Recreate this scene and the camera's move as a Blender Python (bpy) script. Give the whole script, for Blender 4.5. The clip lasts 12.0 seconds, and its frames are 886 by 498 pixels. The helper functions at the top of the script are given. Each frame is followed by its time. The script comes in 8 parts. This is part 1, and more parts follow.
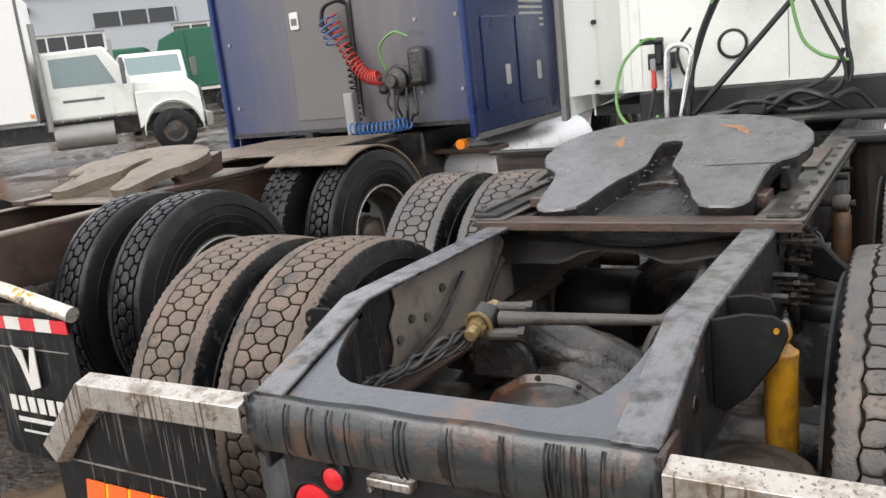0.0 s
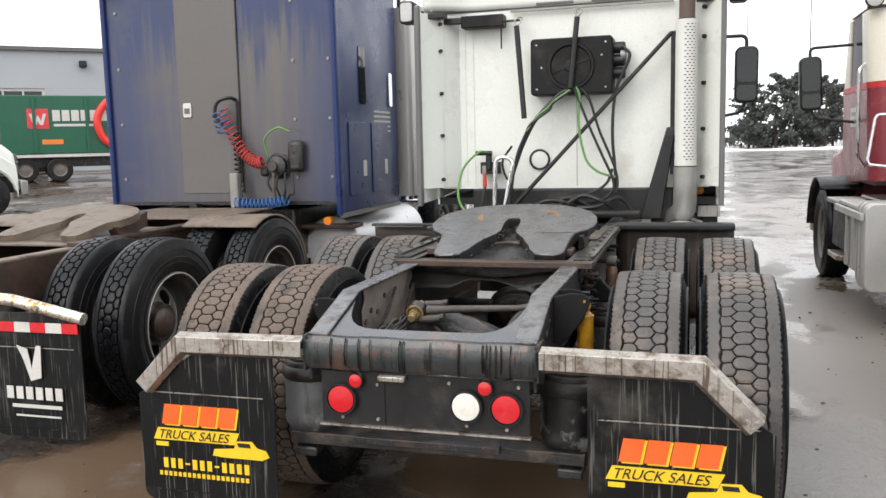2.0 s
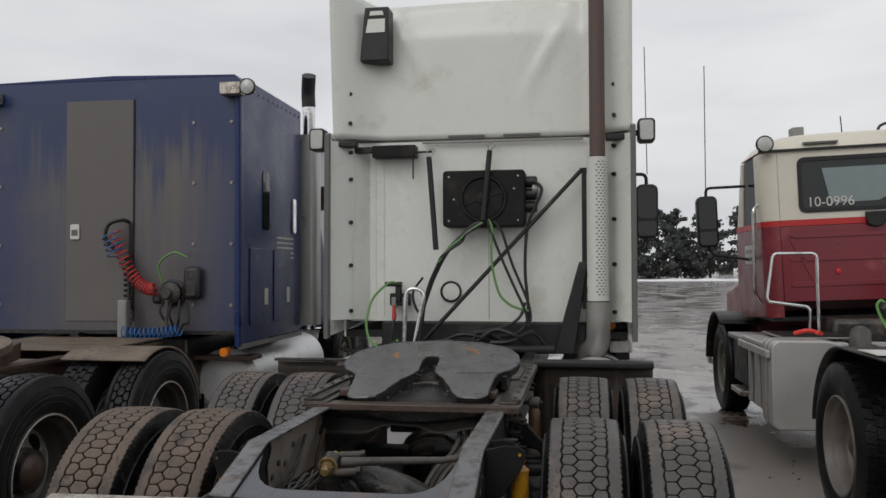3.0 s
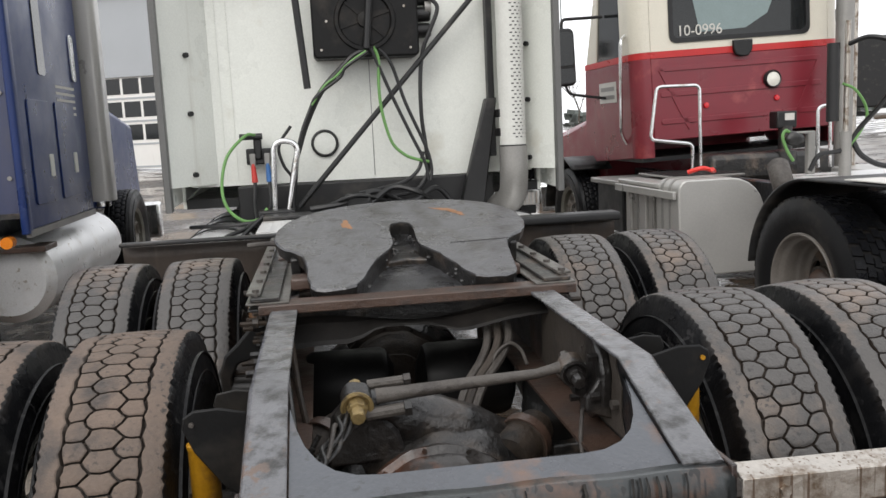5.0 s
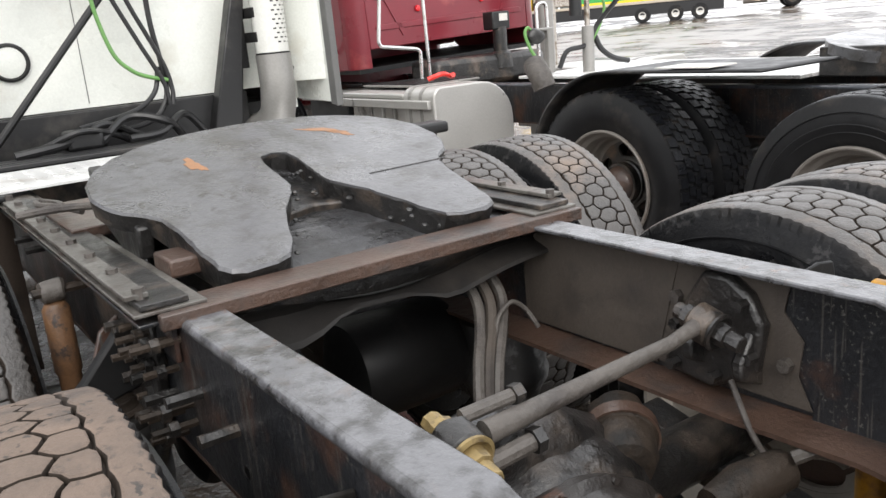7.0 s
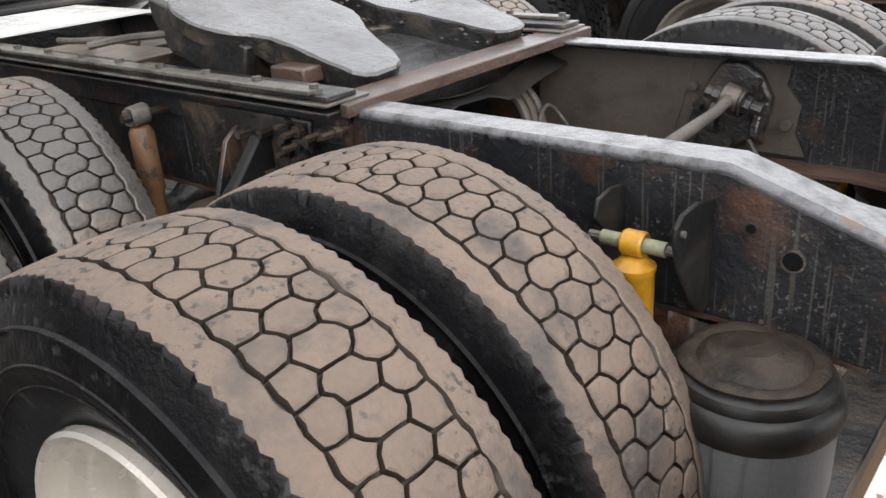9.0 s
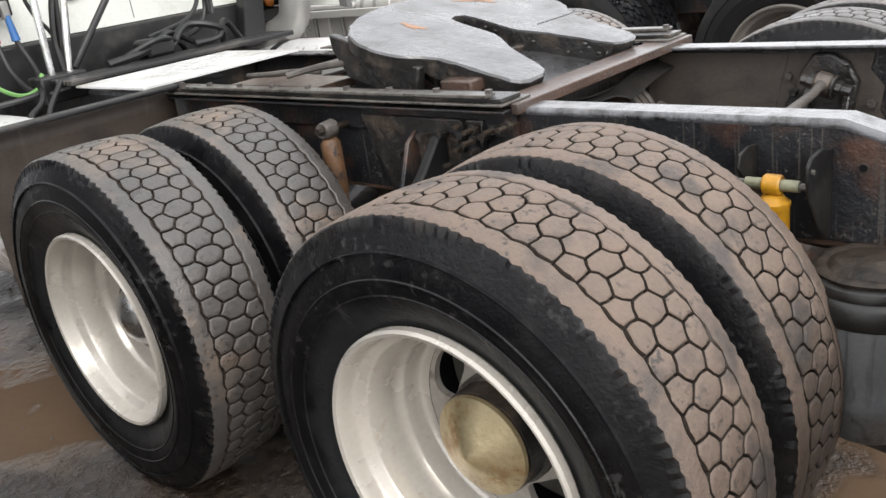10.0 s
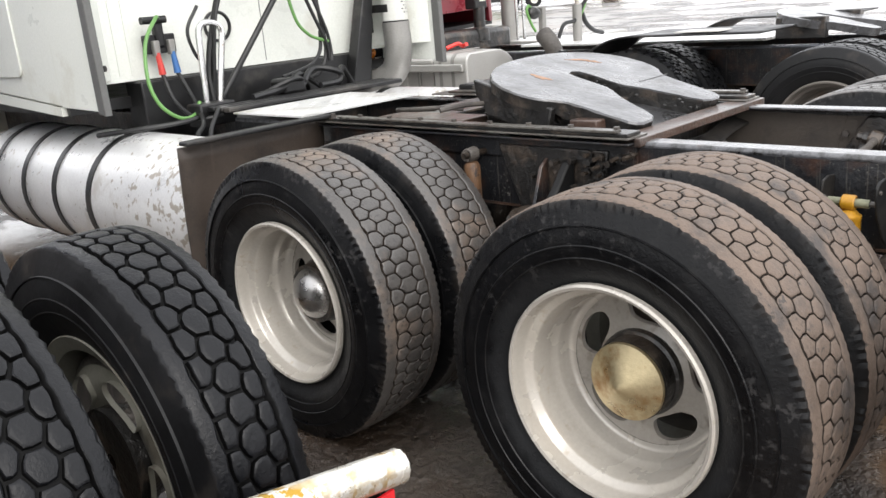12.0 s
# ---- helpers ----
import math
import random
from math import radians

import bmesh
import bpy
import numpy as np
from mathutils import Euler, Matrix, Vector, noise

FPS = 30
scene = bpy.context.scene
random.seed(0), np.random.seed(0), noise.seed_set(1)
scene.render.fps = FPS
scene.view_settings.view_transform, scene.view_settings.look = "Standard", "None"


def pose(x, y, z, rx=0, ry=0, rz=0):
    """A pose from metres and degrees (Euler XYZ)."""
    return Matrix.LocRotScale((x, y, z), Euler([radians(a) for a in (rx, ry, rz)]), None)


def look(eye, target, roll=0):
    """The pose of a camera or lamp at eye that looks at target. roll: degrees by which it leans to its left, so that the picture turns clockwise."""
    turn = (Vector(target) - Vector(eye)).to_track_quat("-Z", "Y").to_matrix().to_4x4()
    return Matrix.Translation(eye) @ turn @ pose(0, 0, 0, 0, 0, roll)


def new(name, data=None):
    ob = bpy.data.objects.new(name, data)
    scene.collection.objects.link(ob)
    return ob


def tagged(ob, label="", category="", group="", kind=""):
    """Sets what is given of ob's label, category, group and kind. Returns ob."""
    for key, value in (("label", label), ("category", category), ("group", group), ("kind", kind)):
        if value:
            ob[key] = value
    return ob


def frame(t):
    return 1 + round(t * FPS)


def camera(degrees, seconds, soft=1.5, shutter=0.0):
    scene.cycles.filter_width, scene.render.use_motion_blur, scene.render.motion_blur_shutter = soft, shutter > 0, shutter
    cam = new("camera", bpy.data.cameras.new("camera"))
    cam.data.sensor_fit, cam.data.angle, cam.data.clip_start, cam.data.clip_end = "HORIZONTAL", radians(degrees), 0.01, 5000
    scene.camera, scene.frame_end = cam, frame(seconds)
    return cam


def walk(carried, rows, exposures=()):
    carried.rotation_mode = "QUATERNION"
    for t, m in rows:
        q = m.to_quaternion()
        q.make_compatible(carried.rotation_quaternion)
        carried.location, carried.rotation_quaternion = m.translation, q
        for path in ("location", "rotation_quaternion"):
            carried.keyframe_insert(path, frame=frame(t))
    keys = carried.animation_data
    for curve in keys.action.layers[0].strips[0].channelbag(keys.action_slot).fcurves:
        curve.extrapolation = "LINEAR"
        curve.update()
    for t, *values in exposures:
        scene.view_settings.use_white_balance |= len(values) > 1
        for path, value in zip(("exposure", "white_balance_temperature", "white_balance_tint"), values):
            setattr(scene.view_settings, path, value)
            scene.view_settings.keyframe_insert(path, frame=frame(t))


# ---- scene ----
cam = camera(55.7, 12.0)
METRES, EYE, TURN = 7.6, 1.56, 31.6
ROWS = [
    (0.0, 0.0, 0.0, 0.0, -1.37, -12.57, 6.17),
    (0.5, -0.0378, -0.058, -0.0023, -6.99, -13.57, 2.96),
    (1.0, -0.0533, -0.1226, -0.0011, -10.23, -14.67, 1.67),
    (1.5, -0.0854, -0.1805, 0.001, -12.96, -13.02, 2.88),
    (2.0, -0.1017, -0.2002, 0.0075, -15.08, -7.03, 1.34),
    (2.5, -0.1019, -0.1912, 0.0146, -18.63, 1.65, -0.43),
    (4.5, -0.1348, 0.0059, 0.0026, -34.11, -4.51, 3.11),
    (5.0, -0.1395, 0.0592, -0.0018, -40.0, -8.24, 2.68),
    (5.5, -0.1299, 0.1146, -0.0059, -46.68, -10.88, 3.33),
    (6.0, -0.1181, 0.165, -0.005, -48.62, -11.94, 3.36),
    (6.5, -0.1197, 0.1987, -0.0072, -56.47, -13.11, 4.16),
    (8.5, -0.1717, 0.3055, -0.019, -86.24, -21.26, 4.42),
    (9.0, -0.2072, 0.309, -0.0162, -82.82, -23.57, 3.57),
    (9.5, -0.2329, 0.314, -0.0112, -79.12, -22.46, 5.98),
    (10.0, -0.2742, 0.3369, -0.01, -80.48, -21.03, 7.7),
    (10.5, -0.3115, 0.3389, -0.0064, -78.23, -19.77, 6.11),
    (11.0, -0.3437, 0.3319, -0.0063, -75.82, -19.05, 5.28),
    (11.5, -0.3632, 0.3576, -0.0048, -76.8, -17.84, 5.88),
    (12.0, -0.367, 0.376, -0.0033, -78.77, -16.68, 4.59),
]
EXPOSURES = [(0.0, 0.28), (0.5, -0.05), (1.0, 0.0), (1.5, 0.1), (2.0, 0.15), (2.5, -0.8), (2.7, -1.15), (4.3, -1.1), (4.5, -0.95), (5.0, -0.2), (5.5, 0.1), (6.0, 0.3), (6.5, 0.4), (8.5, 0.5), (9.0, 0.55), (9.5, 0.6), (10.5, 0.5), (12.0, 0.5)]
walk(cam, [(t, pose(0.865, -1.2754, EYE, 0, 0, TURN) @ pose(METRES * x, METRES * y, METRES * z, 90 + pitch, roll, yaw)) for t, x, y, z, yaw, pitch, roll in ROWS], EXPOSURES)

# ---- world, sun, exposure ----
world = bpy.data.worlds.new("overcast")
scene.world = world
world.use_nodes = True
wn, wl = world.node_tree.nodes, world.node_tree.links
wn.clear()
sky = wn.new("ShaderNodeTexSky")
sky.sky_type, sky.sun_disc = "NISHITA", False
sky.sun_elevation, sky.sun_rotation = radians(38), radians(206)
sky.air_density, sky.dust_density = 1.0, 4.0
wtc = wn.new("ShaderNodeTexCoord")
wmap = wn.new("ShaderNodeMapping")
wmap.inputs["Scale"].default_value = (1.0, 1.0, 3.5)
wl.new(wtc.outputs["Generated"], wmap.inputs["Vector"])
wnoise = wn.new("ShaderNodeTexNoise")
wnoise.inputs["Scale"].default_value, wnoise.inputs["Detail"].default_value = 2.2, 5.0
wl.new(wmap.outputs["Vector"], wnoise.inputs["Vector"])
wramp = wn.new("ShaderNodeValToRGB")
wramp.color_ramp.elements[0].position, wramp.color_ramp.elements[1].position = 0.3, 0.72
wramp.color_ramp.elements[0].color = (14.5, 14.7, 15.3, 1)
wramp.color_ramp.elements[1].color = (21.0, 21.0, 21.2, 1)
wl.new(wnoise.outputs["Fac"], wramp.inputs["Fac"])
wmix = wn.new("ShaderNodeMix")
wmix.data_type = "RGBA"
wmix.inputs["Factor"].default_value = 0.88
wl.new(sky.outputs["Color"], wmix.inputs["A"])
wl.new(wramp.outputs["Color"], wmix.inputs["B"])
wback = wn.new("ShaderNodeBackground")
wback.inputs["Strength"].default_value = 0.10
wl.new(wmix.outputs["Result"], wback.inputs["Color"])
wout = wn.new("ShaderNodeOutputWorld")
wl.new(wback.outputs["Background"], wout.inputs["Surface"])

sun = new("sun", bpy.data.lights.new("sun", "SUN"))
sun.data.energy, sun.data.angle, sun.data.color = 1.3, radians(35), (1.0, 0.97, 0.93)
sun.matrix_world = look((-15, -31, 27), (0, 0, 0))

# ---- materials ----
MATS = {}


def mat(name, base, rough=0.6, metal=0.0, dark=0.7, scale=8.0, bump=0.15, fine=90.0,
        stain=None, stain_amount=0.0, stain_scale=3.0, streak=None, streak_amount=0.0, streak_scale=14.0,
        rough_var=0.12, coat=0.0, spec=0.5, island=0.0, speck=None, speck_amount=0.0, speck_scale=40.0, lump=0.0, lump_scale=9.0, runs=None, runs_scale=70.0):
    """A node material: base colour with grain, large blotches of a stain and vertical runs, and fine relief."""
    m = bpy.data.materials.new(name)
    m.use_nodes = True
    n, l = m.node_tree.nodes, m.node_tree.links
    b = n["Principled BSDF"]
    tc = n.new("ShaderNodeTexCoord")

    def tex(s, detail=5.0, stretch=None, seed=0.0):
        mp = n.new("ShaderNodeMapping")
        mp.inputs["Location"].default_value = (seed, seed * 1.7, seed * 0.6)
        if stretch:
            mp.inputs["Scale"].default_value = stretch
        l.new(tc.outputs["Object"], mp.inputs["Vector"])
        t = n.new("ShaderNodeTexNoise")
        t.inputs["Scale"].default_value, t.inputs["Detail"].default_value = s, detail
        t.inputs["Roughness"].default_value = 0.62
        l.new(mp.outputs["Vector"], t.inputs["Vector"])
        return t.outputs["Fac"]

    def ramp(src, lo, hi, a=0.0, c=1.0):
        r = n.new("ShaderNodeMapRange")
        r.inputs["From Min"].default_value, r.inputs["From Max"].default_value = lo, hi
        r.inputs["To Min"].default_value, r.inputs["To Max"].default_value = a, c
        l.new(src, r.inputs["Value"])
        return r.outputs["Result"]

    def mix(fac, a, c):
        x = n.new("ShaderNodeMix")
        x.data_type = "RGBA"
        l.new(fac, x.inputs["Factor"])
        for sock, v in (("A", a), ("B", c)):
            if isinstance(v, tuple):
                x.inputs[sock].default_value = (*v, 1)
            else:
                l.new(v, x.inputs[sock])
        return x.outputs["Result"]

    grain, blotch = tex(fine, 3.0), tex(scale, 5.0, seed=3.1)
    col = mix(ramp(blotch, 0.3, 0.7), tuple(c * dark for c in base), base)
    col = mix(ramp(grain, 0.35, 0.75, 0.0, 0.35), col, tuple(min(1.0, c * 1.25 + 0.004) for c in base))
    if island:
        g = n.new("ShaderNodeNewGeometry")
        col = mix(ramp(g.outputs["Random Per Island"], 0, 1, 0, island), col, tuple(c * 0.45 for c in base))
    if stain:
        col = mix(ramp(tex(stain_scale, 8.0, seed=7.7), 0.62 - 0.3 * stain_amount, 0.74 - 0.2 * stain_amount), col, stain)
    if streak:
        col = mix(ramp(tex(streak_scale, 4.0, (1, 1, 0.05), seed=11.3), 0.66 - 0.3 * streak_amount, 0.82 - 0.3 * streak_amount, 0, 0.85), col, streak)
    if speck:
        spots = n.new("ShaderNodeMath")
        spots.operation = "MULTIPLY"
        l.new(ramp(tex(speck_scale, 6.0, seed=17.0), 0.62 - 0.2 * speck_amount, 0.68 - 0.2 * speck_amount), spots.inputs[0])
        l.new(ramp(tex(speck_scale * 0.12, 3.0, seed=23.0), 0.45, 0.6), spots.inputs[1])
        col = mix(spots.outputs["Value"], col, speck)
    if runs:
        col = mix(ramp(tex(runs_scale, 1.0, (1, 1, 0.025), seed=41.0), 0.63, 0.67, 0, 0.9), col, runs)
    l.new(col, b.inputs["Base Color"])
    l.new(ramp(blotch, 0.3, 0.7, max(0.02, rough - rough_var), min(1.0, rough + rough_var)), b.inputs["Roughness"])
    b.inputs["Metallic"].default_value = metal
    b.inputs["Specular IOR Level"].default_value = spec
    if coat:
        b.inputs["Coat Weight"].default_value, b.inputs["Coat Roughness"].default_value = coat, 0.14
    if bump:
        bm_ = n.new("ShaderNodeBump")
        bm_.inputs["Strength"].default_value, bm_.inputs["Distance"].default_value = bump, 0.004
        l.new(grain, bm_.inputs["Height"])
        if lump:
            big = n.new("ShaderNodeBump")
            big.inputs["Strength"].default_value, big.inputs["Distance"].default_value = lump, 0.012
            l.new(tex(lump_scale, 6.0, seed=31.0), big.inputs["Height"])
            l.new(big.outputs["Normal"], bm_.inputs["Normal"])
        l.new(bm_.outputs["Normal"], b.inputs["Normal"])
    MATS[name] = m
    return m


def lens_mat(name, tint, emit=0.0):
    m = mat(name, tint, 0.22, dark=0.85, scale=30, bump=0.1, rough_var=0.05, coat=0.6)
    return m


rubber = mat("rubber", (0.0075, 0.0075, 0.00825), 0.45, dark=0.6, scale=7, stain=(0.035, 0.03, 0.026), stain_amount=0.25, stain_scale=5, bump=0.1, coat=0.0, spec=0.3, lump=0.25, lump_scale=6)
rubber_dusty = mat("rubber_dusty", (0.0040, 0.0041, 0.0048), 0.36, dark=0.6, scale=7, stain=(0.010, 0.0098, 0.0098), stain_amount=0.3, stain_scale=14, speck=(0.028, 0.027, 0.027), speck_amount=0.25, speck_scale=34, bump=0.3, fine=140, spec=0.22, rough_var=0.16, lump=0.16, lump_scale=26)


def radial_film(m, colour, bare, full, most, wander, scale):
    """A film on a wheel that thickens from one distance off its axis to another, broken up by rubbing and rain."""
    n, l = m.node_tree.nodes, m.node_tree.links
    shader = n["Principled BSDF"]
    under = shader.inputs["Base Color"].links[0].from_socket
    tc, sep = n.new("ShaderNodeTexCoord"), n.new("ShaderNodeSeparateXYZ")
    l.new(tc.outputs["Object"], sep.inputs["Vector"])
    flat, length, noise_, reach, fade, blend = n.new("ShaderNodeCombineXYZ"), n.new("ShaderNodeVectorMath"), n.new("ShaderNodeTexNoise"), n.new("ShaderNodeMath"), n.new("ShaderNodeMapRange"), n.new("ShaderNodeMix")
    l.new(sep.outputs["Y"], flat.inputs["Y"])
    l.new(sep.outputs["Z"], flat.inputs["Z"])
    length.operation = "LENGTH"
    l.new(flat.outputs["Vector"], length.inputs[0])
    noise_.inputs["Scale"].default_value, noise_.inputs["Detail"].default_value = scale, 6.0
    l.new(tc.outputs["Object"], noise_.inputs["Vector"])
    reach.operation = "MULTIPLY_ADD"
    l.new(noise_.outputs["Fac"], reach.inputs[0])
    reach.inputs[1].default_value = wander
    l.new(length.outputs["Value"], reach.inputs[2])
    for k, v in zip(("From Min", "From Max", "To Min", "To Max"), (bare, full, 0.0, most)):
        fade.inputs[k].default_value = v
    l.new(reach.outputs["Value"], fade.inputs["Value"])
    blend.data_type = "RGBA"
    l.new(fade.outputs["Result"], blend.inputs["Factor"])
    l.new(under, blend.inputs["A"])
    blend.inputs["B"].default_value = (*colour, 1)
    l.new(blend.outputs["Result"], shader.inputs["Base Color"])


radial_film(rubber_dusty, (0.032, 0.027, 0.023), 0.55, 0.60, 0.8, 0.11, 13.0)
radial_film(rubber_dusty, (0.017, 0.0178, 0.019), 0.395, 0.365, 0.75, 0.06, 24.0)
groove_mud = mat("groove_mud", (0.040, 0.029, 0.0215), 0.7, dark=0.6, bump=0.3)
bag_rubber = mat("bag_rubber", (0.012, 0.0108, 0.0098), 0.5, dark=0.5, scale=5, stain=(0.06, 0.056, 0.050), stain_amount=0.28, stain_scale=4, bump=0.2)
sheet_rubber = mat("sheet_rubber", (0.013, 0.0115, 0.0105), 0.6, dark=0.6, scale=5, stain=(0.032, 0.027, 0.023), stain_amount=0.3, bump=0.2, spec=0.3)
flap_brown = mat("flap_brown", (0.055, 0.041, 0.032), 0.6, dark=0.6, scale=5, stain=(0.022, 0.018, 0.016), stain_amount=0.4, stain_scale=4, streak=(0.09, 0.068, 0.053), streak_amount=0.3, streak_scale=14, bump=0.3, lump=0.3, lump_scale=9)
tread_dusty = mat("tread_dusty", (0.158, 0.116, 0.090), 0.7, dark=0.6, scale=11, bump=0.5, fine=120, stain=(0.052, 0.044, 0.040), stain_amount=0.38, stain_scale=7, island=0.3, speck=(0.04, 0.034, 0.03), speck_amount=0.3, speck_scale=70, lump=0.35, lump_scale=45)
tread_grey = mat("tread_grey", (0.078, 0.07176, 0.06708), 0.42, rough_var=0.16, spec=0.6, dark=0.6, scale=9, bump=0.4, fine=160, stain=(0.15, 0.112, 0.086), stain_amount=0.36, stain_scale=4, island=0.3, speck=(0.03, 0.027, 0.025), speck_amount=0.3, speck_scale=70, lump=0.3, lump_scale=45)
tread_wet = mat("tread_wet", (0.0055, 0.006, 0.0078), 0.36, dark=0.6, scale=9, bump=0.25, fine=160, island=0.25, spec=0.26, lump=0.3, lump_scale=30, rough_var=0.14)
# black rubber taken darker still: shade of deep grooves and holes in the colour
recess_shade = mat("recess_shade", (0.004, 0.004, 0.0042), 0.6, dark=0.6, bump=0.2, spec=0.15)
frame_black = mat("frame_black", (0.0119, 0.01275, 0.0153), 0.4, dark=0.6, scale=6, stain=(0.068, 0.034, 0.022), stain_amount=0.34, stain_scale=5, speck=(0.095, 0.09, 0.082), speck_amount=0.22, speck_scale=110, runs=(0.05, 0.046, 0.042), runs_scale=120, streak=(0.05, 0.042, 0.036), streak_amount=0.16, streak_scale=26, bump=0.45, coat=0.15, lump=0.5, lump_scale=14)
# upper faces paler than the webs: wet sky sheen put into the base colour
frame_top_sheen = mat("frame_top_sheen", (0.062, 0.068, 0.080), 0.33, dark=0.65, scale=5, stain=(0.14, 0.075, 0.045), stain_amount=0.25, stain_scale=6, speck=(0.02, 0.02, 0.021), speck_amount=0.15, speck_scale=22, bump=0.3, rough_var=0.2, coat=0.6, lump=0.45, lump_scale=12)
tail_plate = mat("tail_plate", (0.026, 0.031, 0.033), 0.38, dark=0.6, scale=4, stain=(0.11, 0.055, 0.032), stain_amount=0.27, stain_scale=6, streak=(0.008, 0.008, 0.009), streak_amount=0.4, streak_scale=16, runs=(0.002, 0.002, 0.002), runs_scale=60, bump=0.3, coat=0.4, lump=0.3, lump_scale=10)
steel_grey = mat("steel_grey", (0.108, 0.108, 0.113), 0.33, metal=0.25, speck=(0.05, 0.048, 0.045), speck_amount=0.35, speck_scale=22, dark=0.72, scale=4, stain=(0.062, 0.060, 0.058), stain_amount=0.42, stain_scale=9, bump=0.65, fine=60, rough_var=0.24, coat=0.3, lump=0.75, lump_scale=9, runs=None)
steel_tan = mat("steel_tan", (0.19, 0.15, 0.112), 0.55, metal=0.0, dark=0.6, scale=4, stain=(0.09, 0.06, 0.042), stain_amount=0.42, stain_scale=6, bump=0.5, lump=0.5, lump_scale=10, speck=(0.05, 0.04, 0.034), speck_amount=0.3, speck_scale=24)
rusty = mat("rusty", (0.074, 0.042, 0.029), 0.5, dark=0.55, scale=7, stain=(0.035, 0.028, 0.025), stain_amount=0.42, stain_scale=8, bump=0.7, lump=0.6, lump_scale=18, coat=0.35)
grease = mat("grease", (0.0155, 0.0145, 0.0138), 0.4, dark=0.5, scale=9, stain=(0.085, 0.065, 0.05), stain_amount=0.36, stain_scale=8, bump=0.8, fine=50, coat=0.25, lump=0.7, lump_scale=22)
diff_metal = mat("diff_metal", (0.030, 0.025, 0.022), 0.42, lump=0.9, lump_scale=11, dark=0.4, scale=7, stain=(0.13, 0.052, 0.026), stain_amount=0.42, stain_scale=5, speck=(0.015, 0.013, 0.012), speck_amount=0.45, speck_scale=24, bump=0.8, fine=40, coat=0.4)
bar_grime = mat("bar_grime", (0.115, 0.108, 0.096), 0.5, dark=0.55, scale=6, stain=(0.045, 0.034, 0.027), stain_amount=0.42, stain_scale=9, speck=(0.02, 0.018, 0.016), speck_amount=0.4, speck_scale=40, bump=0.6, fine=60, lump=0.6, lump_scale=18, coat=0.3)
# pale base paints sky sheen on the rail tops; the dark stain is grime
grimy_top_sheen = mat("grimy_top_sheen", (0.115, 0.116, 0.124), 0.33, dark=0.6, scale=5, stain=(0.012, 0.011, 0.010), stain_amount=0.54, stain_scale=17, speck=(0.11, 0.07, 0.05), speck_amount=0.3, speck_scale=20, bump=0.4, rough_var=0.2, coat=0.55, lump=0.6, lump_scale=14)
oily_cast = mat("oily_cast", (0.020, 0.018, 0.017), 0.34, dark=0.5, scale=7, stain=(0.062, 0.050, 0.041), stain_amount=0.32, stain_scale=7, speck=(0.006, 0.006, 0.006), speck_amount=0.4, speck_scale=16, bump=0.9, fine=45, coat=0.35, lump=1.0, lump_scale=16)
dirty_cast = mat("dirty_cast", (0.085, 0.075, 0.066), 0.55, dark=0.6, scale=9, stain=(0.035, 0.029, 0.026), stain_amount=0.45, stain_scale=9, bump=0.6, fine=60, lump=0.6, lump_scale=24)
mud_coat = mat("mud_coat", (0.064, 0.052, 0.042), 0.7, dark=0.75, scale=6, stain=(0.03, 0.025, 0.022), stain_amount=0.34, stain_scale=5, bump=0.4, lump=0.4, lump_scale=10, streak=(0.045, 0.036, 0.03), streak_amount=0.2, streak_scale=16)
bracket_black = mat("bracket_black", (0.006, 0.006, 0.0062), 0.5, spec=0.25, dark=0.7, scale=8, bump=0.15, stain=(0.03, 0.026, 0.022), stain_amount=0.15)
dust_film = mat("dust_film", (0.19, 0.163, 0.138), 0.75, dark=0.75, scale=5, stain=(0.055, 0.046, 0.04), stain_amount=0.24, stain_scale=5, bump=0.3, lump=0.3, lump_scale=9)
brass = mat("brass", (0.34, 0.25, 0.11), 0.45, metal=0.4, dark=0.5, scale=20, bump=0.3, stain=(0.08, 0.06, 0.04), stain_amount=0.35, stain_scale=25)
mud_grease = mat("mud_grease", (0.040, 0.029, 0.021), 0.6, spec=0.3, dark=0.5, scale=9, stain=(0.010, 0.009, 0.008), stain_amount=0.4, stain_scale=9, bump=0.6, lump=0.6, lump_scale=20)
bag_peel = mat("bag_peel", (0.135, 0.139, 0.142), 0.45, dark=0.7, scale=6, speck=(0.005, 0.005, 0.0055), speck_amount=0.95, speck_scale=8, streak=(0.012, 0.011, 0.011), streak_amount=0.34, streak_scale=30, bump=0.25, lump=0.3, lump_scale=12)
dirty_alu = mat("dirty_alu", (0.52, 0.485, 0.44), 0.36, metal=0.75, dark=0.75, scale=7, stain=(0.17, 0.125, 0.085), stain_amount=0.4, stain_scale=14, runs=(0.15, 0.105, 0.075), runs_scale=90, streak=(0.20, 0.155, 0.115), streak_amount=0.36, streak_scale=40, bump=0.35, lump=0.3, lump_scale=20)
pitted_alu = mat("pitted_alu", (0.80, 0.78, 0.72), 0.32, metal=0.7, dark=0.85, scale=9, stain=(0.50, 0.42, 0.26), stain_amount=0.28, stain_scale=18, speck=(0.42, 0.25, 0.03), speck_amount=0.75, speck_scale=52, bump=0.4)
polished = mat("polished", (0.78, 0.78, 0.78), 0.16, metal=0.95, dark=0.85, scale=5, stain=(0.5, 0.46, 0.4), stain_amount=0.2, stain_scale=9, bump=0.08)
tank_pale = mat("tank_pale", (0.46, 0.45, 0.43), 0.38, metal=0.35, dark=0.9, scale=3, bump=0.05)
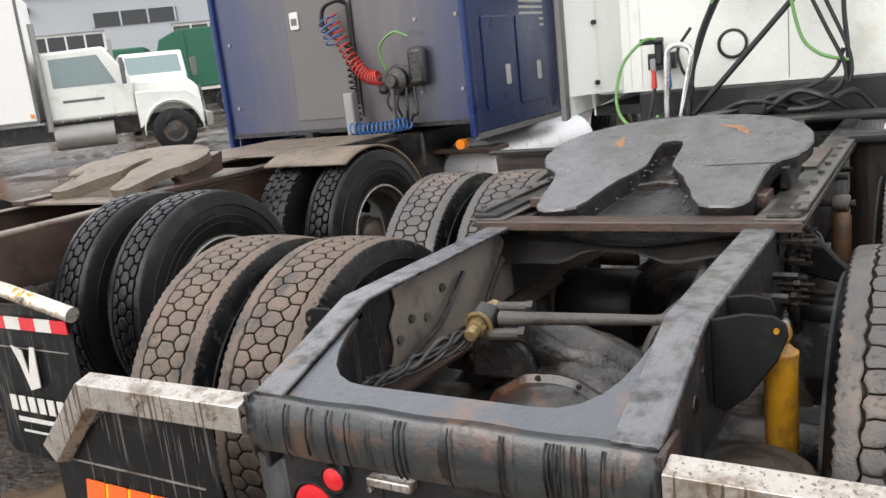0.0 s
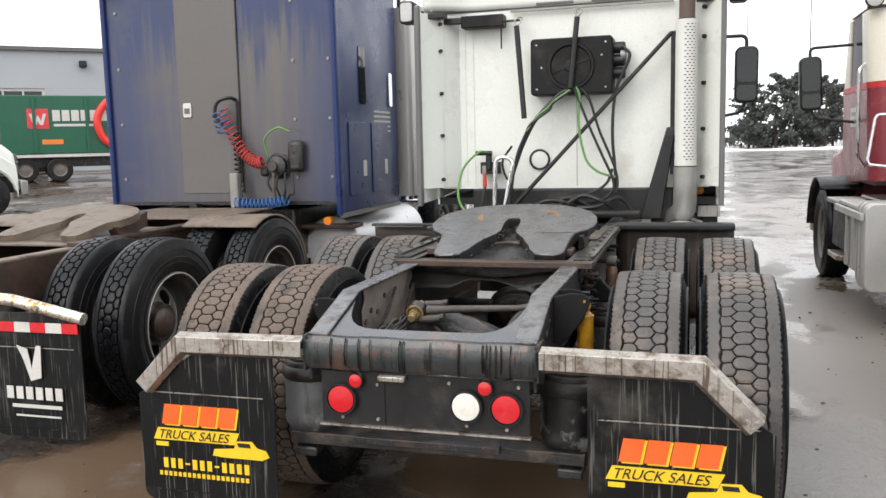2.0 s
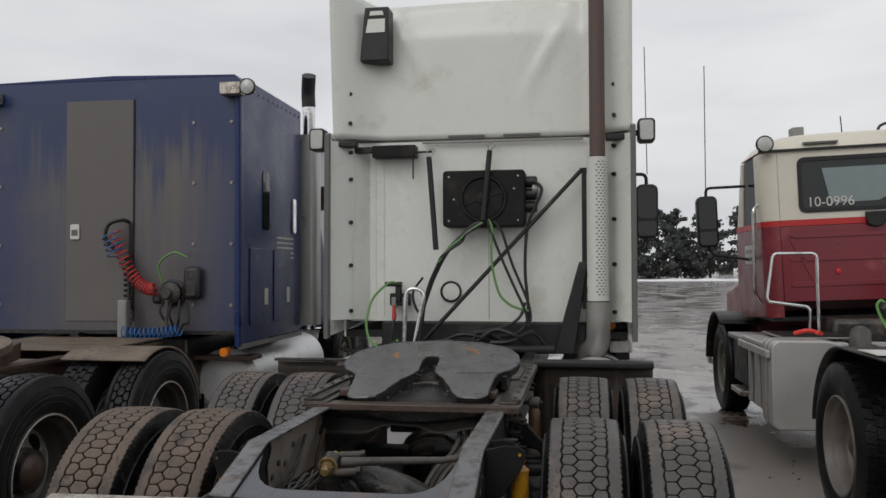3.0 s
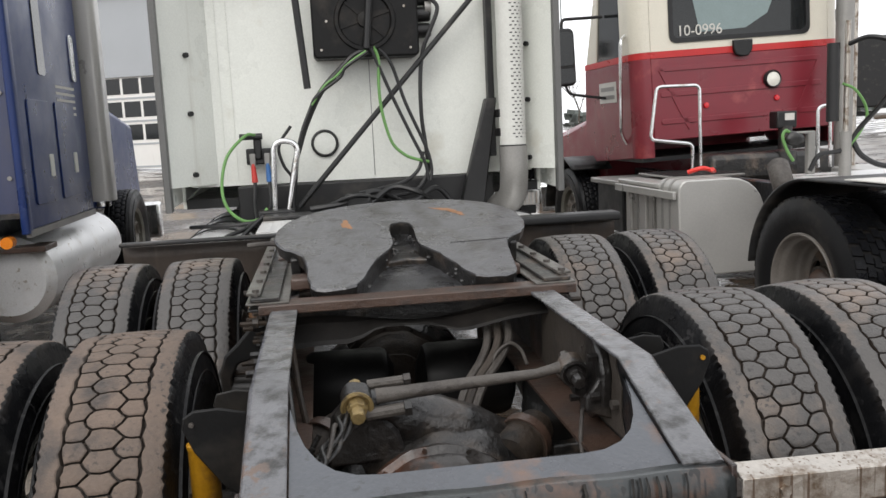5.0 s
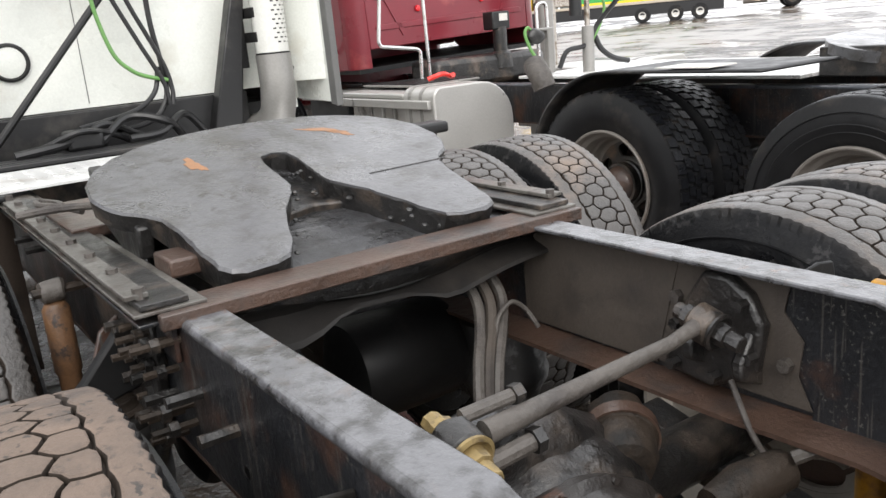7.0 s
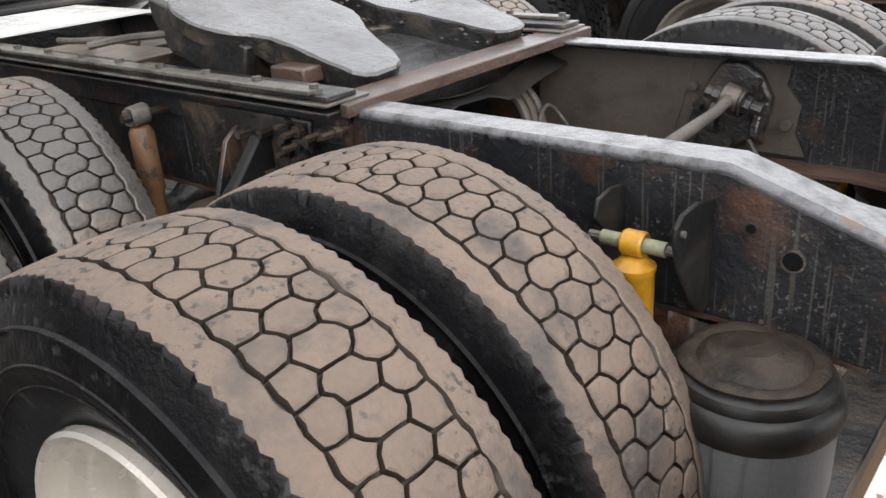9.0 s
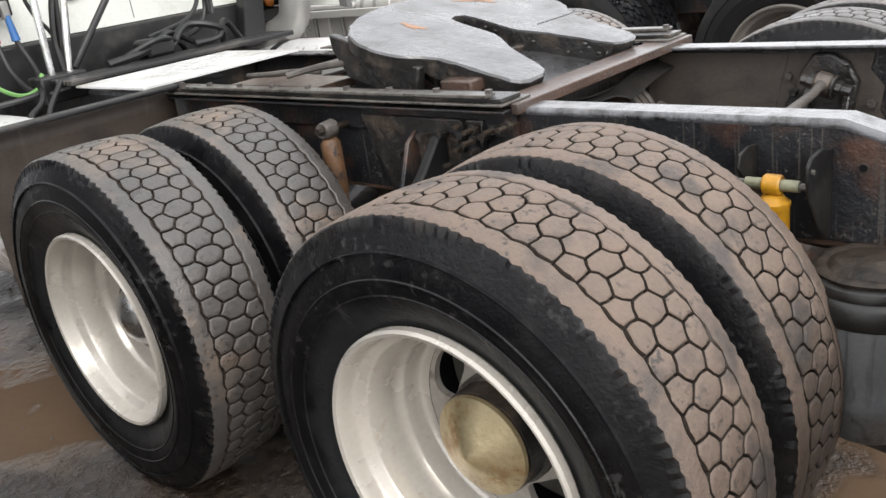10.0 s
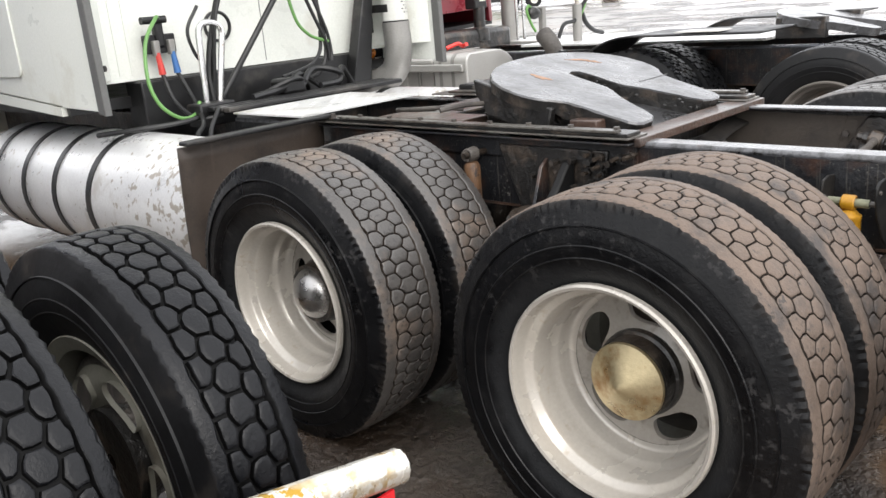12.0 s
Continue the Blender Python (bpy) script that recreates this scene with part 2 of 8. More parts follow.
tank_alu = mat("tank_alu", (0.80, 0.80, 0.80), 0.36, metal=0.45, dark=0.85, scale=4, stain=(0.62, 0.60, 0.57), stain_amount=0.2, stain_scale=5, bump=0.08)


def spatter(m, colour, clean, dirty):
    """Mud flung on a tank: dense towards one end, thinning to nothing along it."""
    n, l = m.node_tree.nodes, m.node_tree.links
    shader = n["Principled BSDF"]
    under = shader.inputs["Base Color"].links[0].from_socket
    tc, sep, spots, reach, fade, blend = n.new("ShaderNodeTexCoord"), n.new("ShaderNodeSeparateXYZ"), n.new("ShaderNodeTexNoise"), n.new("ShaderNodeMapRange"), n.new("ShaderNodeMath"), n.new("ShaderNodeMix")
    l.new(tc.outputs["Object"], sep.inputs["Vector"])
    spots.inputs["Scale"].default_value, spots.inputs["Detail"].default_value = 26.0, 7.0
    l.new(tc.outputs["Object"], spots.inputs["Vector"])
    for k, v in zip(("From Min", "From Max", "To Min", "To Max"), (clean, dirty, -0.64, -0.44)):
        reach.inputs[k].default_value = v
    l.new(sep.outputs["Y"], reach.inputs["Value"])
    fade.operation, fade.use_clamp = "ADD", True
    l.new(spots.outputs["Fac"], fade.inputs[0])
    l.new(reach.outputs["Result"], fade.inputs[1])
    sharp = n.new("ShaderNodeMapRange")
    sharp.inputs["From Max"].default_value = 0.05
    l.new(fade.outputs["Value"], sharp.inputs["Value"])
    blend.data_type = "RGBA"
    l.new(sharp.outputs["Result"], blend.inputs["Factor"])
    l.new(under, blend.inputs["A"])
    blend.inputs["B"].default_value = (*colour, 1)
    l.new(blend.outputs["Result"], shader.inputs["Base Color"])


spatter(tank_alu, (0.44, 0.40, 0.35), 3.70, 2.60)
deck_alu = mat("deck_alu", (0.72, 0.72, 0.71), 0.35, metal=0.35, dark=0.85, scale=5, stain=(0.45, 0.42, 0.38), stain_amount=0.2, bump=0.3)
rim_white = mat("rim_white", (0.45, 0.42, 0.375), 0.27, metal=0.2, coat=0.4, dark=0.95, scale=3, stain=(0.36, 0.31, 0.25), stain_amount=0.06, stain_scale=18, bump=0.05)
# rim paint darkened for the shade deep inside the wheel, plus brown stain
rim_disc_shaded = mat("rim_disc_shaded", (0.34, 0.315, 0.28), 0.34, dark=0.75, scale=7, stain=(0.10, 0.075, 0.055), stain_amount=0.3, stain_scale=8, bump=0.15)
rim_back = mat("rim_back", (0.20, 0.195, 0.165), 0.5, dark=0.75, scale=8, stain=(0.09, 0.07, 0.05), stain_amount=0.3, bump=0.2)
rim_grey = mat("rim_grey", (0.16, 0.144, 0.128), 0.45, dark=0.7, scale=8, stain=(0.14, 0.1, 0.07), stain_amount=0.35, bump=0.3)
rim_dark = mat("rim_dark", (0.05, 0.045, 0.04), 0.5, dark=0.6, scale=8, stain=(0.16, 0.10, 0.06), stain_amount=0.3, bump=0.4)
hub_rust = mat("hub_rust", (0.52, 0.43, 0.26), 0.34, metal=0.75, dark=0.75, scale=12, stain=(0.30, 0.17, 0.06), stain_amount=0.36, stain_scale=14, bump=0.2)
hub_steel = mat("hub_steel", (0.42, 0.41, 0.40), 0.27, metal=0.9, dark=0.8, scale=7, stain=(0.22, 0.20, 0.18), stain_amount=0.3, stain_scale=12, bump=0.1)
flap_rubber = mat("flap_rubber", (0.0055, 0.0057, 0.0060), 0.45, spec=0.25, dark=0.7, scale=6, runs=(0.10, 0.097, 0.09), runs_scale=150, stain=(0.05, 0.046, 0.04), stain_amount=0.2, bump=0.15, coat=0.0)
paint_orange = mat("paint_orange", (0.85, 0.13, 0.02), 0.5, dark=0.85, bump=0.05)
paint_yellow = mat("paint_yellow", (0.85, 0.55, 0.02), 0.5, dark=0.85, bump=0.05)
paint_whitish = mat("paint_whitish", (0.62, 0.60, 0.56), 0.5, dark=0.8, bump=0.05)
paint_black = mat("paint_black", (0.012, 0.012, 0.013), 0.5, bump=0.05)
black_plastic = mat("black_plastic", (0.0080, 0.0080, 0.0085), 0.45, dark=0.7, scale=8, bump=0.2, stain=(0.05, 0.045, 0.04), stain_amount=0.2)
hose_black = mat("hose_black", (0.012, 0.012, 0.0126), 0.45, bump=0.2)
hose_green = mat("hose_green", (0.13, 0.29, 0.08), 0.4, dark=0.8, bump=0.1)
hose_red = mat("hose_red", (0.55, 0.04, 0.03), 0.4, dark=0.75, scale=20, bump=0.05)
hose_blue = mat("hose_blue", (0.03, 0.13, 0.36), 0.4, dark=0.75, scale=20, bump=0.05)
shock_yellow = mat("shock_yellow", (0.44, 0.215, 0.010), 0.42, dark=0.65, scale=14, stain=(0.16, 0.075, 0.02), stain_amount=0.4, stain_scale=14, bump=0.25)
pin_grey = mat("pin_grey", (0.20, 0.20, 0.13), 0.5, metal=0.2, dark=0.6, scale=25, bump=0.4)
shock_brown = mat("shock_brown", (0.155, 0.080, 0.038), 0.55, dark=0.5, scale=12, stain=(0.055, 0.034, 0.024), stain_amount=0.42, stain_scale=14, speck=(0.03, 0.02, 0.016), speck_amount=0.3, speck_scale=30, bump=0.6)
cab_white = mat("cab_white", (0.72, 0.735, 0.685), 0.3, dark=0.95, scale=2.2, bump=0.02, stain=(0.60, 0.59, 0.52), stain_amount=0.14, stain_scale=2.5, streak=(0.55, 0.54, 0.48), streak_amount=0.06, streak_scale=9, coat=0.3, rough_var=0.06)
extender_grey = mat("extender_grey", (0.12, 0.12, 0.1162), 0.45, dark=0.8, scale=5, bump=0.1)
cab_blue = mat("cab_blue", (0.014, 0.031, 0.115), 0.36, dark=0.7, scale=1.5, bump=0.05, stain=(0.05, 0.055, 0.085), stain_amount=0.3, stain_scale=1.4, streak=(0.022, 0.026, 0.042), streak_amount=0.26, streak_scale=10, coat=0.2)
cab_blue_side = mat("cab_blue_side", (0.009, 0.026, 0.115), 0.32, spec=0.35, dark=0.8, scale=2.0, bump=0.03, coat=0.1, stain=(0.05, 0.075, 0.16), stain_amount=0.12, stain_scale=2)


def soot_over(m, colour):
    """Lays exhaust soot over a painted wall: denser in the middle, with runs at its upper edge."""
    n, l = m.node_tree.nodes, m.node_tree.links
    shader = n["Principled BSDF"]
    under = shader.inputs["Base Color"].links[0].from_socket
    tc = n.new("ShaderNodeTexCoord")
    sep = n.new("ShaderNodeSeparateXYZ")
    l.new(tc.outputs["Object"], sep.inputs["Vector"])
    mp = n.new("ShaderNodeMapping")
    mp.inputs["Scale"].default_value = (1, 1, 0.06)
    l.new(tc.outputs["Object"], mp.inputs["Vector"])
    runs = n.new("ShaderNodeTexNoise")
    runs.inputs["Scale"].default_value, runs.inputs["Detail"].default_value = 16.0, 5.0
    l.new(mp.outputs["Vector"], runs.inputs["Vector"])

    def math_(op, p, q):
        x = n.new("ShaderNodeMath")
        x.operation = op
        for i, v in enumerate((p, q)):
            if isinstance(v, float):
                x.inputs[i].default_value = v
            else:
                l.new(v, x.inputs[i])
        return x.outputs["Value"]

    def rng(src, lo, hi, d, e):
        r = n.new("ShaderNodeMapRange")
        r.interpolation_type = "SMOOTHSTEP"
        for k, v in zip(("From Min", "From Max", "To Min", "To Max"), (lo, hi, d, e)):
            r.inputs[k].default_value = v
        l.new(src, r.inputs["Value"])
        return r.outputs["Result"]
    height = math_("ADD", sep.outputs["Z"], math_("MULTIPLY", runs.outputs["Fac"], 1.6))
    mask = math_("MULTIPLY", rng(height, 3.15, 3.75, 1.0, 0.0), rng(sep.outputs["X"], -1.2, -0.2, 0.2, 0.97))
    mask = math_("MULTIPLY", mask, rng(sep.outputs["X"], 0.6, 1.2, 1.0, 0.3))
    mask = math_("MULTIPLY", mask, rng(runs.outputs["Fac"], 0.3, 0.62, 1.0, 0.8))
    x = n.new("ShaderNodeMix")
    x.data_type = "RGBA"
    l.new(mask, x.inputs["Factor"])
    l.new(under, x.inputs["A"])
    x.inputs["B"].default_value = (*colour, 1)
    l.new(x.outputs["Result"], shader.inputs["Base Color"])


soot_over(cab_blue, (0.118, 0.106, 0.097))
grime_door = mat("grime_door", (0.129, 0.12, 0.114), 0.55, dark=0.85, scale=2.5, bump=0.08, streak=(0.14, 0.14, 0.15), streak_amount=0.1, streak_scale=12)
cab_red = mat("cab_red", (0.195, 0.015, 0.02625), 0.35, dark=0.8, scale=3, bump=0.05, stain=(0.30, 0.06, 0.06), stain_amount=0.12, coat=0.3)
stripe_red = mat("stripe_red", (0.496, 0.024, 0.024), 0.35, dark=0.85, bump=0.03)
cab_cream = mat("cab_cream", (0.70, 0.66, 0.56), 0.35, dark=0.9, scale=3, bump=0.04)
lens_red = lens_mat("lens_red", (0.62, 0.010, 0.018))
lens_white = lens_mat("lens_white", (0.80, 0.78, 0.70))
lens_clear = lens_mat("lens_clear", (0.50, 0.50, 0.48))
lens_amber = lens_mat("lens_amber", (0.75, 0.22, 0.02))
dark_glass = mat("dark_glass", (0.012, 0.014, 0.015), 0.06, dark=0.9, bump=0.0, rough_var=0.02)
pale_glass = mat("pale_glass", (0.20, 0.26, 0.26), 0.08, dark=0.9, bump=0.0, rough_var=0.02)
mirror_glass = mat("mirror_glass", (0.55, 0.57, 0.58), 0.05, metal=1.0, dark=0.95, bump=0.0, rough_var=0.02)
exhaust_brown = mat("exhaust_brown", (0.1125, 0.075, 0.06375), 0.6, dark=0.75, scale=6, bump=0.3)
exhaust_grey = mat("exhaust_grey", (0.288, 0.28, 0.264), 0.4, metal=0.4, dark=0.8, scale=6, bump=0.15)
shield_white = mat("shield_white", (0.62, 0.62, 0.58), 0.4, dark=0.9, bump=0.05)
truck_green = mat("truck_green", (0.0096, 0.104, 0.056), 0.4, dark=0.8, scale=1.5, bump=0.05)
bright_red = mat("bright_red", (0.75, 0.04, 0.03), 0.4, dark=0.85, bump=0.05)
wall_grey = mat("wall_grey", (0.40, 0.42, 0.44), 0.7, dark=0.9, scale=0.4, bump=0.05)
wall_tan = mat("wall_tan", (0.46, 0.40, 0.32), 0.75, dark=0.9, scale=0.6, bump=0.1)
wall_brick = mat("wall_brick", (0.24, 0.11, 0.08), 0.8, dark=0.8, scale=0.8, bump=0.2)
snow = mat("snow", (0.80, 0.81, 0.83), 0.7, dark=0.85, scale=0.6, bump=0.3, stain=(0.5, 0.48, 0.45), stain_amount=0.2)
bark = mat("bark", (0.09, 0.07, 0.055), 0.85, dark=0.7, bump=0.5)
# green lightened and greyed: the haze of distance is put into this colour
needles = mat("needles", (0.13, 0.145, 0.135), 0.85, dark=0.75, scale=0.8, bump=0.2, island=0.5)
box_white = mat("box_white", (0.78, 0.77, 0.74), 0.45, dark=0.94, scale=0.8, bump=0.03, streak=(0.6, 0.57, 0.52), streak_amount=0.1, streak_scale=3)
copper = mat("copper_orange", (0.30, 0.15, 0.07), 0.5, metal=0.1, dark=0.7, scale=30, bump=0.2)

# ---- mesh tools ----


def finish(bm, name, material, smooth=35.0):
    me = bpy.data.meshes.new(name)
    bmesh.ops.recalc_face_normals(bm, faces=bm.faces)
    bm.to_mesh(me)
    bm.free()
    for m in material if isinstance(material, (list, tuple)) else [material]:
        me.materials.append(m)
    if smooth:
        me.shade_smooth()
        me.set_sharp_from_angle(angle=radians(smooth))
    return me


def part(name, bm, material, parent, label="", bevel=0.0, smooth=35.0, at=None):
    ob = new(name, bm if isinstance(bm, bpy.types.Mesh) else finish(bm, name, material, smooth))
    ob.parent = parent
    if at is not None:
        ob.matrix_basis = at
    if label:
        tagged(ob, label)
    if bevel:
        mod = ob.modifiers.new("bevel", "BEVEL")
        mod.width, mod.segments, mod.limit_method, mod.angle_limit = bevel, 2, "ANGLE", radians(40)
    return ob


def thing(name, at, label, category, group="", kind=""):
    ob = new(name)
    ob.empty_display_size = 0.2
    ob.matrix_basis = at
    return tagged(ob, label, category, group, kind)


def box(bm, x0, x1, y0, y1, z0, z1, m=None, mi=0):
    v = [bm.verts.new((x, y, z)) for x in (x0, x1) for y in (y0, y1) for z in (z0, z1)]
    for a, b, c, d in ((0, 1, 3, 2), (4, 6, 7, 5), (0, 4, 5, 1), (2, 3, 7, 6), (0, 2, 6, 4), (1, 5, 7, 3)):
        bm.faces.new((v[a], v[b], v[c], v[d])).material_index = mi
    if m is not None:
        bmesh.ops.transform(bm, matrix=m, verts=v)
    return bm


def B(*a, m=None):
    return box(bmesh.new(), *a, m=m)


def prism(bm, poly, axis, d0, d1, mi=0):
    """A polygon in the plane across an axis, given thickness from d0 to d1 along it."""
    def place(p, d):
        return {"x": (d, p[0], p[1]), "y": (p[0], d, p[1]), "z": (p[0], p[1], d)}[axis]
    a = [bm.verts.new(place(p, d0)) for p in poly]
    b = [bm.verts.new(place(p, d1)) for p in poly]
    bm.faces.new(a).material_index = mi
    bm.faces.new(b[::-1]).material_index = mi
    for i in range(len(poly)):
        j = (i + 1) % len(poly)
        bm.faces.new((a[i], b[i], b[j], a[j])).material_index = mi
    return bm


def PR(poly, axis, d0, d1):
    return prism(bmesh.new(), poly, axis, d0, d1)


def spline(pts, steps=8):
    """A smooth line through the points."""
    p = [Vector(q) for q in pts]
    if len(p) < 3:
        return p
    out = []
    ext = [2 * p[0] - p[1], *p, 2 * p[-1] - p[-2]]
    for i in range(1, len(ext) - 2):
        a, b, c, d = ext[i - 1:i + 3]
        for s in range(steps):
            t = s / steps
            out.append(0.5 * (2 * b + (c - a) * t + (2 * a - 5 * b + 4 * c - d) * t * t + (3 * b - a - 3 * c + d) * t ** 3))
    return out + [p[-1]]


def tube(bm, pts, r, seg=10, radii=None, mi=0, cap=True):
    """A round bar or hose swept along the points."""
    pts = [Vector(p) for p in pts]
    rings, up = [], None
    for i, p in enumerate(pts):
        d = (pts[min(i + 1, len(pts) - 1)] - pts[max(i - 1, 0)]).normalized()
        if up is None:
            up = d.orthogonal().normalized()
        up = (up - d * up.dot(d)).normalized()
        side = d.cross(up)
        rr = radii[i] if radii else r
        rings.append([bm.verts.new(p + rr * (math.cos(a) * up + math.sin(a) * side)) for a in (2 * math.pi * k / seg for k in range(seg))])
    for a, b in zip(rings, rings[1:]):
        for k in range(seg):
            bm.faces.new((a[k], a[(k + 1) % seg], b[(k + 1) % seg], b[k])).material_index = mi
    if cap:
        bm.faces.new(rings[0][::-1]).material_index = mi
        bm.faces.new(rings[-1]).material_index = mi
    return bm


def T(pts, r, seg=10, radii=None):
    return tube(bmesh.new(), pts, r, seg, radii)


def hose(pts, r, seg=8, steps=8):
    return tube(bmesh.new(), spline(pts, steps), r, seg)


def bent(pts, r=0.05, n=5):
    """The points with their inner corners rounded."""
    p = [Vector(q) for q in pts]
    out = [p[0]]
    for a, b, c in zip(p, p[1:], p[2:]):
        u, v = (a - b), (c - b)
        k = min(r, u.length / 2.1, v.length / 2.1)
        s, e = b + u.normalized() * k, b + v.normalized() * k
        out += [(1 - t) ** 2 * s + 2 * t * (1 - t) * b + t * t * e for t in (i / n for i in range(n + 1))]
    return out + [p[-1]]


def lathe(bm, profile, seg=48, axis="x", mats=None, start=0.0, span=2 * math.pi):
    """Turns (along, radius) pairs about an axis."""
    full = abs(span - 2 * math.pi) < 1e-6
    n = seg if full else seg + 1
    rings = []
    for a, r in profile:
        ring = []
        for k in range(n):
            t = start + span * k / seg
            c, s = r * math.cos(t), r * math.sin(t)
            ring.append(bm.verts.new({"x": (a, c, s), "y": (c, a, s), "z": (c, s, a)}[axis]))
        rings.append(ring)
    for i, (p, q) in enumerate(zip(rings, rings[1:])):
        for k in range(seg):
            f = bm.faces.new((p[k], p[(k + 1) % n], q[(k + 1) % n], q[k]))
            f.material_index = mats[i] if mats else 0
    return bm


def L(profile, seg=48, axis="x", m=None):
    bm = lathe(bmesh.new(), profile, seg, axis)
    if m is not None:
        bmesh.ops.transform(bm, matrix=m, verts=bm.verts)
    return bm


def grid(bm, nu, nv, fn, mi=0):
    """A surface of points fn(u, v), u and v from 0 to 1."""
    v = [[bm.verts.new(fn(i / nu, j / nv)) for j in range(nv + 1)] for i in range(nu + 1)]
    for i in range(nu):
        for j in range(nv):
            bm.faces.new((v[i][j], v[i + 1][j], v[i + 1][j + 1], v[i][j + 1])).material_index = mi
    return bm


def rounded(x0, x1, y0, y1, r, n=5):
    """A rectangle with rounded corners, as a polygon."""
    out = []
    for cx, cy, a in ((x1 - r, y1 - r, 0), (x0 + r, y1 - r, 90), (x0 + r, y0 + r, 180), (x1 - r, y0 + r, 270)):
        out += [(cx + r * math.cos(radians(a + 90 * k / n)), cy + r * math.sin(radians(a + 90 * k / n))) for k in range(n + 1)]
    return out


def smoothstep(a, b, x):
    t = min(1.0, max(0.0, (x - a) / (b - a)))
    return t * t * (3 - 2 * t)


# ---- wheels ----
TYRE_R = 0.52


def tyre_mesh(name, tread_mat, pitch_n=66, gap=0.0024, groove=None, wall=None, wide_gap=0.0008):
    bm = bmesh.new()
    R = TYRE_R
    h = 2 * math.pi * R / pitch_n

    def pt(x, s, lift):
        r = R - 0.007 * (x / 0.11) ** 2 - lift
        a = s / R
        return (x, r * math.cos(a), r * math.sin(a))

    rnd = random.Random(7)
    shared = {}

    def corner(x, step):
        """A shared corner of the honeycomb: place across, and half pitches round the tyre."""
        key = (round(x * 1e5), step % (2 * pitch_n))
        if key not in shared:
            shared[key] = (rnd.uniform(-0.0026, 0.0026), rnd.uniform(-0.0024, 0.0024))
        dx, ds = shared[key]
        return x + dx, step * h / 2 + ds, key

    def edge_mid(a, b):
        key = tuple(sorted((a[2], b[2])))
        if key not in shared:
            shared[key] = (rnd.uniform(-0.0030, 0.0030), rnd.uniform(-0.0034, 0.0034))
        dx, ds = shared[key]
        return (a[0] + b[0]) / 2 + dx, (a[1] + b[1]) / 2 + ds, key

    floor = {}

    def base(p):
        if p[2] not in floor:
            floor[p[2]] = bm.verts.new(pt(p[0], p[1], 0.0165))
        return floor[p[2]]

    def block(corners, drop):
        ends = [corner(x, n) for x, n in corners]
        poly = []
        for a, b in zip(ends, ends[1:] + ends[:1]):
            poly += [a, edge_mid(a, b)]
        cx = sum(p[0] for p in poly) / len(poly)
        cs = sum(p[1] for p in poly) / len(poly)
        half_x, half_s = max(abs(p[0] - cx) for p in poly), max(abs(p[1] - cs) for p in poly)
        rings = [[base(p) for p in poly]]
        for inset, lift in ((gap * 0.8, 0.016), (gap, 0.003), (gap + 0.0026, 0.0007 + drop), (gap + 0.008, drop)):
            ring = []
            for q, (x, s, key) in enumerate(poly):
                turn = 1.22 if q % 2 == 0 else 1.0
                kx = 1 - turn * (inset + wide_gap * (0.8 if lift > 0.01 else 1.0)) / half_x
                ks = 1 - turn * inset / half_s
                ring.append(bm.verts.new(pt(cx + (x - cx) * kx, cs + (s - cs) * ks, lift)))
            rings.append(ring)
        bm.faces.new(rings[-1]).material_index = 1
        for q, (a, b) in enumerate(zip(rings, rings[1:])):
            for i in range(len(poly)):
                j = (i + 1) % len(poly)
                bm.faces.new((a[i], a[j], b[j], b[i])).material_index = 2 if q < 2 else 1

    # honeycomb: a middle row of cells, two side rows set half a pitch on, and wavy shoulder ribs
    fa, fb, fc, fd = 0.0205, 0.0375, 0.0685, 0.0735
    for k in range(pitch_n):
        n = 2 * k
        block(((-fa, n - 1), (fa, n - 1), (fb, n), (fa, n + 1), (-fa, n + 1), (-fb, n)), rnd.uniform(0, 0.0012))
        for sg in (-1, 1):
            block(((sg * fa, n + 1), (sg * fb, n), (sg * fc, n), (sg * fd, n + 1), (sg * fc, n + 2), (sg * fb, n + 2)), rnd.uniform(0, 0.0012))
    side = ((0.122, 0.482), (0.126, 0.470), (0.132, 0.4525), (0.1385, 0.4515), (0.1385, 0.4485), (0.1335, 0.4475), (0.134, 0.445), (0.139, 0.425), (0.1398, 0.4045), (0.1420, 0.4025), (0.1422, 0.4005), (0.1400, 0.3985), (0.140, 0.392), (0.1345, 0.372), (0.1360, 0.3695), (0.1335, 0.3675), (0.126, 0.345), (0.108, 0.31), (0.10, 0.290))
    for sg in (-1, 1):
        # shoulder rib with a wavy inner edge and small lugs outside, running on into the sidewall
        n4 = pitch_n * 4
        rows = [[] for _ in range(7 + len(side))]
        for q in range(n4):
            s = q * h / 4
            n = 2 * (q // 4)
            ends = (corner(sg * fc, n), corner(sg * fd, n + 1), corner(sg * fc, n + 2))
            rows[0].append(base((ends[0], edge_mid(ends[0], ends[1]), ends[1], edge_mid(ends[1], ends[2]))[q % 4]))
            wave = 0.5 - 0.5 * math.cos(2 * math.pi * q / 4)
            xi = fc + (fd - fc) * wave + gap + wide_gap * 0.8 + 0.001 + rnd.uniform(-0.0013, 0.0013)
            lug = q % 2
            xo = (0.1142 if lug else 0.1100) + rnd.uniform(-0.0014, 0.0014)
            for row, (x, lift) in zip(rows[1:], ((xi, 0.003), (xi + 0.003, 0.0008), (xo - 0.005, 0.0008), (xo, 0.0035), ((0.1185 if lug else 0.1130) + rnd.uniform(-0.0015, 0.0015), 0.0075 if lug else 0.010), (0.1205, 0.026))):
                row.append(bm.verts.new(pt(sg * x, s, lift)))
            for row, (x, r) in zip(rows[7:], side):
                row.append(bm.verts.new((sg * x, r * math.cos(s / R), r * math.sin(s / R))))
        for q, (a, b) in enumerate(zip(rows, rows[1:])):
            for i in range(n4):
                j = (i + 1) % n4
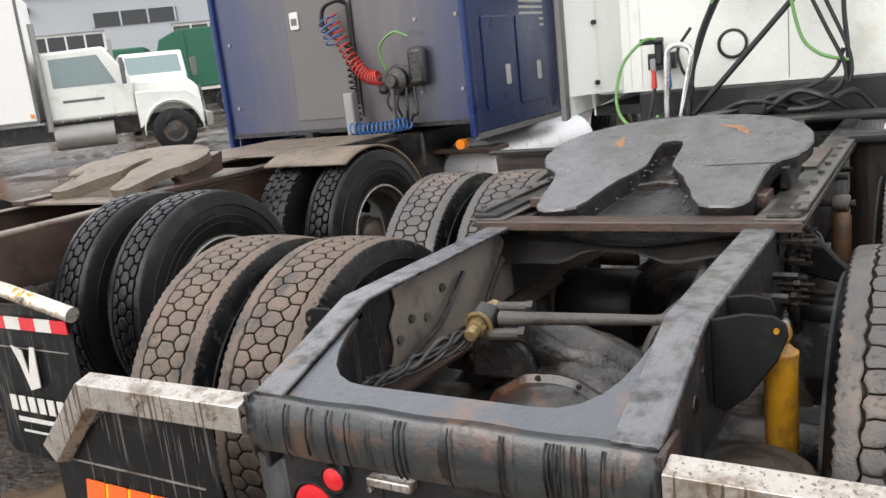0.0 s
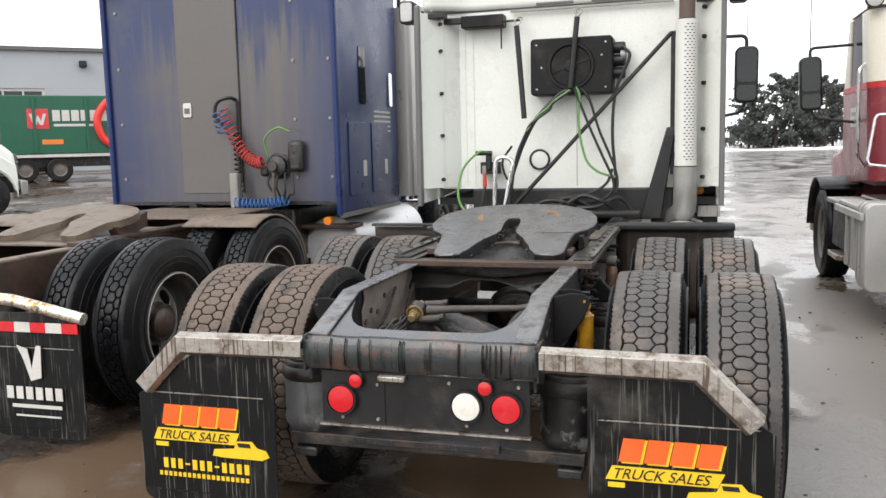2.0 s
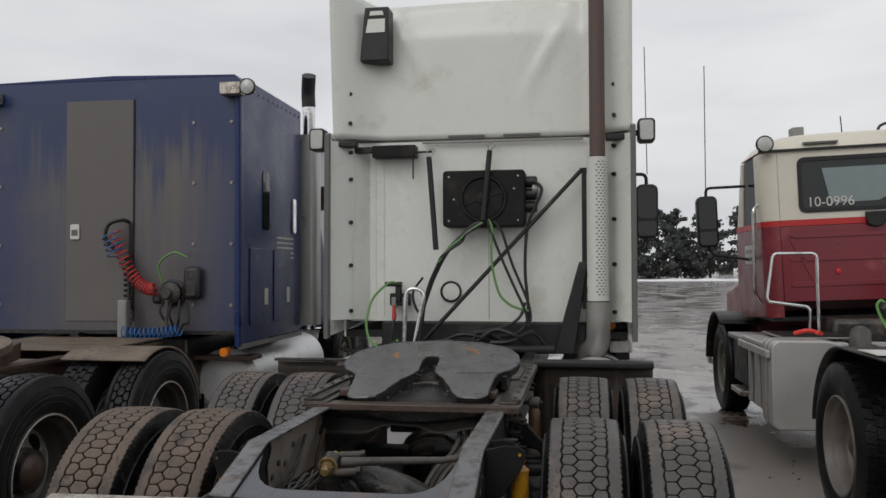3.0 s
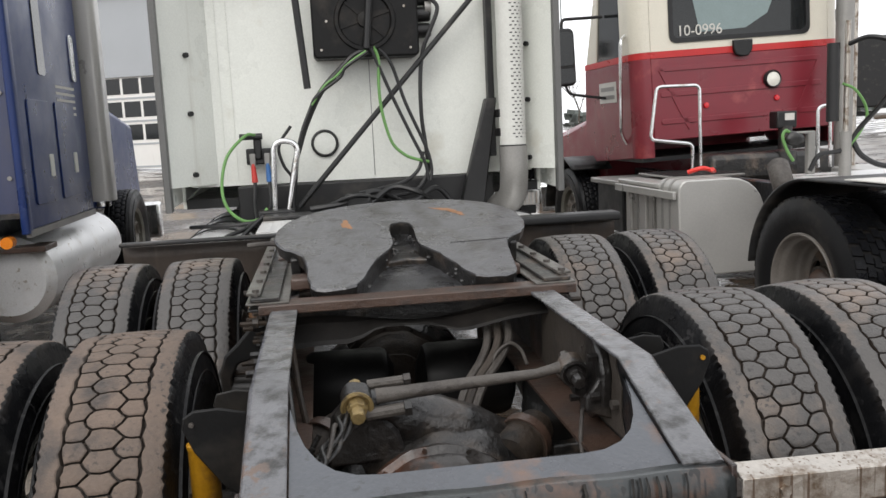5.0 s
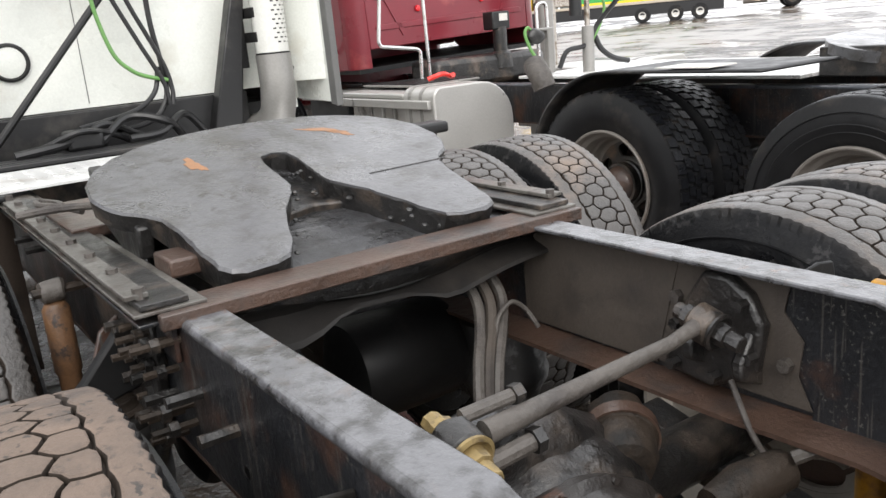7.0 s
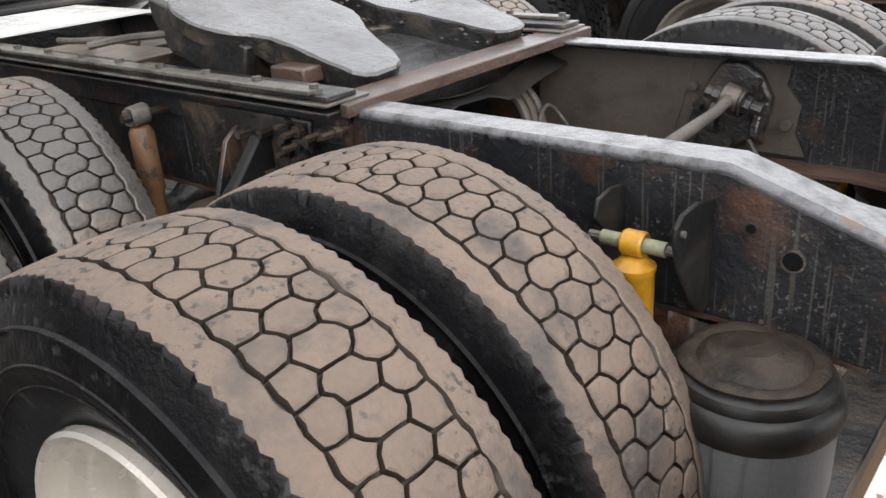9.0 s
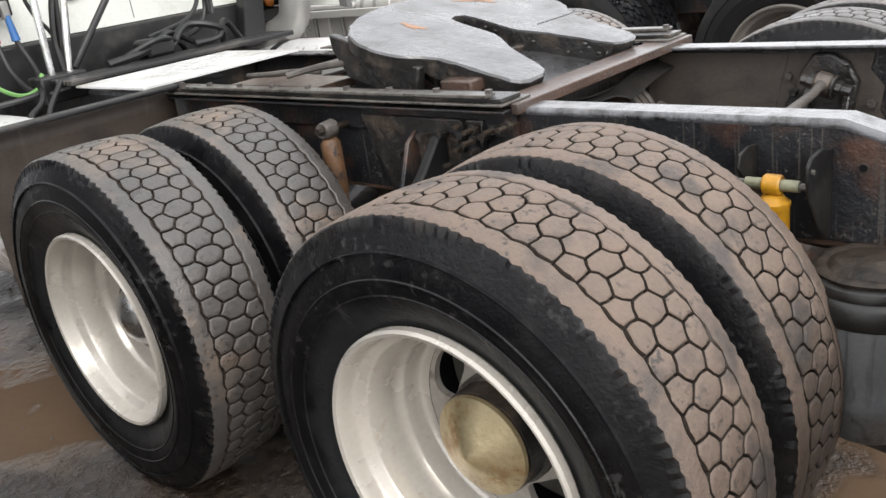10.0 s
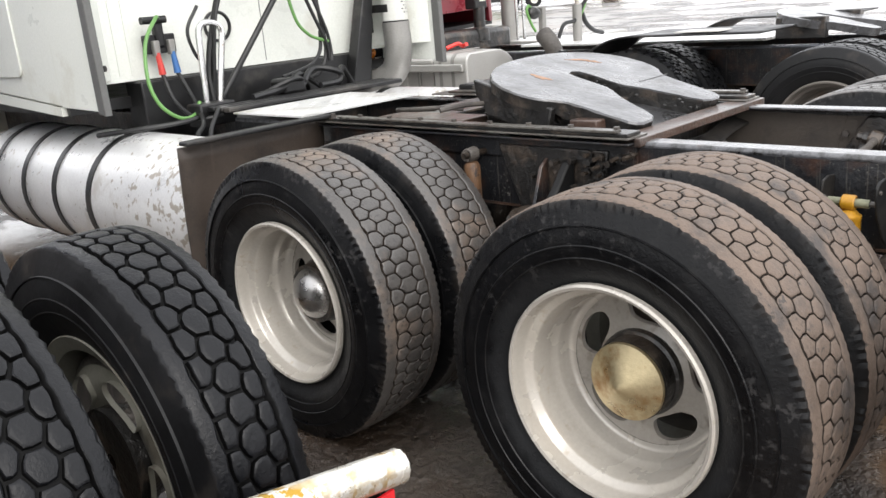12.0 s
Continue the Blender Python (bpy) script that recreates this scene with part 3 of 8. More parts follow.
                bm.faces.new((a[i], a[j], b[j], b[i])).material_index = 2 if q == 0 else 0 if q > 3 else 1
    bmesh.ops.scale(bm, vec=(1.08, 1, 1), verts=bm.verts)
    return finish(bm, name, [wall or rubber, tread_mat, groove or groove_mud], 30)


def bar_tyre_mesh(name, tread_mat, pitch_n=46):
    """A tyre with cross-cut lugs."""
    bm = bmesh.new()
    R = TYRE_R
    prof = [(-0.10, 0.290), (-0.126, 0.345), (-0.140, 0.40), (-0.131, 0.455), (-0.122, 0.485), (-0.117, R - 0.016), (0.0, R - 0.0135),
            (0.117, R - 0.016), (0.122, 0.485), (0.131, 0.455), (0.140, 0.40), (0.126, 0.345), (0.10, 0.290)]
    lathe(bm, prof, 72, "x")
    h = 2 * math.pi * R / pitch_n
    last = None

    def at(x, s, r):
        return bm.verts.new((x, r * math.cos(s / R), r * math.sin(s / R)))
    for c, (x0, x1) in enumerate(((-0.115, -0.066), (-0.060, -0.022), (-0.016, 0.016), (0.022, 0.060), (0.066, 0.115))):
        off = 0.35 if c % 2 else 0.0
        floor = [(at(x0 - 0.002, (k + off) * h - 0.006, R - 0.018), at(x1 + 0.002, (k + off) * h + 0.002, R - 0.018)) for k in range(pitch_n)]
        for k in range(pitch_n if c else 0):
            k2 = (k + 1) % pitch_n
            bm.faces.new((last[k][1], floor[k][0], floor[k2][0], last[k2][1]))
        last = floor
        for k in range(pitch_n):
            s0 = (k + off) * h
            nxt = floor[(k + 1) % pitch_n]
            cell = [floor[k][0], floor[k][1], nxt[1], nxt[0]]
            lo = [at(x, s, R - 0.017) for x, s in ((x0, s0), (x1, s0 + 0.008), (x1, s0 + h * 0.84), (x0, s0 + h * 0.76))]
            to = [at(x, s, R - 0.004 * (x / 0.11) ** 2) for x, s in ((x0, s0 + 0.002), (x1, s0 + 0.010), (x1, s0 + h * 0.82), (x0, s0 + h * 0.74))]
            bm.faces.new(to).material_index = 1
            for a, b in ((cell, lo), (lo, to)):
                for i in range(4):
                    bm.faces.new((a[i], a[(i + 1) % 4], b[(i + 1) % 4], b[i]))
    bmesh.ops.scale(bm, vec=(1.08, 1, 1), verts=bm.verts)
    return finish(bm, name, [rubber, tread_mat], 30)


def rim_mesh(name, material, disc_material, holes=5, depth=0.065):
    """A deep steel disc wheel, open towards +x, with long hand holes through its disc."""
    bm, barrel = bmesh.new(), bmesh.new()
    a0 = -depth
    lathe(barrel, [(0.118, 0.312), (0.132, 0.311), (0.137, 0.305), (0.134, 0.297), (0.120, 0.292), (0.10, 0.289), (0.090, 0.285), (0.080, 0.271), (0.071, 0.2665), (0.010, 0.2635), (-0.004, 0.2615), (-0.012, 0.255), (-0.020, 0.2525), (a0 + 0.026, 0.250), (a0 + 0.012, 0.246), (a0 + 0.003, 0.238), (a0, 0.226)], 64)
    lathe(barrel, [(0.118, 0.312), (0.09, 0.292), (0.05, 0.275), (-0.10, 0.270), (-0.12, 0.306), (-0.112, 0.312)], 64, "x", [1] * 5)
    # disc with holes, sector by sector; it rises towards the hub
    ri, ro, rc = 0.100, 0.226, 0.178

    def lift(r):
        return a0 + 0.022 * smoothstep(0.15, 0.10, r) - 0.010 * math.exp(-((r - 0.185) / 0.03) ** 2)
    for k in range(holes):
        t0 = 2 * math.pi * k / holes
        half = math.pi / holes
        n = 48
        outer, mid, inner = [], [], []
        for i in range(n):
            a = 2 * math.pi * i / n
            c, s = math.cos(a), math.sin(a)
            q = max(abs(c), abs(s))
            u, v = c / q, s / q
            r = rc + (u * (ro - rc) if u > 0 else u * (rc - ri))
            outer.append((r, t0 + v * half))
            hr = rc + 0.038 * math.copysign(abs(c) ** 0.8, c)
            inner.append((hr, t0 + 0.40 * math.copysign(abs(s) ** 0.8, s)))
            mid.append(((r + hr) / 2, t0 + (v * half + 0.40 * s) / 2))
        rows = [[bm.verts.new((lift(r), r * math.cos(t), r * math.sin(t))) for r, t in ring] for ring in (outer, mid, inner)]
        rows.append([bm.verts.new((lift(r) - 0.016, r * math.cos(t), r * math.sin(t))) for r, t in inner])
        for p, q in zip(rows, rows[1:]):
            for i in range(n):
                j = (i + 1) % n
                bm.faces.new((p[i], p[j], q[j], q[i]))
    bmesh.ops.remove_doubles(bm, verts=bm.verts, dist=0.0004)
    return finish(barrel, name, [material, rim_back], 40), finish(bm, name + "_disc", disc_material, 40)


def hub_mesh(name, material, cone=True, depth=0.065):
    a0 = -depth
    bm = bmesh.new()
    if cone:
        lathe(bm, [(a0 + 0.005, 0.108), (a0 + 0.075, 0.106), (a0 + 0.082, 0.112), (a0 + 0.090, 0.110), (a0 + 0.100, 0.085), (a0 + 0.118, 0.045), (a0 + 0.134, 0.008), (a0 + 0.136, 0.0005)], 40)
    else:
        lathe(bm, [(a0 + 0.005, 0.106), (a0 + 0.06, 0.104), (a0 + 0.075, 0.100), (a0 + 0.10, 0.085), (a0 + 0.118, 0.06), (a0 + 0.130, 0.03), (a0 + 0.134, 0.0005)], 40)
    return finish(bm, name, material, 30)


def drum_mesh(name):
    return finish(lathe(bmesh.new(), [(-0.12, 0.02), (-0.12, 0.20), (-0.085, 0.215), (-0.075, 0.20), (-0.07, 0.05)], 40), name, rusty, 30)


TYRES = {"dusty": tyre_mesh("tyre_dusty", tread_dusty, wall=rubber_dusty), "grey": tyre_mesh("tyre_grey", tread_grey, gap=0.0023, wall=rubber_dusty, wide_gap=0.0010), "wet": tyre_mesh("tyre_wet", tread_wet, 50, 0.0044, recess_shade, wide_gap=0.0012), "bar": bar_tyre_mesh("tyre_bar", tread_wet)}
RIMS = {"white": rim_mesh("rim_white", rim_white, rim_disc_shaded), "grey": rim_mesh("rim_grey", rim_grey, rim_dark), "dark": rim_mesh("rim_dark", rim_dark, rim_back)}
LIP = finish(lathe(bmesh.new(), [(0.1375, 0.3065), (0.1405, 0.3045), (0.1395, 0.299), (0.134, 0.2965)], 64), "rim_lip", rim_white, 40)
HUB_BASE = finish(lathe(bmesh.new(), [(-0.10, 0.02), (-0.10, 0.128), (-0.035, 0.124), (-0.03, 0.116), (0.012, 0.114), (0.013, 0.02)], 36), "hub_base", grease, 30)
HUBS = {"cone": hub_mesh("hub_cone", hub_rust), "dome": hub_mesh("hub_dome", hub_steel, False), "rust": hub_mesh("hub_plain", rusty, False)}
DRUM = drum_mesh("brake_drum")


def axle_wheels(truck, y, tyre="grey", rim="white", hub="dome", spin=0.0, half=1.17, gap=0.35, tyre_in=None, hub_label="", size=1.0, z=None, right=None, wide=1.0, mid=0.0, rubber_size=1.0):
    """Four wheels of a dual axle; the outer dish faces outwards, the inner one inwards."""
    for sg in (-1, 1):
        for inner in (False, True):
            x = mid + sg * (half - (gap if inner else 0))
            face = sg if not inner else -sg
            at = pose(x, y, z or TYRE_R * size, spin + 17 * (1 if inner else 0) + (40 if sg > 0 else 0), 0, 0 if face > 0 else 180) @ Matrix.Diagonal((size * wide, size, size, 1))
            wheel = part("wheel", RIMS[rim][0], None, truck, at=at)
            part("disc", RIMS[rim][1], None, wheel)
            part("tyre", TYRES[right if right and sg > 0 else tyre_in if inner and tyre_in else tyre], None, wheel, at=Matrix.Diagonal((1, rubber_size, rubber_size, 1)))
            if inner:
                part("brake_drum", DRUM, None, wheel)
            else:
                part("hub_cap", HUBS[hub], None, wheel, hub_label)
                part("hub", HUB_BASE, None, wheel, "dark greasy hub")
                if rim == "dark":
                    part("rim_lip", LIP, None, wheel, "bright worn rim edge")


def front_wheel(truck, x, y, rim="white"):
    sg = 1 if x > 0 else -1
    wheel = part("wheel", RIMS[rim][0], None, truck, at=pose(x, y, TYRE_R, 10, 0, 0 if sg < 0 else 180))
    part("disc", RIMS[rim][1], None, wheel)
    part("tyre", TYRES["wet"], None, wheel)
    part("hub_cap", HUBS["dome"], None, wheel)

# ---- ground ----


def ground_height(x, y):
    """Nearly level, worn down under the white tractor; the lot climbs gently towards the workshop."""
    r = math.hypot(x, y)
    left = smoothstep(0.1, 0.55, -x / (r + 0.01)) * smoothstep(-0.3, 0.3, y / (r + 0.01))
    right = smoothstep(0.45, 0.75, x / (r + 0.01))
    climb = min(2.2, 0.021 * max(0.0, r - 13.5)) * max(left, right)
    trough = 0.055 * (1 - smoothstep(1.45, 2.0, abs(x))) * smoothstep(-1.6, -0.6, y) * (1 - smoothstep(4.5, 6.5, y))
    return climb - trough + 0.018 * noise.noise((x * 0.45, y * 0.45, 0.3)) + 0.05 * noise.noise((x * 0.06, y * 0.06, 4.1)) * min(1.0, max(0.0, (r - 8) / 20))


def axis_steps(far):
    near = [i * 0.3 for i in range(-40, 41)]
    out, d, s = [], 12.0, 0.6
    while d < far:
        d += s
        s *= 1.25
        out.append(d)
    return [-q for q in out[::-1]] + near + out


bm = bmesh.new()
gx, gy = axis_steps(900), axis_steps(900)
gv = [[bm.verts.new((x, y, ground_height(x, y))) for y in gy] for x in gx]
for i in range(len(gx) - 1):
    for j in range(len(gy) - 1):
        bm.faces.new((gv[i][j], gv[i + 1][j], gv[i + 1][j + 1], gv[i][j + 1]))


def ground_material():
    m = bpy.data.materials.new("wet_lot")
    m.use_nodes = True
    n, l = m.node_tree.nodes, m.node_tree.links
    b = n["Principled BSDF"]
    tc = n.new("ShaderNodeTexCoord")

    def tex(scale, detail, rough=0.6, seed=0.0, stretch=(1, 1, 1)):
        mp = n.new("ShaderNodeMapping")
        mp.inputs["Location"].default_value, mp.inputs["Scale"].default_value = (seed, seed * 0.7, 0), stretch
        l.new(tc.outputs["Object"], mp.inputs["Vector"])
        t = n.new("ShaderNodeTexNoise")
        t.inputs["Scale"].default_value, t.inputs["Detail"].default_value, t.inputs["Roughness"].default_value = scale, detail, rough
        l.new(mp.outputs["Vector"], t.inputs["Vector"])
        return t.outputs["Fac"]

    def rng(src, a, c, d=0.0, e=1.0):
        r = n.new("ShaderNodeMapRange")
        for k, v in zip(("From Min", "From Max", "To Min", "To Max"), (a, c, d, e)):
            r.inputs[k].default_value = v
        l.new(src, r.inputs["Value"])
        return r.outputs["Result"]

    def mix(f, a, c):
        x = n.new("ShaderNodeMix")
        x.data_type = "RGBA"
        l.new(f, x.inputs["Factor"])
        for s, v in (("A", a), ("B", c)):
            if isinstance(v, tuple):
                x.inputs[s].default_value = (*v, 1)
            else:
                l.new(v, x.inputs[s])
        return x.outputs["Result"]

    def pool(x, y, rx, ry, gain):
        """A shallow hollow of water, ice or painted sheen: gain in its middle, nothing beyond its rim."""
        mp, ln = n.new("ShaderNodeMapping"), n.new("ShaderNodeVectorMath")
        mp.vector_type = "POINT"
        mp.inputs["Location"].default_value, mp.inputs["Scale"].default_value = (-x / rx, -y / ry, 0), (1 / rx, 1 / ry, 0)
        l.new(tc.outputs["Object"], mp.inputs["Vector"])
        ln.operation = "LENGTH"
        l.new(mp.outputs["Vector"], ln.inputs[0])
        return rng(ln.outputs["Value"], 1.0, 0.35, 0.0, gain)

    def add(p, q):
        x = n.new("ShaderNodeMath")
        x.operation = "ADD"
        l.new(p, x.inputs[0])
        l.new(q, x.inputs[1])
        return x.outputs["Value"]

    grit, gravel, patch, fine, puddle = tex(120, 3), tex(26, 6), tex(1.3, 7, seed=3), tex(5.0, 6, seed=5), tex(0.5, 5, 0.55, seed=9.0, stretch=(1.0, 0.75, 1))
    for hollow in ((-1.9, 3.2, 1.0, 0.5, 0.06), (-1.8, 2.0, 0.9, 1.3, -0.13), (-0.1, -0.25, 1.9, 0.75, 0.10), (-1.6, 0.35, 0.7, 0.5, 0.08), (-1.2, 1.6, 0.75, 0.6, -0.10), (0.0, 1.3, 0.9, 0.8, 0.10), (2.4, 5.0, 1.4, 7.0, 0.10), (19.0, 25.0, 16.0, 15.0, -0.12), (-1.9, -0.5, 0.9, 0.35, -0.1)):
        puddle = add(puddle, pool(*hollow))
    col = mix(rng(patch, 0.38, 0.62), (0.016, 0.0115, 0.0085), (0.050, 0.034, 0.0235))
    col = mix(rng(fine, 0.5, 0.7, 0, 0.6), col, (0.026, 0.0225, 0.020))
    col = mix(rng(gravel, 0.60, 0.70, 0, 0.55), col, (0.13, 0.108, 0.09))
    col = mix(rng(grit, 0.6, 0.8, 0, 0.5), col, (0.022, 0.019, 0.017))
    col = mix(rng(tex(0.9, 6, seed=14), 0.58, 0.70, 0, 0.4), col, (0.10, 0.085, 0.07))
    # pale patches: melting ice, and sky reflected in the wet lane painted as colour
    slush_sheen = tex(1.1, 7, 0.6, seed=21.0, stretch=(1.0, 0.6, 1))
    for hollow in ((2.35, 3.6, 1.15, 5.5, 0.22), (2.0, 0.7, 0.95, 2.2, 0.28), (-1.7, 2.6, 1.4, 1.8, -0.22), (-2.0, -0.45, 0.6, 0.3, 0.16), (3.5, 15.0, 3.2, 9.0, 0.16), (19.0, 25.0, 16.0, 15.0, 0.20)):
        slush_sheen = add(slush_sheen, pool(*hollow))
    icy_sheen = rng(slush_sheen, 0.56, 0.68, 0.0, 0.85)
    col = mix(icy_sheen, col, (0.37, 0.355, 0.34))
    wet = rng(puddle, 0.47, 0.52)
    brown = n.new("ShaderNodeMath")
    brown.operation = "MULTIPLY"
    l.new(wet, brown.inputs[0])
    l.new(rng(icy_sheen, 0.0, 0.85, 1.0, 0.35), brown.inputs[1])
    col = mix(brown.outputs["Value"], col, (0.125, 0.084, 0.054))
    l.new(col, b.inputs["Base Color"])
    r = n.new("ShaderNodeMix")
    l.new(wet, r.inputs["Factor"])
    l.new(rng(fine, 0.35, 0.65, 0.16, 0.46), r.inputs["A"])
    r.inputs["B"].default_value = 0.07
    dull = n.new("ShaderNodeMix")
    l.new(rng(icy_sheen, 0.1, 0.85, 0.0, 0.95), dull.inputs["Factor"])
    l.new(r.outputs["Result"], dull.inputs["A"])
    dull.inputs["B"].default_value = 0.5
    l.new(dull.outputs["Result"], b.inputs["Roughness"])
    lift = n.new("ShaderNodeMath")
    lift.operation = "ADD"
    l.new(gravel, lift.inputs[0])
    l.new(fine, lift.inputs[1])
    bp = n.new("ShaderNodeBump")
    l.new(rng(wet, 0, 1, 0.9, 0.07), bp.inputs["Strength"])
    bp.inputs["Distance"].default_value = 0.035
    l.new(lift.outputs["Value"], bp.inputs["Height"])
    l.new(bp.outputs["Normal"], b.inputs["Normal"])
    return m


wet_lot = ground_material()
ground = new("ground", finish(bm, "ground", wet_lot, 60))
bm = bmesh.new()
rnd = random.Random(12)
for k in range(1500):
    a, d = rnd.uniform(0, 6.283), 0.5 + 7.0 * rnd.random() ** 0.7
    x, y = d * math.cos(a) * 1.1 - 0.4, d * math.sin(a) * 0.8 + 0.6
    s = 0.003 + 0.015 * rnd.random() ** 4
    z = ground_height(x, y) + s * 0.2
    ring = [bm.verts.new((x + s * rnd.uniform(0.7, 1.25) * math.cos(q * 1.257), y + s * rnd.uniform(0.7, 1.25) * math.sin(q * 1.257), z + s * rnd.uniform(-0.1, 0.2))) for q in range(5)]
    top, low = bm.verts.new((x, y, z + s * rnd.uniform(0.45, 0.75))), bm.verts.new((x, y, z - s * 0.6))
    for q in range(5):
        bm.faces.new((ring[q], ring[(q + 1) % 5], top))
        bm.faces.new((ring[(q + 1) % 5], ring[q], low))
gravel_stuff = new("loose_gravel", finish(bm, "loose_gravel", dirty_cast, 0))
tagged(gravel_stuff, "scattered small brown stones on wet ground", "gravel", kind="stuff")
tagged(ground, "wet muddy gravel lot with brown puddles", "ground", kind="structure")

# ---- the white tractor ----
white = thing("semi_truck", pose(0, 0, 0), "white sleeper semi tractor with bare rear frame and dual wheels", "truck", "parked semi trucks")

RAIL_TOP, RAIL_X, KINK = 0.995, 0.46, 0.36


def rail_pair(truck, y_end, top=RAIL_TOP, kink=KINK, drop=0.115, low=0.27, half=RAIL_X, rear=0.0, mats=(None, None), fl=0.085):
    """Two C-channels whose ends slope down to the rear."""
    slope = drop / kink if kink else 0
    for sg in (-1, 1):
        web = [(rear + 0.004, top - drop - (0.18 if drop else 0.25)), (rear + 0.004, top - drop), (rear + kink, top), (y_end, top), (y_end, top - low), (rear + kink + 0.25, top - low), (rear + kink, top - low + 0.01)]
        r = part("frame_rail", PR(web, "x", sg * (half - 0.012), sg * half), mats[0], truck, bevel=0.002)
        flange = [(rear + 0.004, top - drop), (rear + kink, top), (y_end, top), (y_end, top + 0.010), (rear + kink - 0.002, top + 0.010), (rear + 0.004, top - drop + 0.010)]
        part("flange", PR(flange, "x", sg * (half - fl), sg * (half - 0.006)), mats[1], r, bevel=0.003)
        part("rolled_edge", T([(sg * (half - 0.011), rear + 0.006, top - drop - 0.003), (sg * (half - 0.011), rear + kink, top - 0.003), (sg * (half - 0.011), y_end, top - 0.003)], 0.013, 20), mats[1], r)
        lower = [(rear + kink + 0.25, top - low), (y_end, top - low), (y_end, top - low - 0.01), (rear + kink + 0.25, top - low - 0.01)]
        if drop:
            lower = [(rear + 0.12, top - drop - 0.170), (rear + kink, top - low + 0.009)] + lower[:3] + [(rear + kink + 0.25, top - low - 0.01), (rear + kink, top - low - 0.001), (rear + 0.12, top - drop - 0.180)]
        part("flange", PR(lower, "x", sg * (half - fl - 0.03), sg * half), rusty, r)
        yield r


rails = list(rail_pair(white, 6.6, mats=(frame_black, grimy_top_sheen)))
# rail bolts and bracket nuts on the webs
for r, sg in zip(rails, (-1, 1)):
    for y, z in ((1.28, 0.93), (1.36, 0.93), (1.44, 0.93), (1.28, 0.83), (1.36, 0.85), (1.44, 0.83), (1.52, 0.92), (1.12, 0.88), (0.95, 0.87), (1.62, 0.86), (2.5, 0.92), (2.7, 0.92)):
        part("bolt", T([(sg * 0.458, y, z), (sg * 0.525, y, z)], 0.012, 6), grease, r)
    for y, z in ((0.62, 0.86), (0.70, 0.84), (0.55, 0.82), (0.80, 0.90)):
        part("bolt", T([(sg * 0.45, y, z), (sg * 0.425, y, z)], 0.014, 6), dirty_cast, r)

# holes with worn edges in the webs: raised black discs paint their shaded depth
for r, sg in zip(rails, (-1, 1)):
    for y, z, q in ((0.246, 0.864, 0.016), (0.315, 0.905, 0.008), (0.93, 0.80, 0.011)):
        part("web_hole", T([(sg * 0.4585, y, z), (sg * 0.4622, y, z)], q, 18), recess_shade, r)
        part("hole_edge", L([(-0.0015, q), (-0.0015, q * 1.25), (0.0015, q * 1.2), (0.0015, q)], 18, "x", pose(sg * 0.4612, y, z)), grease, r)

# rear top plate with its rounded cut-out, lying on the slope of the rail ends
SL = 0.115 / KINK


def slope_z(y):
    return 0.88 + SL * y


def slope_plate(poly, thick=0.012):
    bm = bmesh.new()
    a = [bm.verts.new((x, y, slope_z(y) - 0.004)) for x, y in poly]
    b = [bm.verts.new((x, y, slope_z(y) - 0.004 - thick)) for x, y in poly]
    bm.faces.new(a)
    bm.faces.new(b[::-1])
    for i in range(len(poly)):
        j = (i + 1) % len(poly)
        bm.faces.new((a[i], b[i], b[j], a[j]))
    return bm


half_cut = [(0.20, 0.075), (0.245, 0.080), (0.285, 0.098), (0.318, 0.13), (0.342, 0.175), (0.36, 0.235), (0.372, 0.30)]
plate = [(-0.372, 0.32), (-0.372, 0.0), (0.372, 0.0), (0.372, 0.32)] + half_cut[::-1] + [(-x, y) for x, y in half_cut]
part("rear_top_plate", slope_plate(plate), frame_top_sheen, white, "dark steel plate with rust blooms and a rounded cut-out")
# rear closing plate, slightly bowed, with a lower lip
bm = bmesh.new()
section = [(0.012, 0.884), (-0.010, 0.880), (-0.022, 0.862), (-0.028, 0.82), (-0.024, 0.775), (-0.012, 0.752), (0.012, 0.745)]
grid(bm, 24, len(section) - 1, lambda u, v: (-0.468 + 0.936 * u, section[round(v * (len(section) - 1))][0], section[round(v * (len(section) - 1))][1] + 0.002 * math.sin(u * 23)))
rear_plate = part("rear_cross_plate", bm, tail_plate, white, "black end plate with dark runs and rust")
mod = rear_plate.modifiers.new("thick", "SOLIDIFY")
mod.thickness = 0.008
# old grease that has run down the plate
run_rnd = random.Random(8)
for x in (-0.350, -0.287, -0.231, -0.184, -0.063, -0.049, 0.060, 0.170, 0.263, 0.277, 0.291, 0.313, 0.333, 0.368):
    w, last, ph = run_rnd.uniform(0.0018, 0.0034), run_rnd.choice((3, 4, 4, 4)), run_rnd.uniform(0, 9)
    strip = bmesh.new()
    grid(strip, 1, last, lambda u, v: (x + w * (2 * u - 1) * (1.0 + 0.3 * math.sin(7 * v + ph)) + 0.0015 * math.sin(5 * v + ph), section[1 + round(v * last)][0] - 0.0105 - 0.0012 * u * (1 - u), section[1 + round(v * last)][1]))
    run = part("grease_run", strip, bracket_black, rear_plate)
    mod = run.modifiers.new("thick", "SOLIDIFY")
    mod.thickness = 0.0012
for sg in (-1, 1):
    part("end_tab", B(sg * 0.468 - 0.006, sg * 0.468 + 0.006, -0.02, 0.09, 0.742, 0.886), frame_black, rear_plate, bevel=0.003)

# tail lamp panel
panel = part("tail_lamp_panel", B(-0.415, 0.43, 0.018, 0.026, 0.525, 0.738), black_plastic, white, "black lamp panel with bare lower edge", bevel=0.002)
part("panel_lip", B(-0.42, 0.435, 0.0, 0.026, 0.517, 0.5245), dirty_alu, panel)
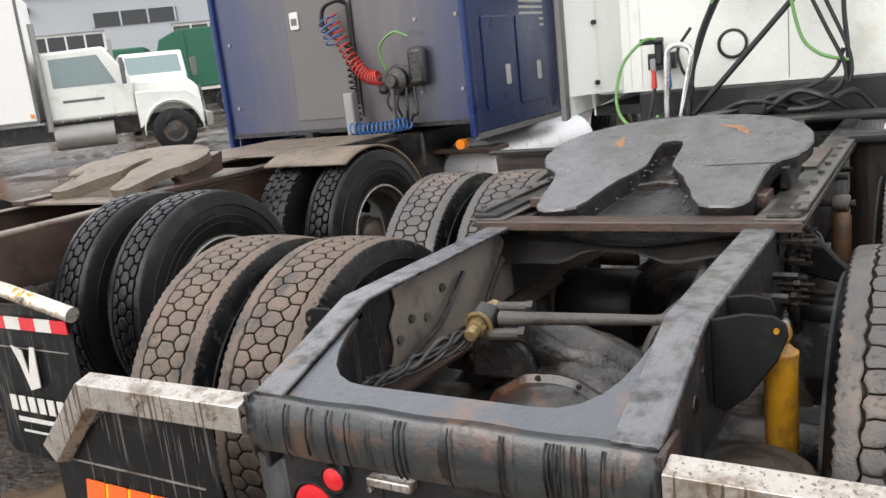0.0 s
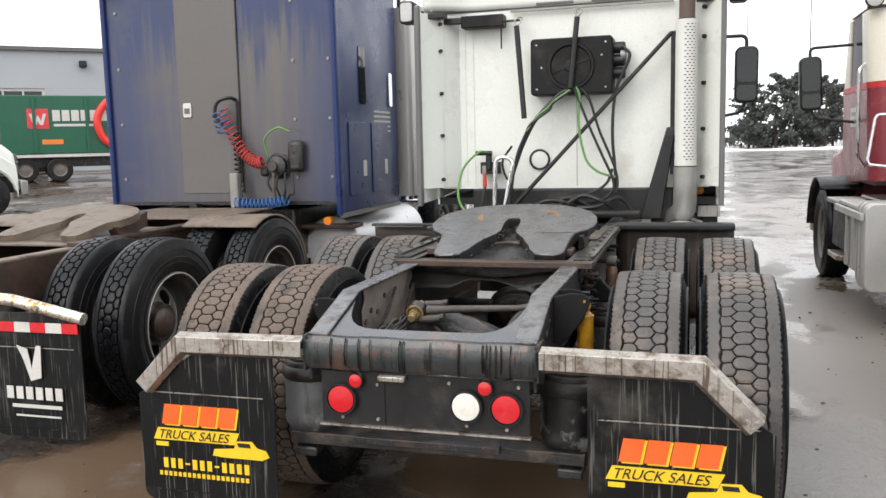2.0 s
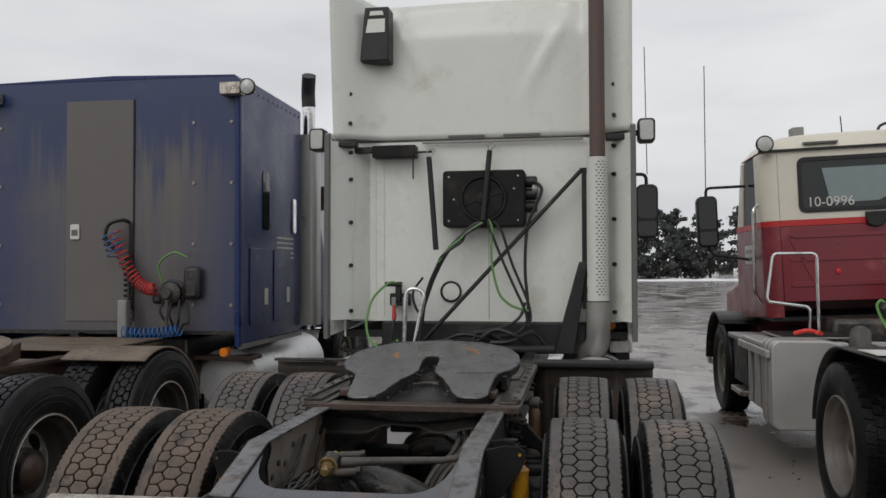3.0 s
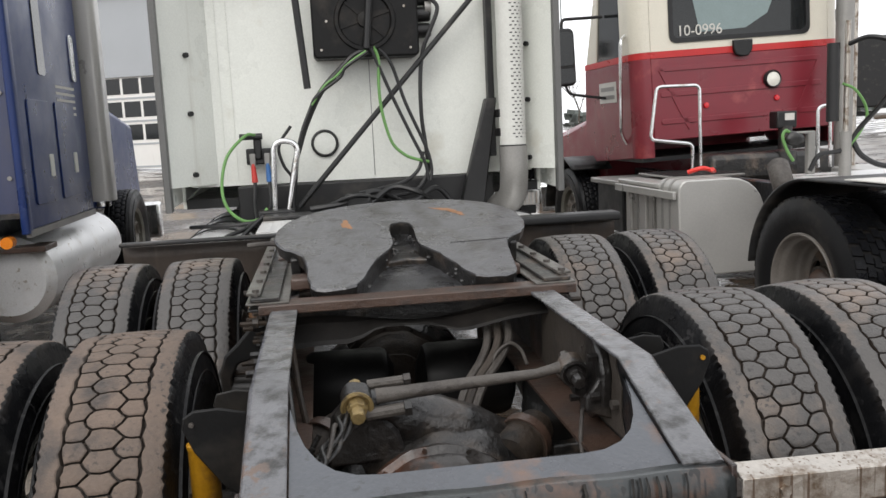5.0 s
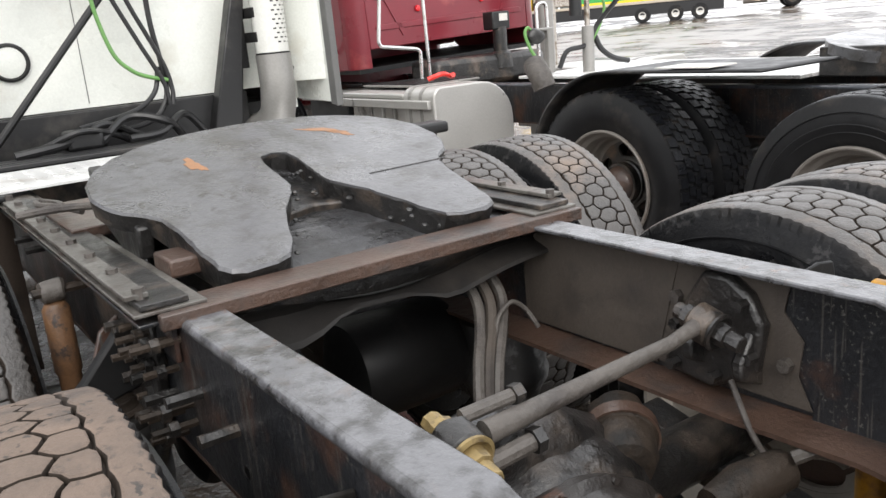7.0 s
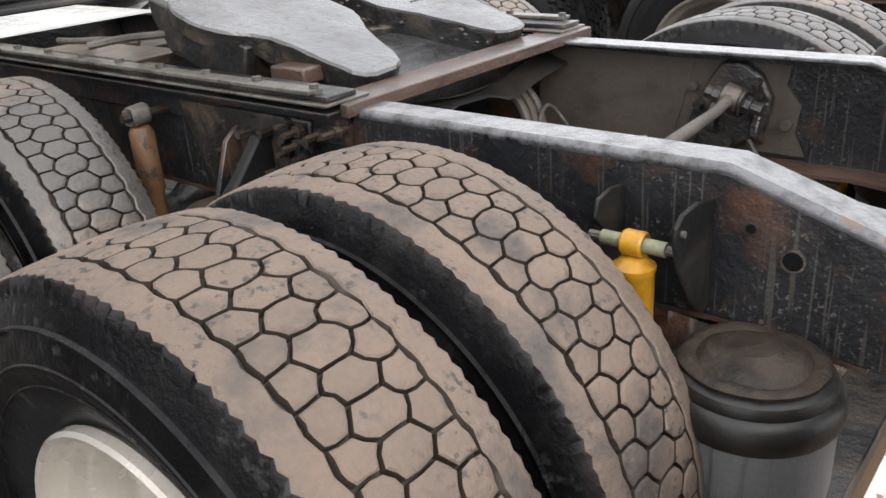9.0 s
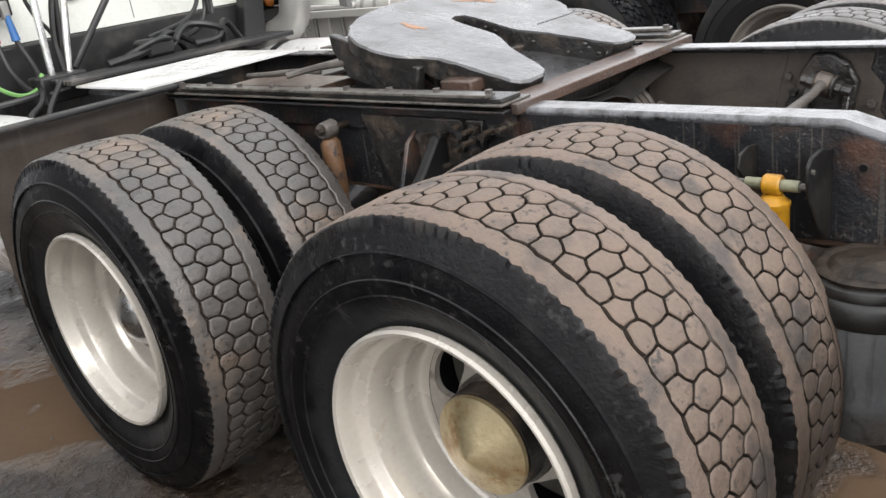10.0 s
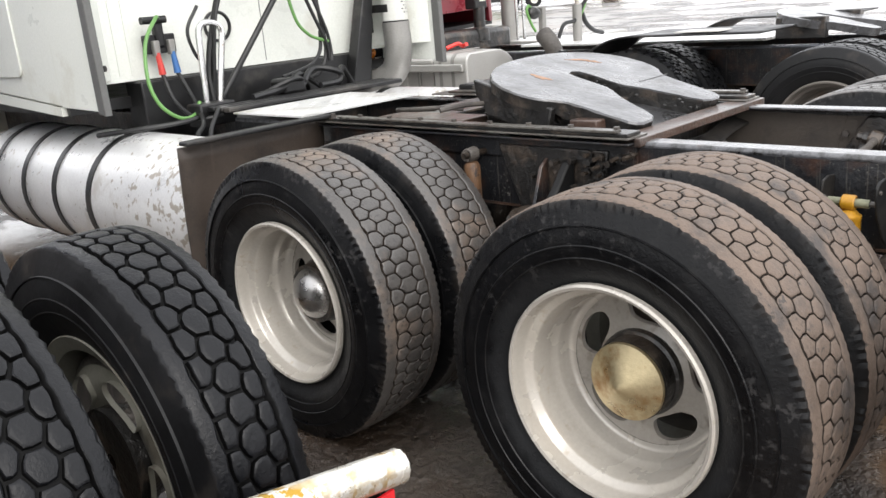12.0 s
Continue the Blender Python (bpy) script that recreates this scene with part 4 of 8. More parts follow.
part("panel_seam", B(-0.148, -0.143, 0.0165, 0.019, 0.53, 0.70), bracket_black, panel)


def round_lamp(x, z, r, m, parent, name="tail_lamp", label=""):
    lamp = part(name, L([(0.020, r * 1.18), (0.004, r * 1.2), (-0.006, r * 1.14), (-0.006, r * 1.06), (0.003, r * 1.03), (0.003, r * 0.97)], 36, "y", pose(x, 0, z)), paint_black, parent, label)
    part("lens", L([(0.002, r * 0.97), (-0.003, r * 0.95), (-0.006, r * 0.6), (-0.008, 0.0005)], 36, "y", pose(x, 0, z)), m, lamp)


round_lamp(-0.325, 0.628, 0.056, lens_red, panel, label="round red tail lamp")
round_lamp(0.187, 0.630, 0.056, lens_white, panel, "reversing_lamp", "round white reversing lamp")
round_lamp(0.343, 0.630, 0.056, lens_red, panel, label="round red tail lamp")
round_lamp(-0.262, 0.706, 0.028, lens_red, panel, "marker_lamp", "small red marker lamp")
round_lamp(0.262, 0.706, 0.028, lens_red, panel, "marker_lamp", "small red marker lamp")
plate_lamp = part("plate_lamp", B(-0.165, -0.055, -0.012, 0.02, 0.712, 0.733), dirty_alu, panel, bevel=0.004)
for x, z in ((-0.325, 0.552), (-0.175, 0.552), (-0.175, 0.692), (0.187, 0.552), (0.343, 0.548), (0.12, 0.715), (0.39, 0.715)):
    part("bolt", T([(x, 0.02, z), (x, 0.008, z)], 0.007, 6), dirty_alu, panel)

# mud flap hangers and flaps
for sg in (-1, 1):
    line = [(sg * 0.475, -0.005, 0.818), (sg * 1.03, -0.005, 0.812), (sg * 1.215, -0.005, 0.625)]
    bm = bmesh.new()
    # an angled channel: three-sided section swept along the bent line
    sec = [(-0.035, 0.0), (-0.035, 0.046), (0.02, 0.058), (0.02, 0.048), (-0.027, 0.037), (-0.027, -0.012), (0.004, -0.030), (-0.004, -0.036), (-0.035, -0.018)]
    dirs = [Vector((1, 0)), Vector((math.cos(radians(22)), -math.sin(radians(22)))), Vector((math.cos(radians(45)), -math.sin(radians(45))))]
    rings = []
    for (x, y, z), d in zip(line, dirs):
        nx, nz = sg * -d.y, d.x
        k = 1 / math.cos(radians(22)) if d is dirs[1] else 1
        rings.append([bm.verts.new((x + nx * q * k, y + p, z + nz * q * k)) for p, q in sec])
    for a, b in zip(rings, rings[1:]):
        for i in range(len(sec)):
            j = (i + 1) % len(sec)
            bm.faces.new((a[i], a[j], b[j], b[i]))
    bm.faces.new(rings[0])
    bm.faces.new(rings[-1][::-1])
    hanger = part("mud_flap_hanger", bm, dirty_alu, white, "dirty bent aluminium hanger bar", bevel=0.002)
    for x in (0.56, 0.82):
        part("bolt", T([(sg * x, -0.03, 0.835), (sg * x, -0.048, 0.835)], 0.012, 6), dirty_alu, hanger)


def mud_flap(truck, x0, x1, z0, z1, y, cut, side, bend=0.02):
    """A hanging rubber sheet with one upper corner cut off. side: the outer side."""
    w, hgt, r = x1 - x0, z1 - z0, 0.055
    low = [(x0 + r - r * math.cos(a), z0 + r - r * math.sin(a)) for a in (math.pi * k / 10 for k in range(6))]
    low += [(x1 - r + r * math.sin(a), z0 + r - r * math.cos(a)) for a in (math.pi * k / 10 for k in range(6))]
    cx_, cz_ = w * cut, hgt * 0.30
    if side > 0:
        outline = low + [(x1, z1 - cz_), (x1 - cx_, z1), (x0, z1)]
    else:
        outline = low + [(x1, z1), (x0 + cx_, z1), (x0, z1 - cz_)]
    flap = part("mud_flap", PR(outline, "y", y - 0.0085, y), flap_rubber, truck, bevel=0.003)
    # raised border ribs
    for zz in (z0 + 0.05, z0 + (z1 - z0) * 0.72):
        part("rib", B(x0 + 0.04, x1 - 0.05, y - 0.012, y - 0.0085, zz, zz + 0.004), dirty_alu if zz > z0 + 0.2 else flap_rubber, flap)
    return flap


def lettering(text, size, at, m, parent, name="number", slant=0.0):
    cu = bpy.data.curves.new(name, "FONT")
    cu.body, cu.size, cu.extrude, cu.shear = text, size, 0.001, slant
    cu.materials.append(m)
    ob = new(name, cu)
    ob.parent, ob.matrix_basis = parent, at
    return ob


def print_bars(flap, cx, z, y, s=1.0):
    """The printed sign of a flap as plain shapes: slanted orange blocks, a yellow band with black words, a pickup outline and two rows of bars."""
    def slab(x0, x1, z0, z1, lean, m, d=0.0, name="sign_bar"):
        k = lean * (z1 - z0)
        poly = [(cx + s * x0, z + s * z0), (cx + s * x1, z + s * z0), (cx + s * (x1 + k), z + s * z1), (cx + s * (x0 + k), z + s * z1)]
        part(name, PR(poly, "y", y - 0.003 - d, y - d), m, flap)
    for i in range(4):
        x0 = -0.205 + i * 0.096
        slab(x0 + 0.012, x0 + 0.092, 0.125, 0.222, 0.2, paint_yellow)
        slab(x0, x0 + 0.082, 0.132, 0.226, 0.2, paint_orange, 0.003)
    slab(-0.255, 0.165, 0.056, 0.112, 0.45, paint_yellow)
    lettering("TRUCK SALES", 0.0595 * s, pose(cx - 0.232 * s, y - 0.0042, z + 0.0635 * s, 90), paint_black, flap, "sign_text", 0.35)
    body = [(0.05, 0.0), (0.06, 0.03), (0.16, 0.04), (0.175, 0.075), (0.25, 0.078), (0.275, 0.05), (0.32, 0.04), (0.335, 0.012), (0.30, -0.005), (0.10, -0.005)]
    part("sign_pickup", PR([(cx + s * a, z + s * b) for a, b in body], "y", y - 0.003, y), paint_yellow, flap)
    slab(0.185, 0.245, 0.05, 0.068, -0.3, paint_black, 0.003)
    slab(-0.245, -0.18, 0.025, 0.045, 0.0, paint_yellow)
    for i in range(12):
        if i not in (3, 7):
            slab(-0.21 + i * 0.038, -0.21 + i * 0.038 + 0.023, -0.078, -0.032, 0.0, paint_yellow)
        else:
            slab(-0.21 + i * 0.038, -0.21 + i * 0.038 + 0.022, -0.058, -0.050, 0.0, paint_yellow)
    for k in range(19):
        slab(-0.235 + k * 0.0248, -0.219 + k * 0.0248, -0.116, -0.096, 0.0, paint_yellow)


for sg, x0, x1 in ((-1, -1.27, -0.625), (1, 0.645, 1.29)):
    flap = mud_flap(white, x0, x1, 0.12 if sg < 0 else 0.16, 0.79, 0.012, 0.45, sg, bend=0.0)
    tagged(flap, "black rubber mud flap with orange and yellow sign")
    print_bars(flap, (x0 + x1) / 2 - 0.02, 0.345, 0.0015, 0.93)

# drive axles
axle_wheels(white, 0.808, "dusty", "white", "cone", 12, half=1.185, gap=0.375, tyre_in="dusty", right="grey", size=1.01, z=0.495, wide=1.09, mid=0.015, rubber_size=1.04, hub_label="brassy conical hub cover")
axle_wheels(white, 2.19, "grey", "white", "dome", 30, half=1.185, gap=0.375, tyre_in="grey", size=1.01, z=0.490, wide=1.09, mid=0.015, rubber_size=1.045, hub_label="dull steel domed hub cap")

def roughen(bm, amount, scale, seed=0.0):
    """Pushes the points of a casting in and out a little."""
    bm.normal_update()
    for v in bm.verts:
        v.co += v.normal * amount * noise.noise(v.co * scale + Vector((seed, seed, seed)))
    return bm


def casting(at, radii, amount=0.012, scale=9.0):
    """A lumpy cast hump."""
    bm = bmesh.new()
    bmesh.ops.create_uvsphere(bm, u_segments=36, v_segments=22, radius=1.0)
    for v in bm.verts:
        v.co = Vector((v.co.x * radii[0], v.co.y * radii[1], v.co.z * radii[2]))
    roughen(bm, amount, scale, at[0])
    bmesh.ops.translate(bm, vec=at, verts=bm.verts)
    return bm


BOWL = [(-0.27, 0.0005), (-0.266, 0.04), (-0.258, 0.075), (-0.246, 0.10), (-0.232, 0.13), (-0.222, 0.134), (-0.208, 0.162), (-0.19, 0.185), (-0.172, 0.190), (-0.155, 0.204), (-0.11, 0.215), (-0.10, 0.236), (-0.075, 0.236), (-0.06, 0.215), (0.08, 0.20), (0.20, 0.15), (0.28, 0.09), (0.34, 0.07), (0.345, 0.0005)]
for y, metal in ((0.82, diff_metal), (2.20, mud_grease)):
    axle = part("axle_housing", T([(-0.95, y, 0.515), (-0.3, y, 0.515), (-0.2, y, 0.53), (0.2, y, 0.53), (0.3, y, 0.515), (0.95, y, 0.515)], 0.07, 16, [0.062, 0.068, 0.12, 0.12, 0.068, 0.062]), grease, white)
    m = pose(-0.02, y - 0.12, 0.48, -8)
    part("differential", roughen(L(BOWL, 60, "y", m), 0.010, 16.0), metal, axle, "rusty differential bowl")
    for k in range(12):
        a = 2 * math.pi * (k + 0.3) / 12
        p = m @ Vector((0.226 * math.cos(a), -0.088, 0.226 * math.sin(a)))
        q = m @ Vector((0.226 * math.cos(a), -0.112, 0.226 * math.sin(a)))
        part("bolt", T([p, q], 0.007, 6), metal, axle)
    part("axle_casting", casting((0.02, y - 0.01, 0.56), (0.27, 0.20, 0.185), 0.022, 11.0), oily_cast, axle, "oily lumpy axle casting")
    part("yoke", L([(-0.05, 0.06), (0.0, 0.075), (0.03, 0.05), (0.12, 0.045)], 20, "y", pose(0.02, y + 0.36, 0.52)), grease, axle)
# torque rod across the rear axle, on an arm cast to the axle
arm_line = spline([(-0.235, 0.72, 0.835), (-0.17, 0.755, 0.805), (-0.08, 0.79, 0.755), (0.06, 0.81, 0.69), (0.2, 0.83, 0.58)], 6)
part("axle_arm", roughen(T(arm_line, 0.07, 18, [0.034 + 0.0030 * i for i in range(len(arm_line))]), 0.012, 14.0), oily_cast, white, "rough cast arm of the axle")
rod_line = [(-0.17, 0.668, 0.862), (-0.10, 0.667, 0.866), (0.0, 0.666, 0.872), (0.15, 0.665, 0.880), (0.26, 0.665, 0.885), (0.30, 0.665, 0.893), (0.325, 0.665, 0.897)]
rod = part("torque_rod", T(rod_line, 0.016, 14, [0.021, 0.019, 0.017, 0.015, 0.0135, 0.014, 0.017]), dirty_cast, white, "greasy cross rod")
for (x, y, z), m, size in (((-0.222, 0.668, 0.858), brass, 1.0), ((0.355, 0.665, 0.893), oily_cast, 0.9)):
    at = pose(x, y, z, 14) @ Matrix.Diagonal((size, size, size, 1))
    part("rod_eye", roughen(L([(-0.030, 0.02), (-0.030, 0.034), (-0.022, 0.041), (0.022, 0.041), (0.030, 0.034), (0.030, 0.02)], 28, "y", at), 0.004, 40.0), grease, rod)
    part("rod_ring", L([(-0.031, 0.024), (-0.040, 0.036), (-0.037, 0.043), (-0.030, 0.041)], 28, "y", at), m, rod)
    part("rod_bush", L([(-0.092, 0.001), (-0.092, 0.016), (-0.090, 0.019), (-0.060, 0.019), (-0.058, 0.025), (-0.036, 0.027), (0.05, 0.026), (0.052, 0.020), (0.075, 0.018), (0.076, 0.001)], 8, "y", at), m, rod)
for a, b, r in (((-0.19, 0.70, 0.885), (-0.095, 0.69, 0.893), 0.013), ((-0.20, 0.645, 0.822), (-0.10, 0.64, 0.832), 0.016)):
    bolt = part("clamp_bolt", T([a, b], r, 10), dirty_cast, rod)
    part("nut", T([b, (b[0] + 0.018, b[1], b[2] + 0.001)], r * 1.4, 6), grease, bolt)
part("rod_bracket", PR([(-0.31, 0.66), (-0.29, 0.80), (-0.25, 0.84), (-0.18, 0.83), (-0.11, 0.74), (-0.09, 0.66)], "y", 0.71, 0.76), oily_cast, rod, bevel=0.012)
part("rail_bracket", PR([(0.60, 0.79), (0.585, 0.89), (0.615, 0.945), (0.66, 0.975), (0.72, 0.975), (0.755, 0.92), (0.80, 0.82), (0.82, 0.75), (0.70, 0.735)], "x", 0.412, 0.446), oily_cast, rod, bevel=0.010)
for z in (0.79, 0.80):
    part("bracket_cheek", roughen(PR([(0.375, z), (0.375, z + 0.035), (0.41, z + 0.085), (0.445, z + 0.10), (0.445, z - 0.03)], "y", 0.60 if z < 0.795 else 0.715, 0.625 if z < 0.795 else 0.74), 0.006, 20.0), oily_cast, rod, bevel=0.006)
for y, z in ((0.60, 0.83), (0.62, 0.93), (0.77, 0.86), (0.78, 0.77), (0.68, 0.77)):
    part("bolt", T([(0.41, y, z), (0.385, y, z)], 0.012, 6), oily_cast, rod)
# hoses down to the axle, thin lines
for k in range(3):
    d = 0.036 * k
    part("brake_hose", hose([(0.24 + d, 1.28, 0.90), (0.235 + d, 1.22, 0.84), (0.20 + d * 0.9, 1.17, 0.785), (0.145 + d * 0.8, 1.11, 0.735), (0.105 + d * 0.7, 1.06, 0.655), (0.09 + d * 0.6, 1.02, 0.56)], 0.0135), dirty_cast if k != 1 else mud_coat, white)
part("thin_line", hose([(0.22, 1.14, 0.72), (0.25, 1.17, 0.80), (0.30, 1.18, 0.835), (0.335, 1.17, 0.815), (0.35, 1.14, 0.77)], 0.006), dirty_cast, white)
part("thin_line", hose([(0.37, 0.62, 0.79), (0.345, 0.56, 0.72), (0.35, 0.52, 0.66), (0.36, 0.50, 0.60)], 0.006), dirty_cast, white)
for x, y, size in ((0.25, 0.81, 0.78), (-0.31, 0.92, 0.85)):
    at = pose(x, y - 0.02, 0.655, 0, -12, 50) @ Matrix.Diagonal((size, size, size, 1))
    can = part("brake_chamber", roughen(L([(-0.13, 0.001), (-0.13, 0.05), (-0.118, 0.074), (-0.09, 0.082), (-0.02, 0.084), (-0.015, 0.094), (0.015, 0.094), (0.02, 0.082), (0.10, 0.072), (0.115, 0.001)], 28, "x", at), 0.006, 24.0), mud_grease, white, "greasy brake chamber")
    part("band", L([(-0.020, 0.094), (-0.020, 0.100), (0.020, 0.100), (0.020, 0.094)], 28, "x", at), rusty, can)
slack = part("slack_adjuster", roughen(T([(0.20, 0.53, 0.635), (0.27, 0.52, 0.65), (0.36, 0.505, 0.655)], 0.042, 18, [0.036, 0.043, 0.040]), 0.008, 26.0), mud_grease, white, "greasy brake rod housing")
part("fitting", T(spline([(0.34, 0.47, 0.70), (0.37, 0.44, 0.715), (0.395, 0.40, 0.70)], 4), 0.013, 8), dirty_cast, slack)
twist = random.Random(14)
for k in range(6):
    pts = []
    for q in range(9):
        f = q / 8
        a = k * 1.05 + f * 7
        r = 0.013 + 0.011 * math.sin(f * 11 + k * 2.3)
        pts.append((-0.39 + 0.15 * f + r * math.cos(a) + twist.uniform(-0.008, 0.008), 0.22 + 0.42 * f, 0.78 + 0.05 * f + r * math.sin(a) + twist.uniform(-0.008, 0.008)))
    part("wire_loom", hose(pts, 0.006), dirty_cast if k == 3 else grease, white)
part("wire_loom", hose([(-0.41, 0.9, 0.92), (-0.39, 0.7, 0.82), (-0.37, 0.45, 0.78)], 0.009), grease, white)
part("wire_loom", hose([(-0.40, 1.15, 0.90), (-0.38, 0.98, 0.80), (-0.36, 0.90, 0.70), (-0.35, 0.86, 0.58)], 0.010), mud_grease, white)
for k in range(5):
    y = 0.20 + k * 0.085
    part("loom_clip", T([(-0.405 + 0.16 * (y - 0.2), y, 0.765), (-0.375 + 0.16 * (y - 0.2), y + 0.01, 0.815)], 0.007, 8), grease, white)
part("valve_block", roughen(B(-0.40, -0.33, 0.13, 0.21, 0.76, 0.81), 0.004, 30.0), mud_grease, white, bevel=0.012)

# air tanks hung across between the axles
for x0, x1 in ((-0.40, -0.05), (0.03, 0.40)):
    part("air_tank", roughen(L([(x0, 0.001), (x0 + 0.005, 0.08), (x0 + 0.03, 0.135), (x0 + 0.05, 0.145), (x1 - 0.05, 0.145), (x1 - 0.03, 0.135), (x1 - 0.005, 0.08), (x1, 0.001)], 30, "x", pose(0, 1.60, 0.60)), 0.005, 12.0), bracket_black, white, "black air tank under the frame")
# crossmembers
for y, z0, z1, d in ((1.30, 0.90, 0.985, 0.05), (2.75, 0.58, 0.755, 0.05), (3.6, 0.74, 0.98, 0.06)):
    part("crossmember", B(-0.448, 0.448, y, y + d, z0, z1), grease, white, bevel=0.012)
bm = bmesh.new()
grid(bm, 20, 6, lambda u, v: (-0.445 + 0.89 * u, 1.22 + 0.03 * math.sin(v * 5), 0.965 - 0.10 * v * (1.0 - 0.55 * u) * (1.0 - 0.8 * math.exp(-((u - 0.47) / 0.16) ** 4)) - 0.02 * math.sin(math.pi * u) + 0.012 * math.sin(u * 9)))
part("rubber_sheet", bm, sheet_rubber, white)
# inner rail gussets, lower cross tie behind the axle
for sg in (-1, 1):
    part("mud_film", PR([(0.86, 0.735), (0.80, 0.97), (1.29, 0.98), (1.29, 0.735)], "x", sg * 0.440, sg * 0.4475), dust_film if sg < 0 else mud_coat, white)
    part("gusset", PR([(0.50, 0.74), (0.53, 0.80), (0.52, 0.87), (0.56, 0.92), (0.55, 0.97), (0.90, 0.97), (0.98, 0.74)], "x", sg * (0.434 if sg < 0 else 0.4425), sg * 0.446), dust_film if sg < 0 else mud_coat, white, bevel=0.005 if sg < 0 else 0.0)
    part("rail_liner", PR([(0.06, 0.76), (0.06, 0.885), (0.40, 0.975), (0.50, 0.72), (0.3, 0.70)], "x", sg * 0.436, sg * 0.447), frame_black, white)
part("cross_tie", PR([(0.13, 0.38), (0.13, 0.43), (0.24, 0.43), (0.24, 0.40), (0.22, 0.38)], "x", -0.62, 0.62), grease, white, bevel=0.004)
part("cross_angle", B(-0.30, 0.30, 0.06, 0.10, 0.425, 0.455), frame_black, white, bevel=0.004)

# air springs behind and ahead of the axles
for sg in (-1, 1):
    for y in (0.26, 1.56):
        bag = part("air_spring", L([(0.36, 0.02), (0.36, 0.085), (0.375, 0.10), (0.42, 0.115), (0.45, 0.135), (0.475, 0.14), (0.50, 0.132), (0.54, 0.136), (0.645, 0.136), (0.646, 0.10)], 36, "z", pose(sg * 0.56, y, 0) @ Matrix.Diagonal((0.96, 0.96, 1, 1))), bag_peel, white, "black rubber air spring with peeling grey coat")
        part("rolled_bag", L([(0.640, 0.11), (0.646, 0.137), (0.655, 0.143), (0.672, 0.146), (0.690, 0.143), (0.700, 0.136), (0.703, 0.130), (0.712, 0.131), (0.722, 0.126), (0.729, 0.112), (0.730, 0.02)], 36, "z", pose(sg * 0.56, y, 0) @ Matrix.Diagonal((0.96, 0.96, 1, 1))), bag_rubber, bag, "dusty rolled rubber lobe")
        part("top_plate", roughen(L([(0.728, 0.01), (0.728, 0.122), (0.735, 0.125), (0.739, 0.118), (0.740, 0.106), (0.736, 0.096), (0.741, 0.088), (0.748, 0.078), (0.750, 0.05), (0.756, 0.04), (0.757, 0.0005)], 30, "z", pose(sg * 0.56, y, 0) @ Matrix.Diagonal((0.90, 0.90, 1, 1))), 0.006, 22.0), mud_grease, bag, "greasy mud-caked round top plate")
        part("trailing_beam", PR([(y - 0.12, 0.36), (y - 0.12, 0.32), (y + 0.3, 0.38), (y + 0.75, 0.47), (y + 0.75, 0.55), (y + 0.3, 0.45)], "x", sg * 0.51, sg * 0.61), grease, white, bevel=0.008)

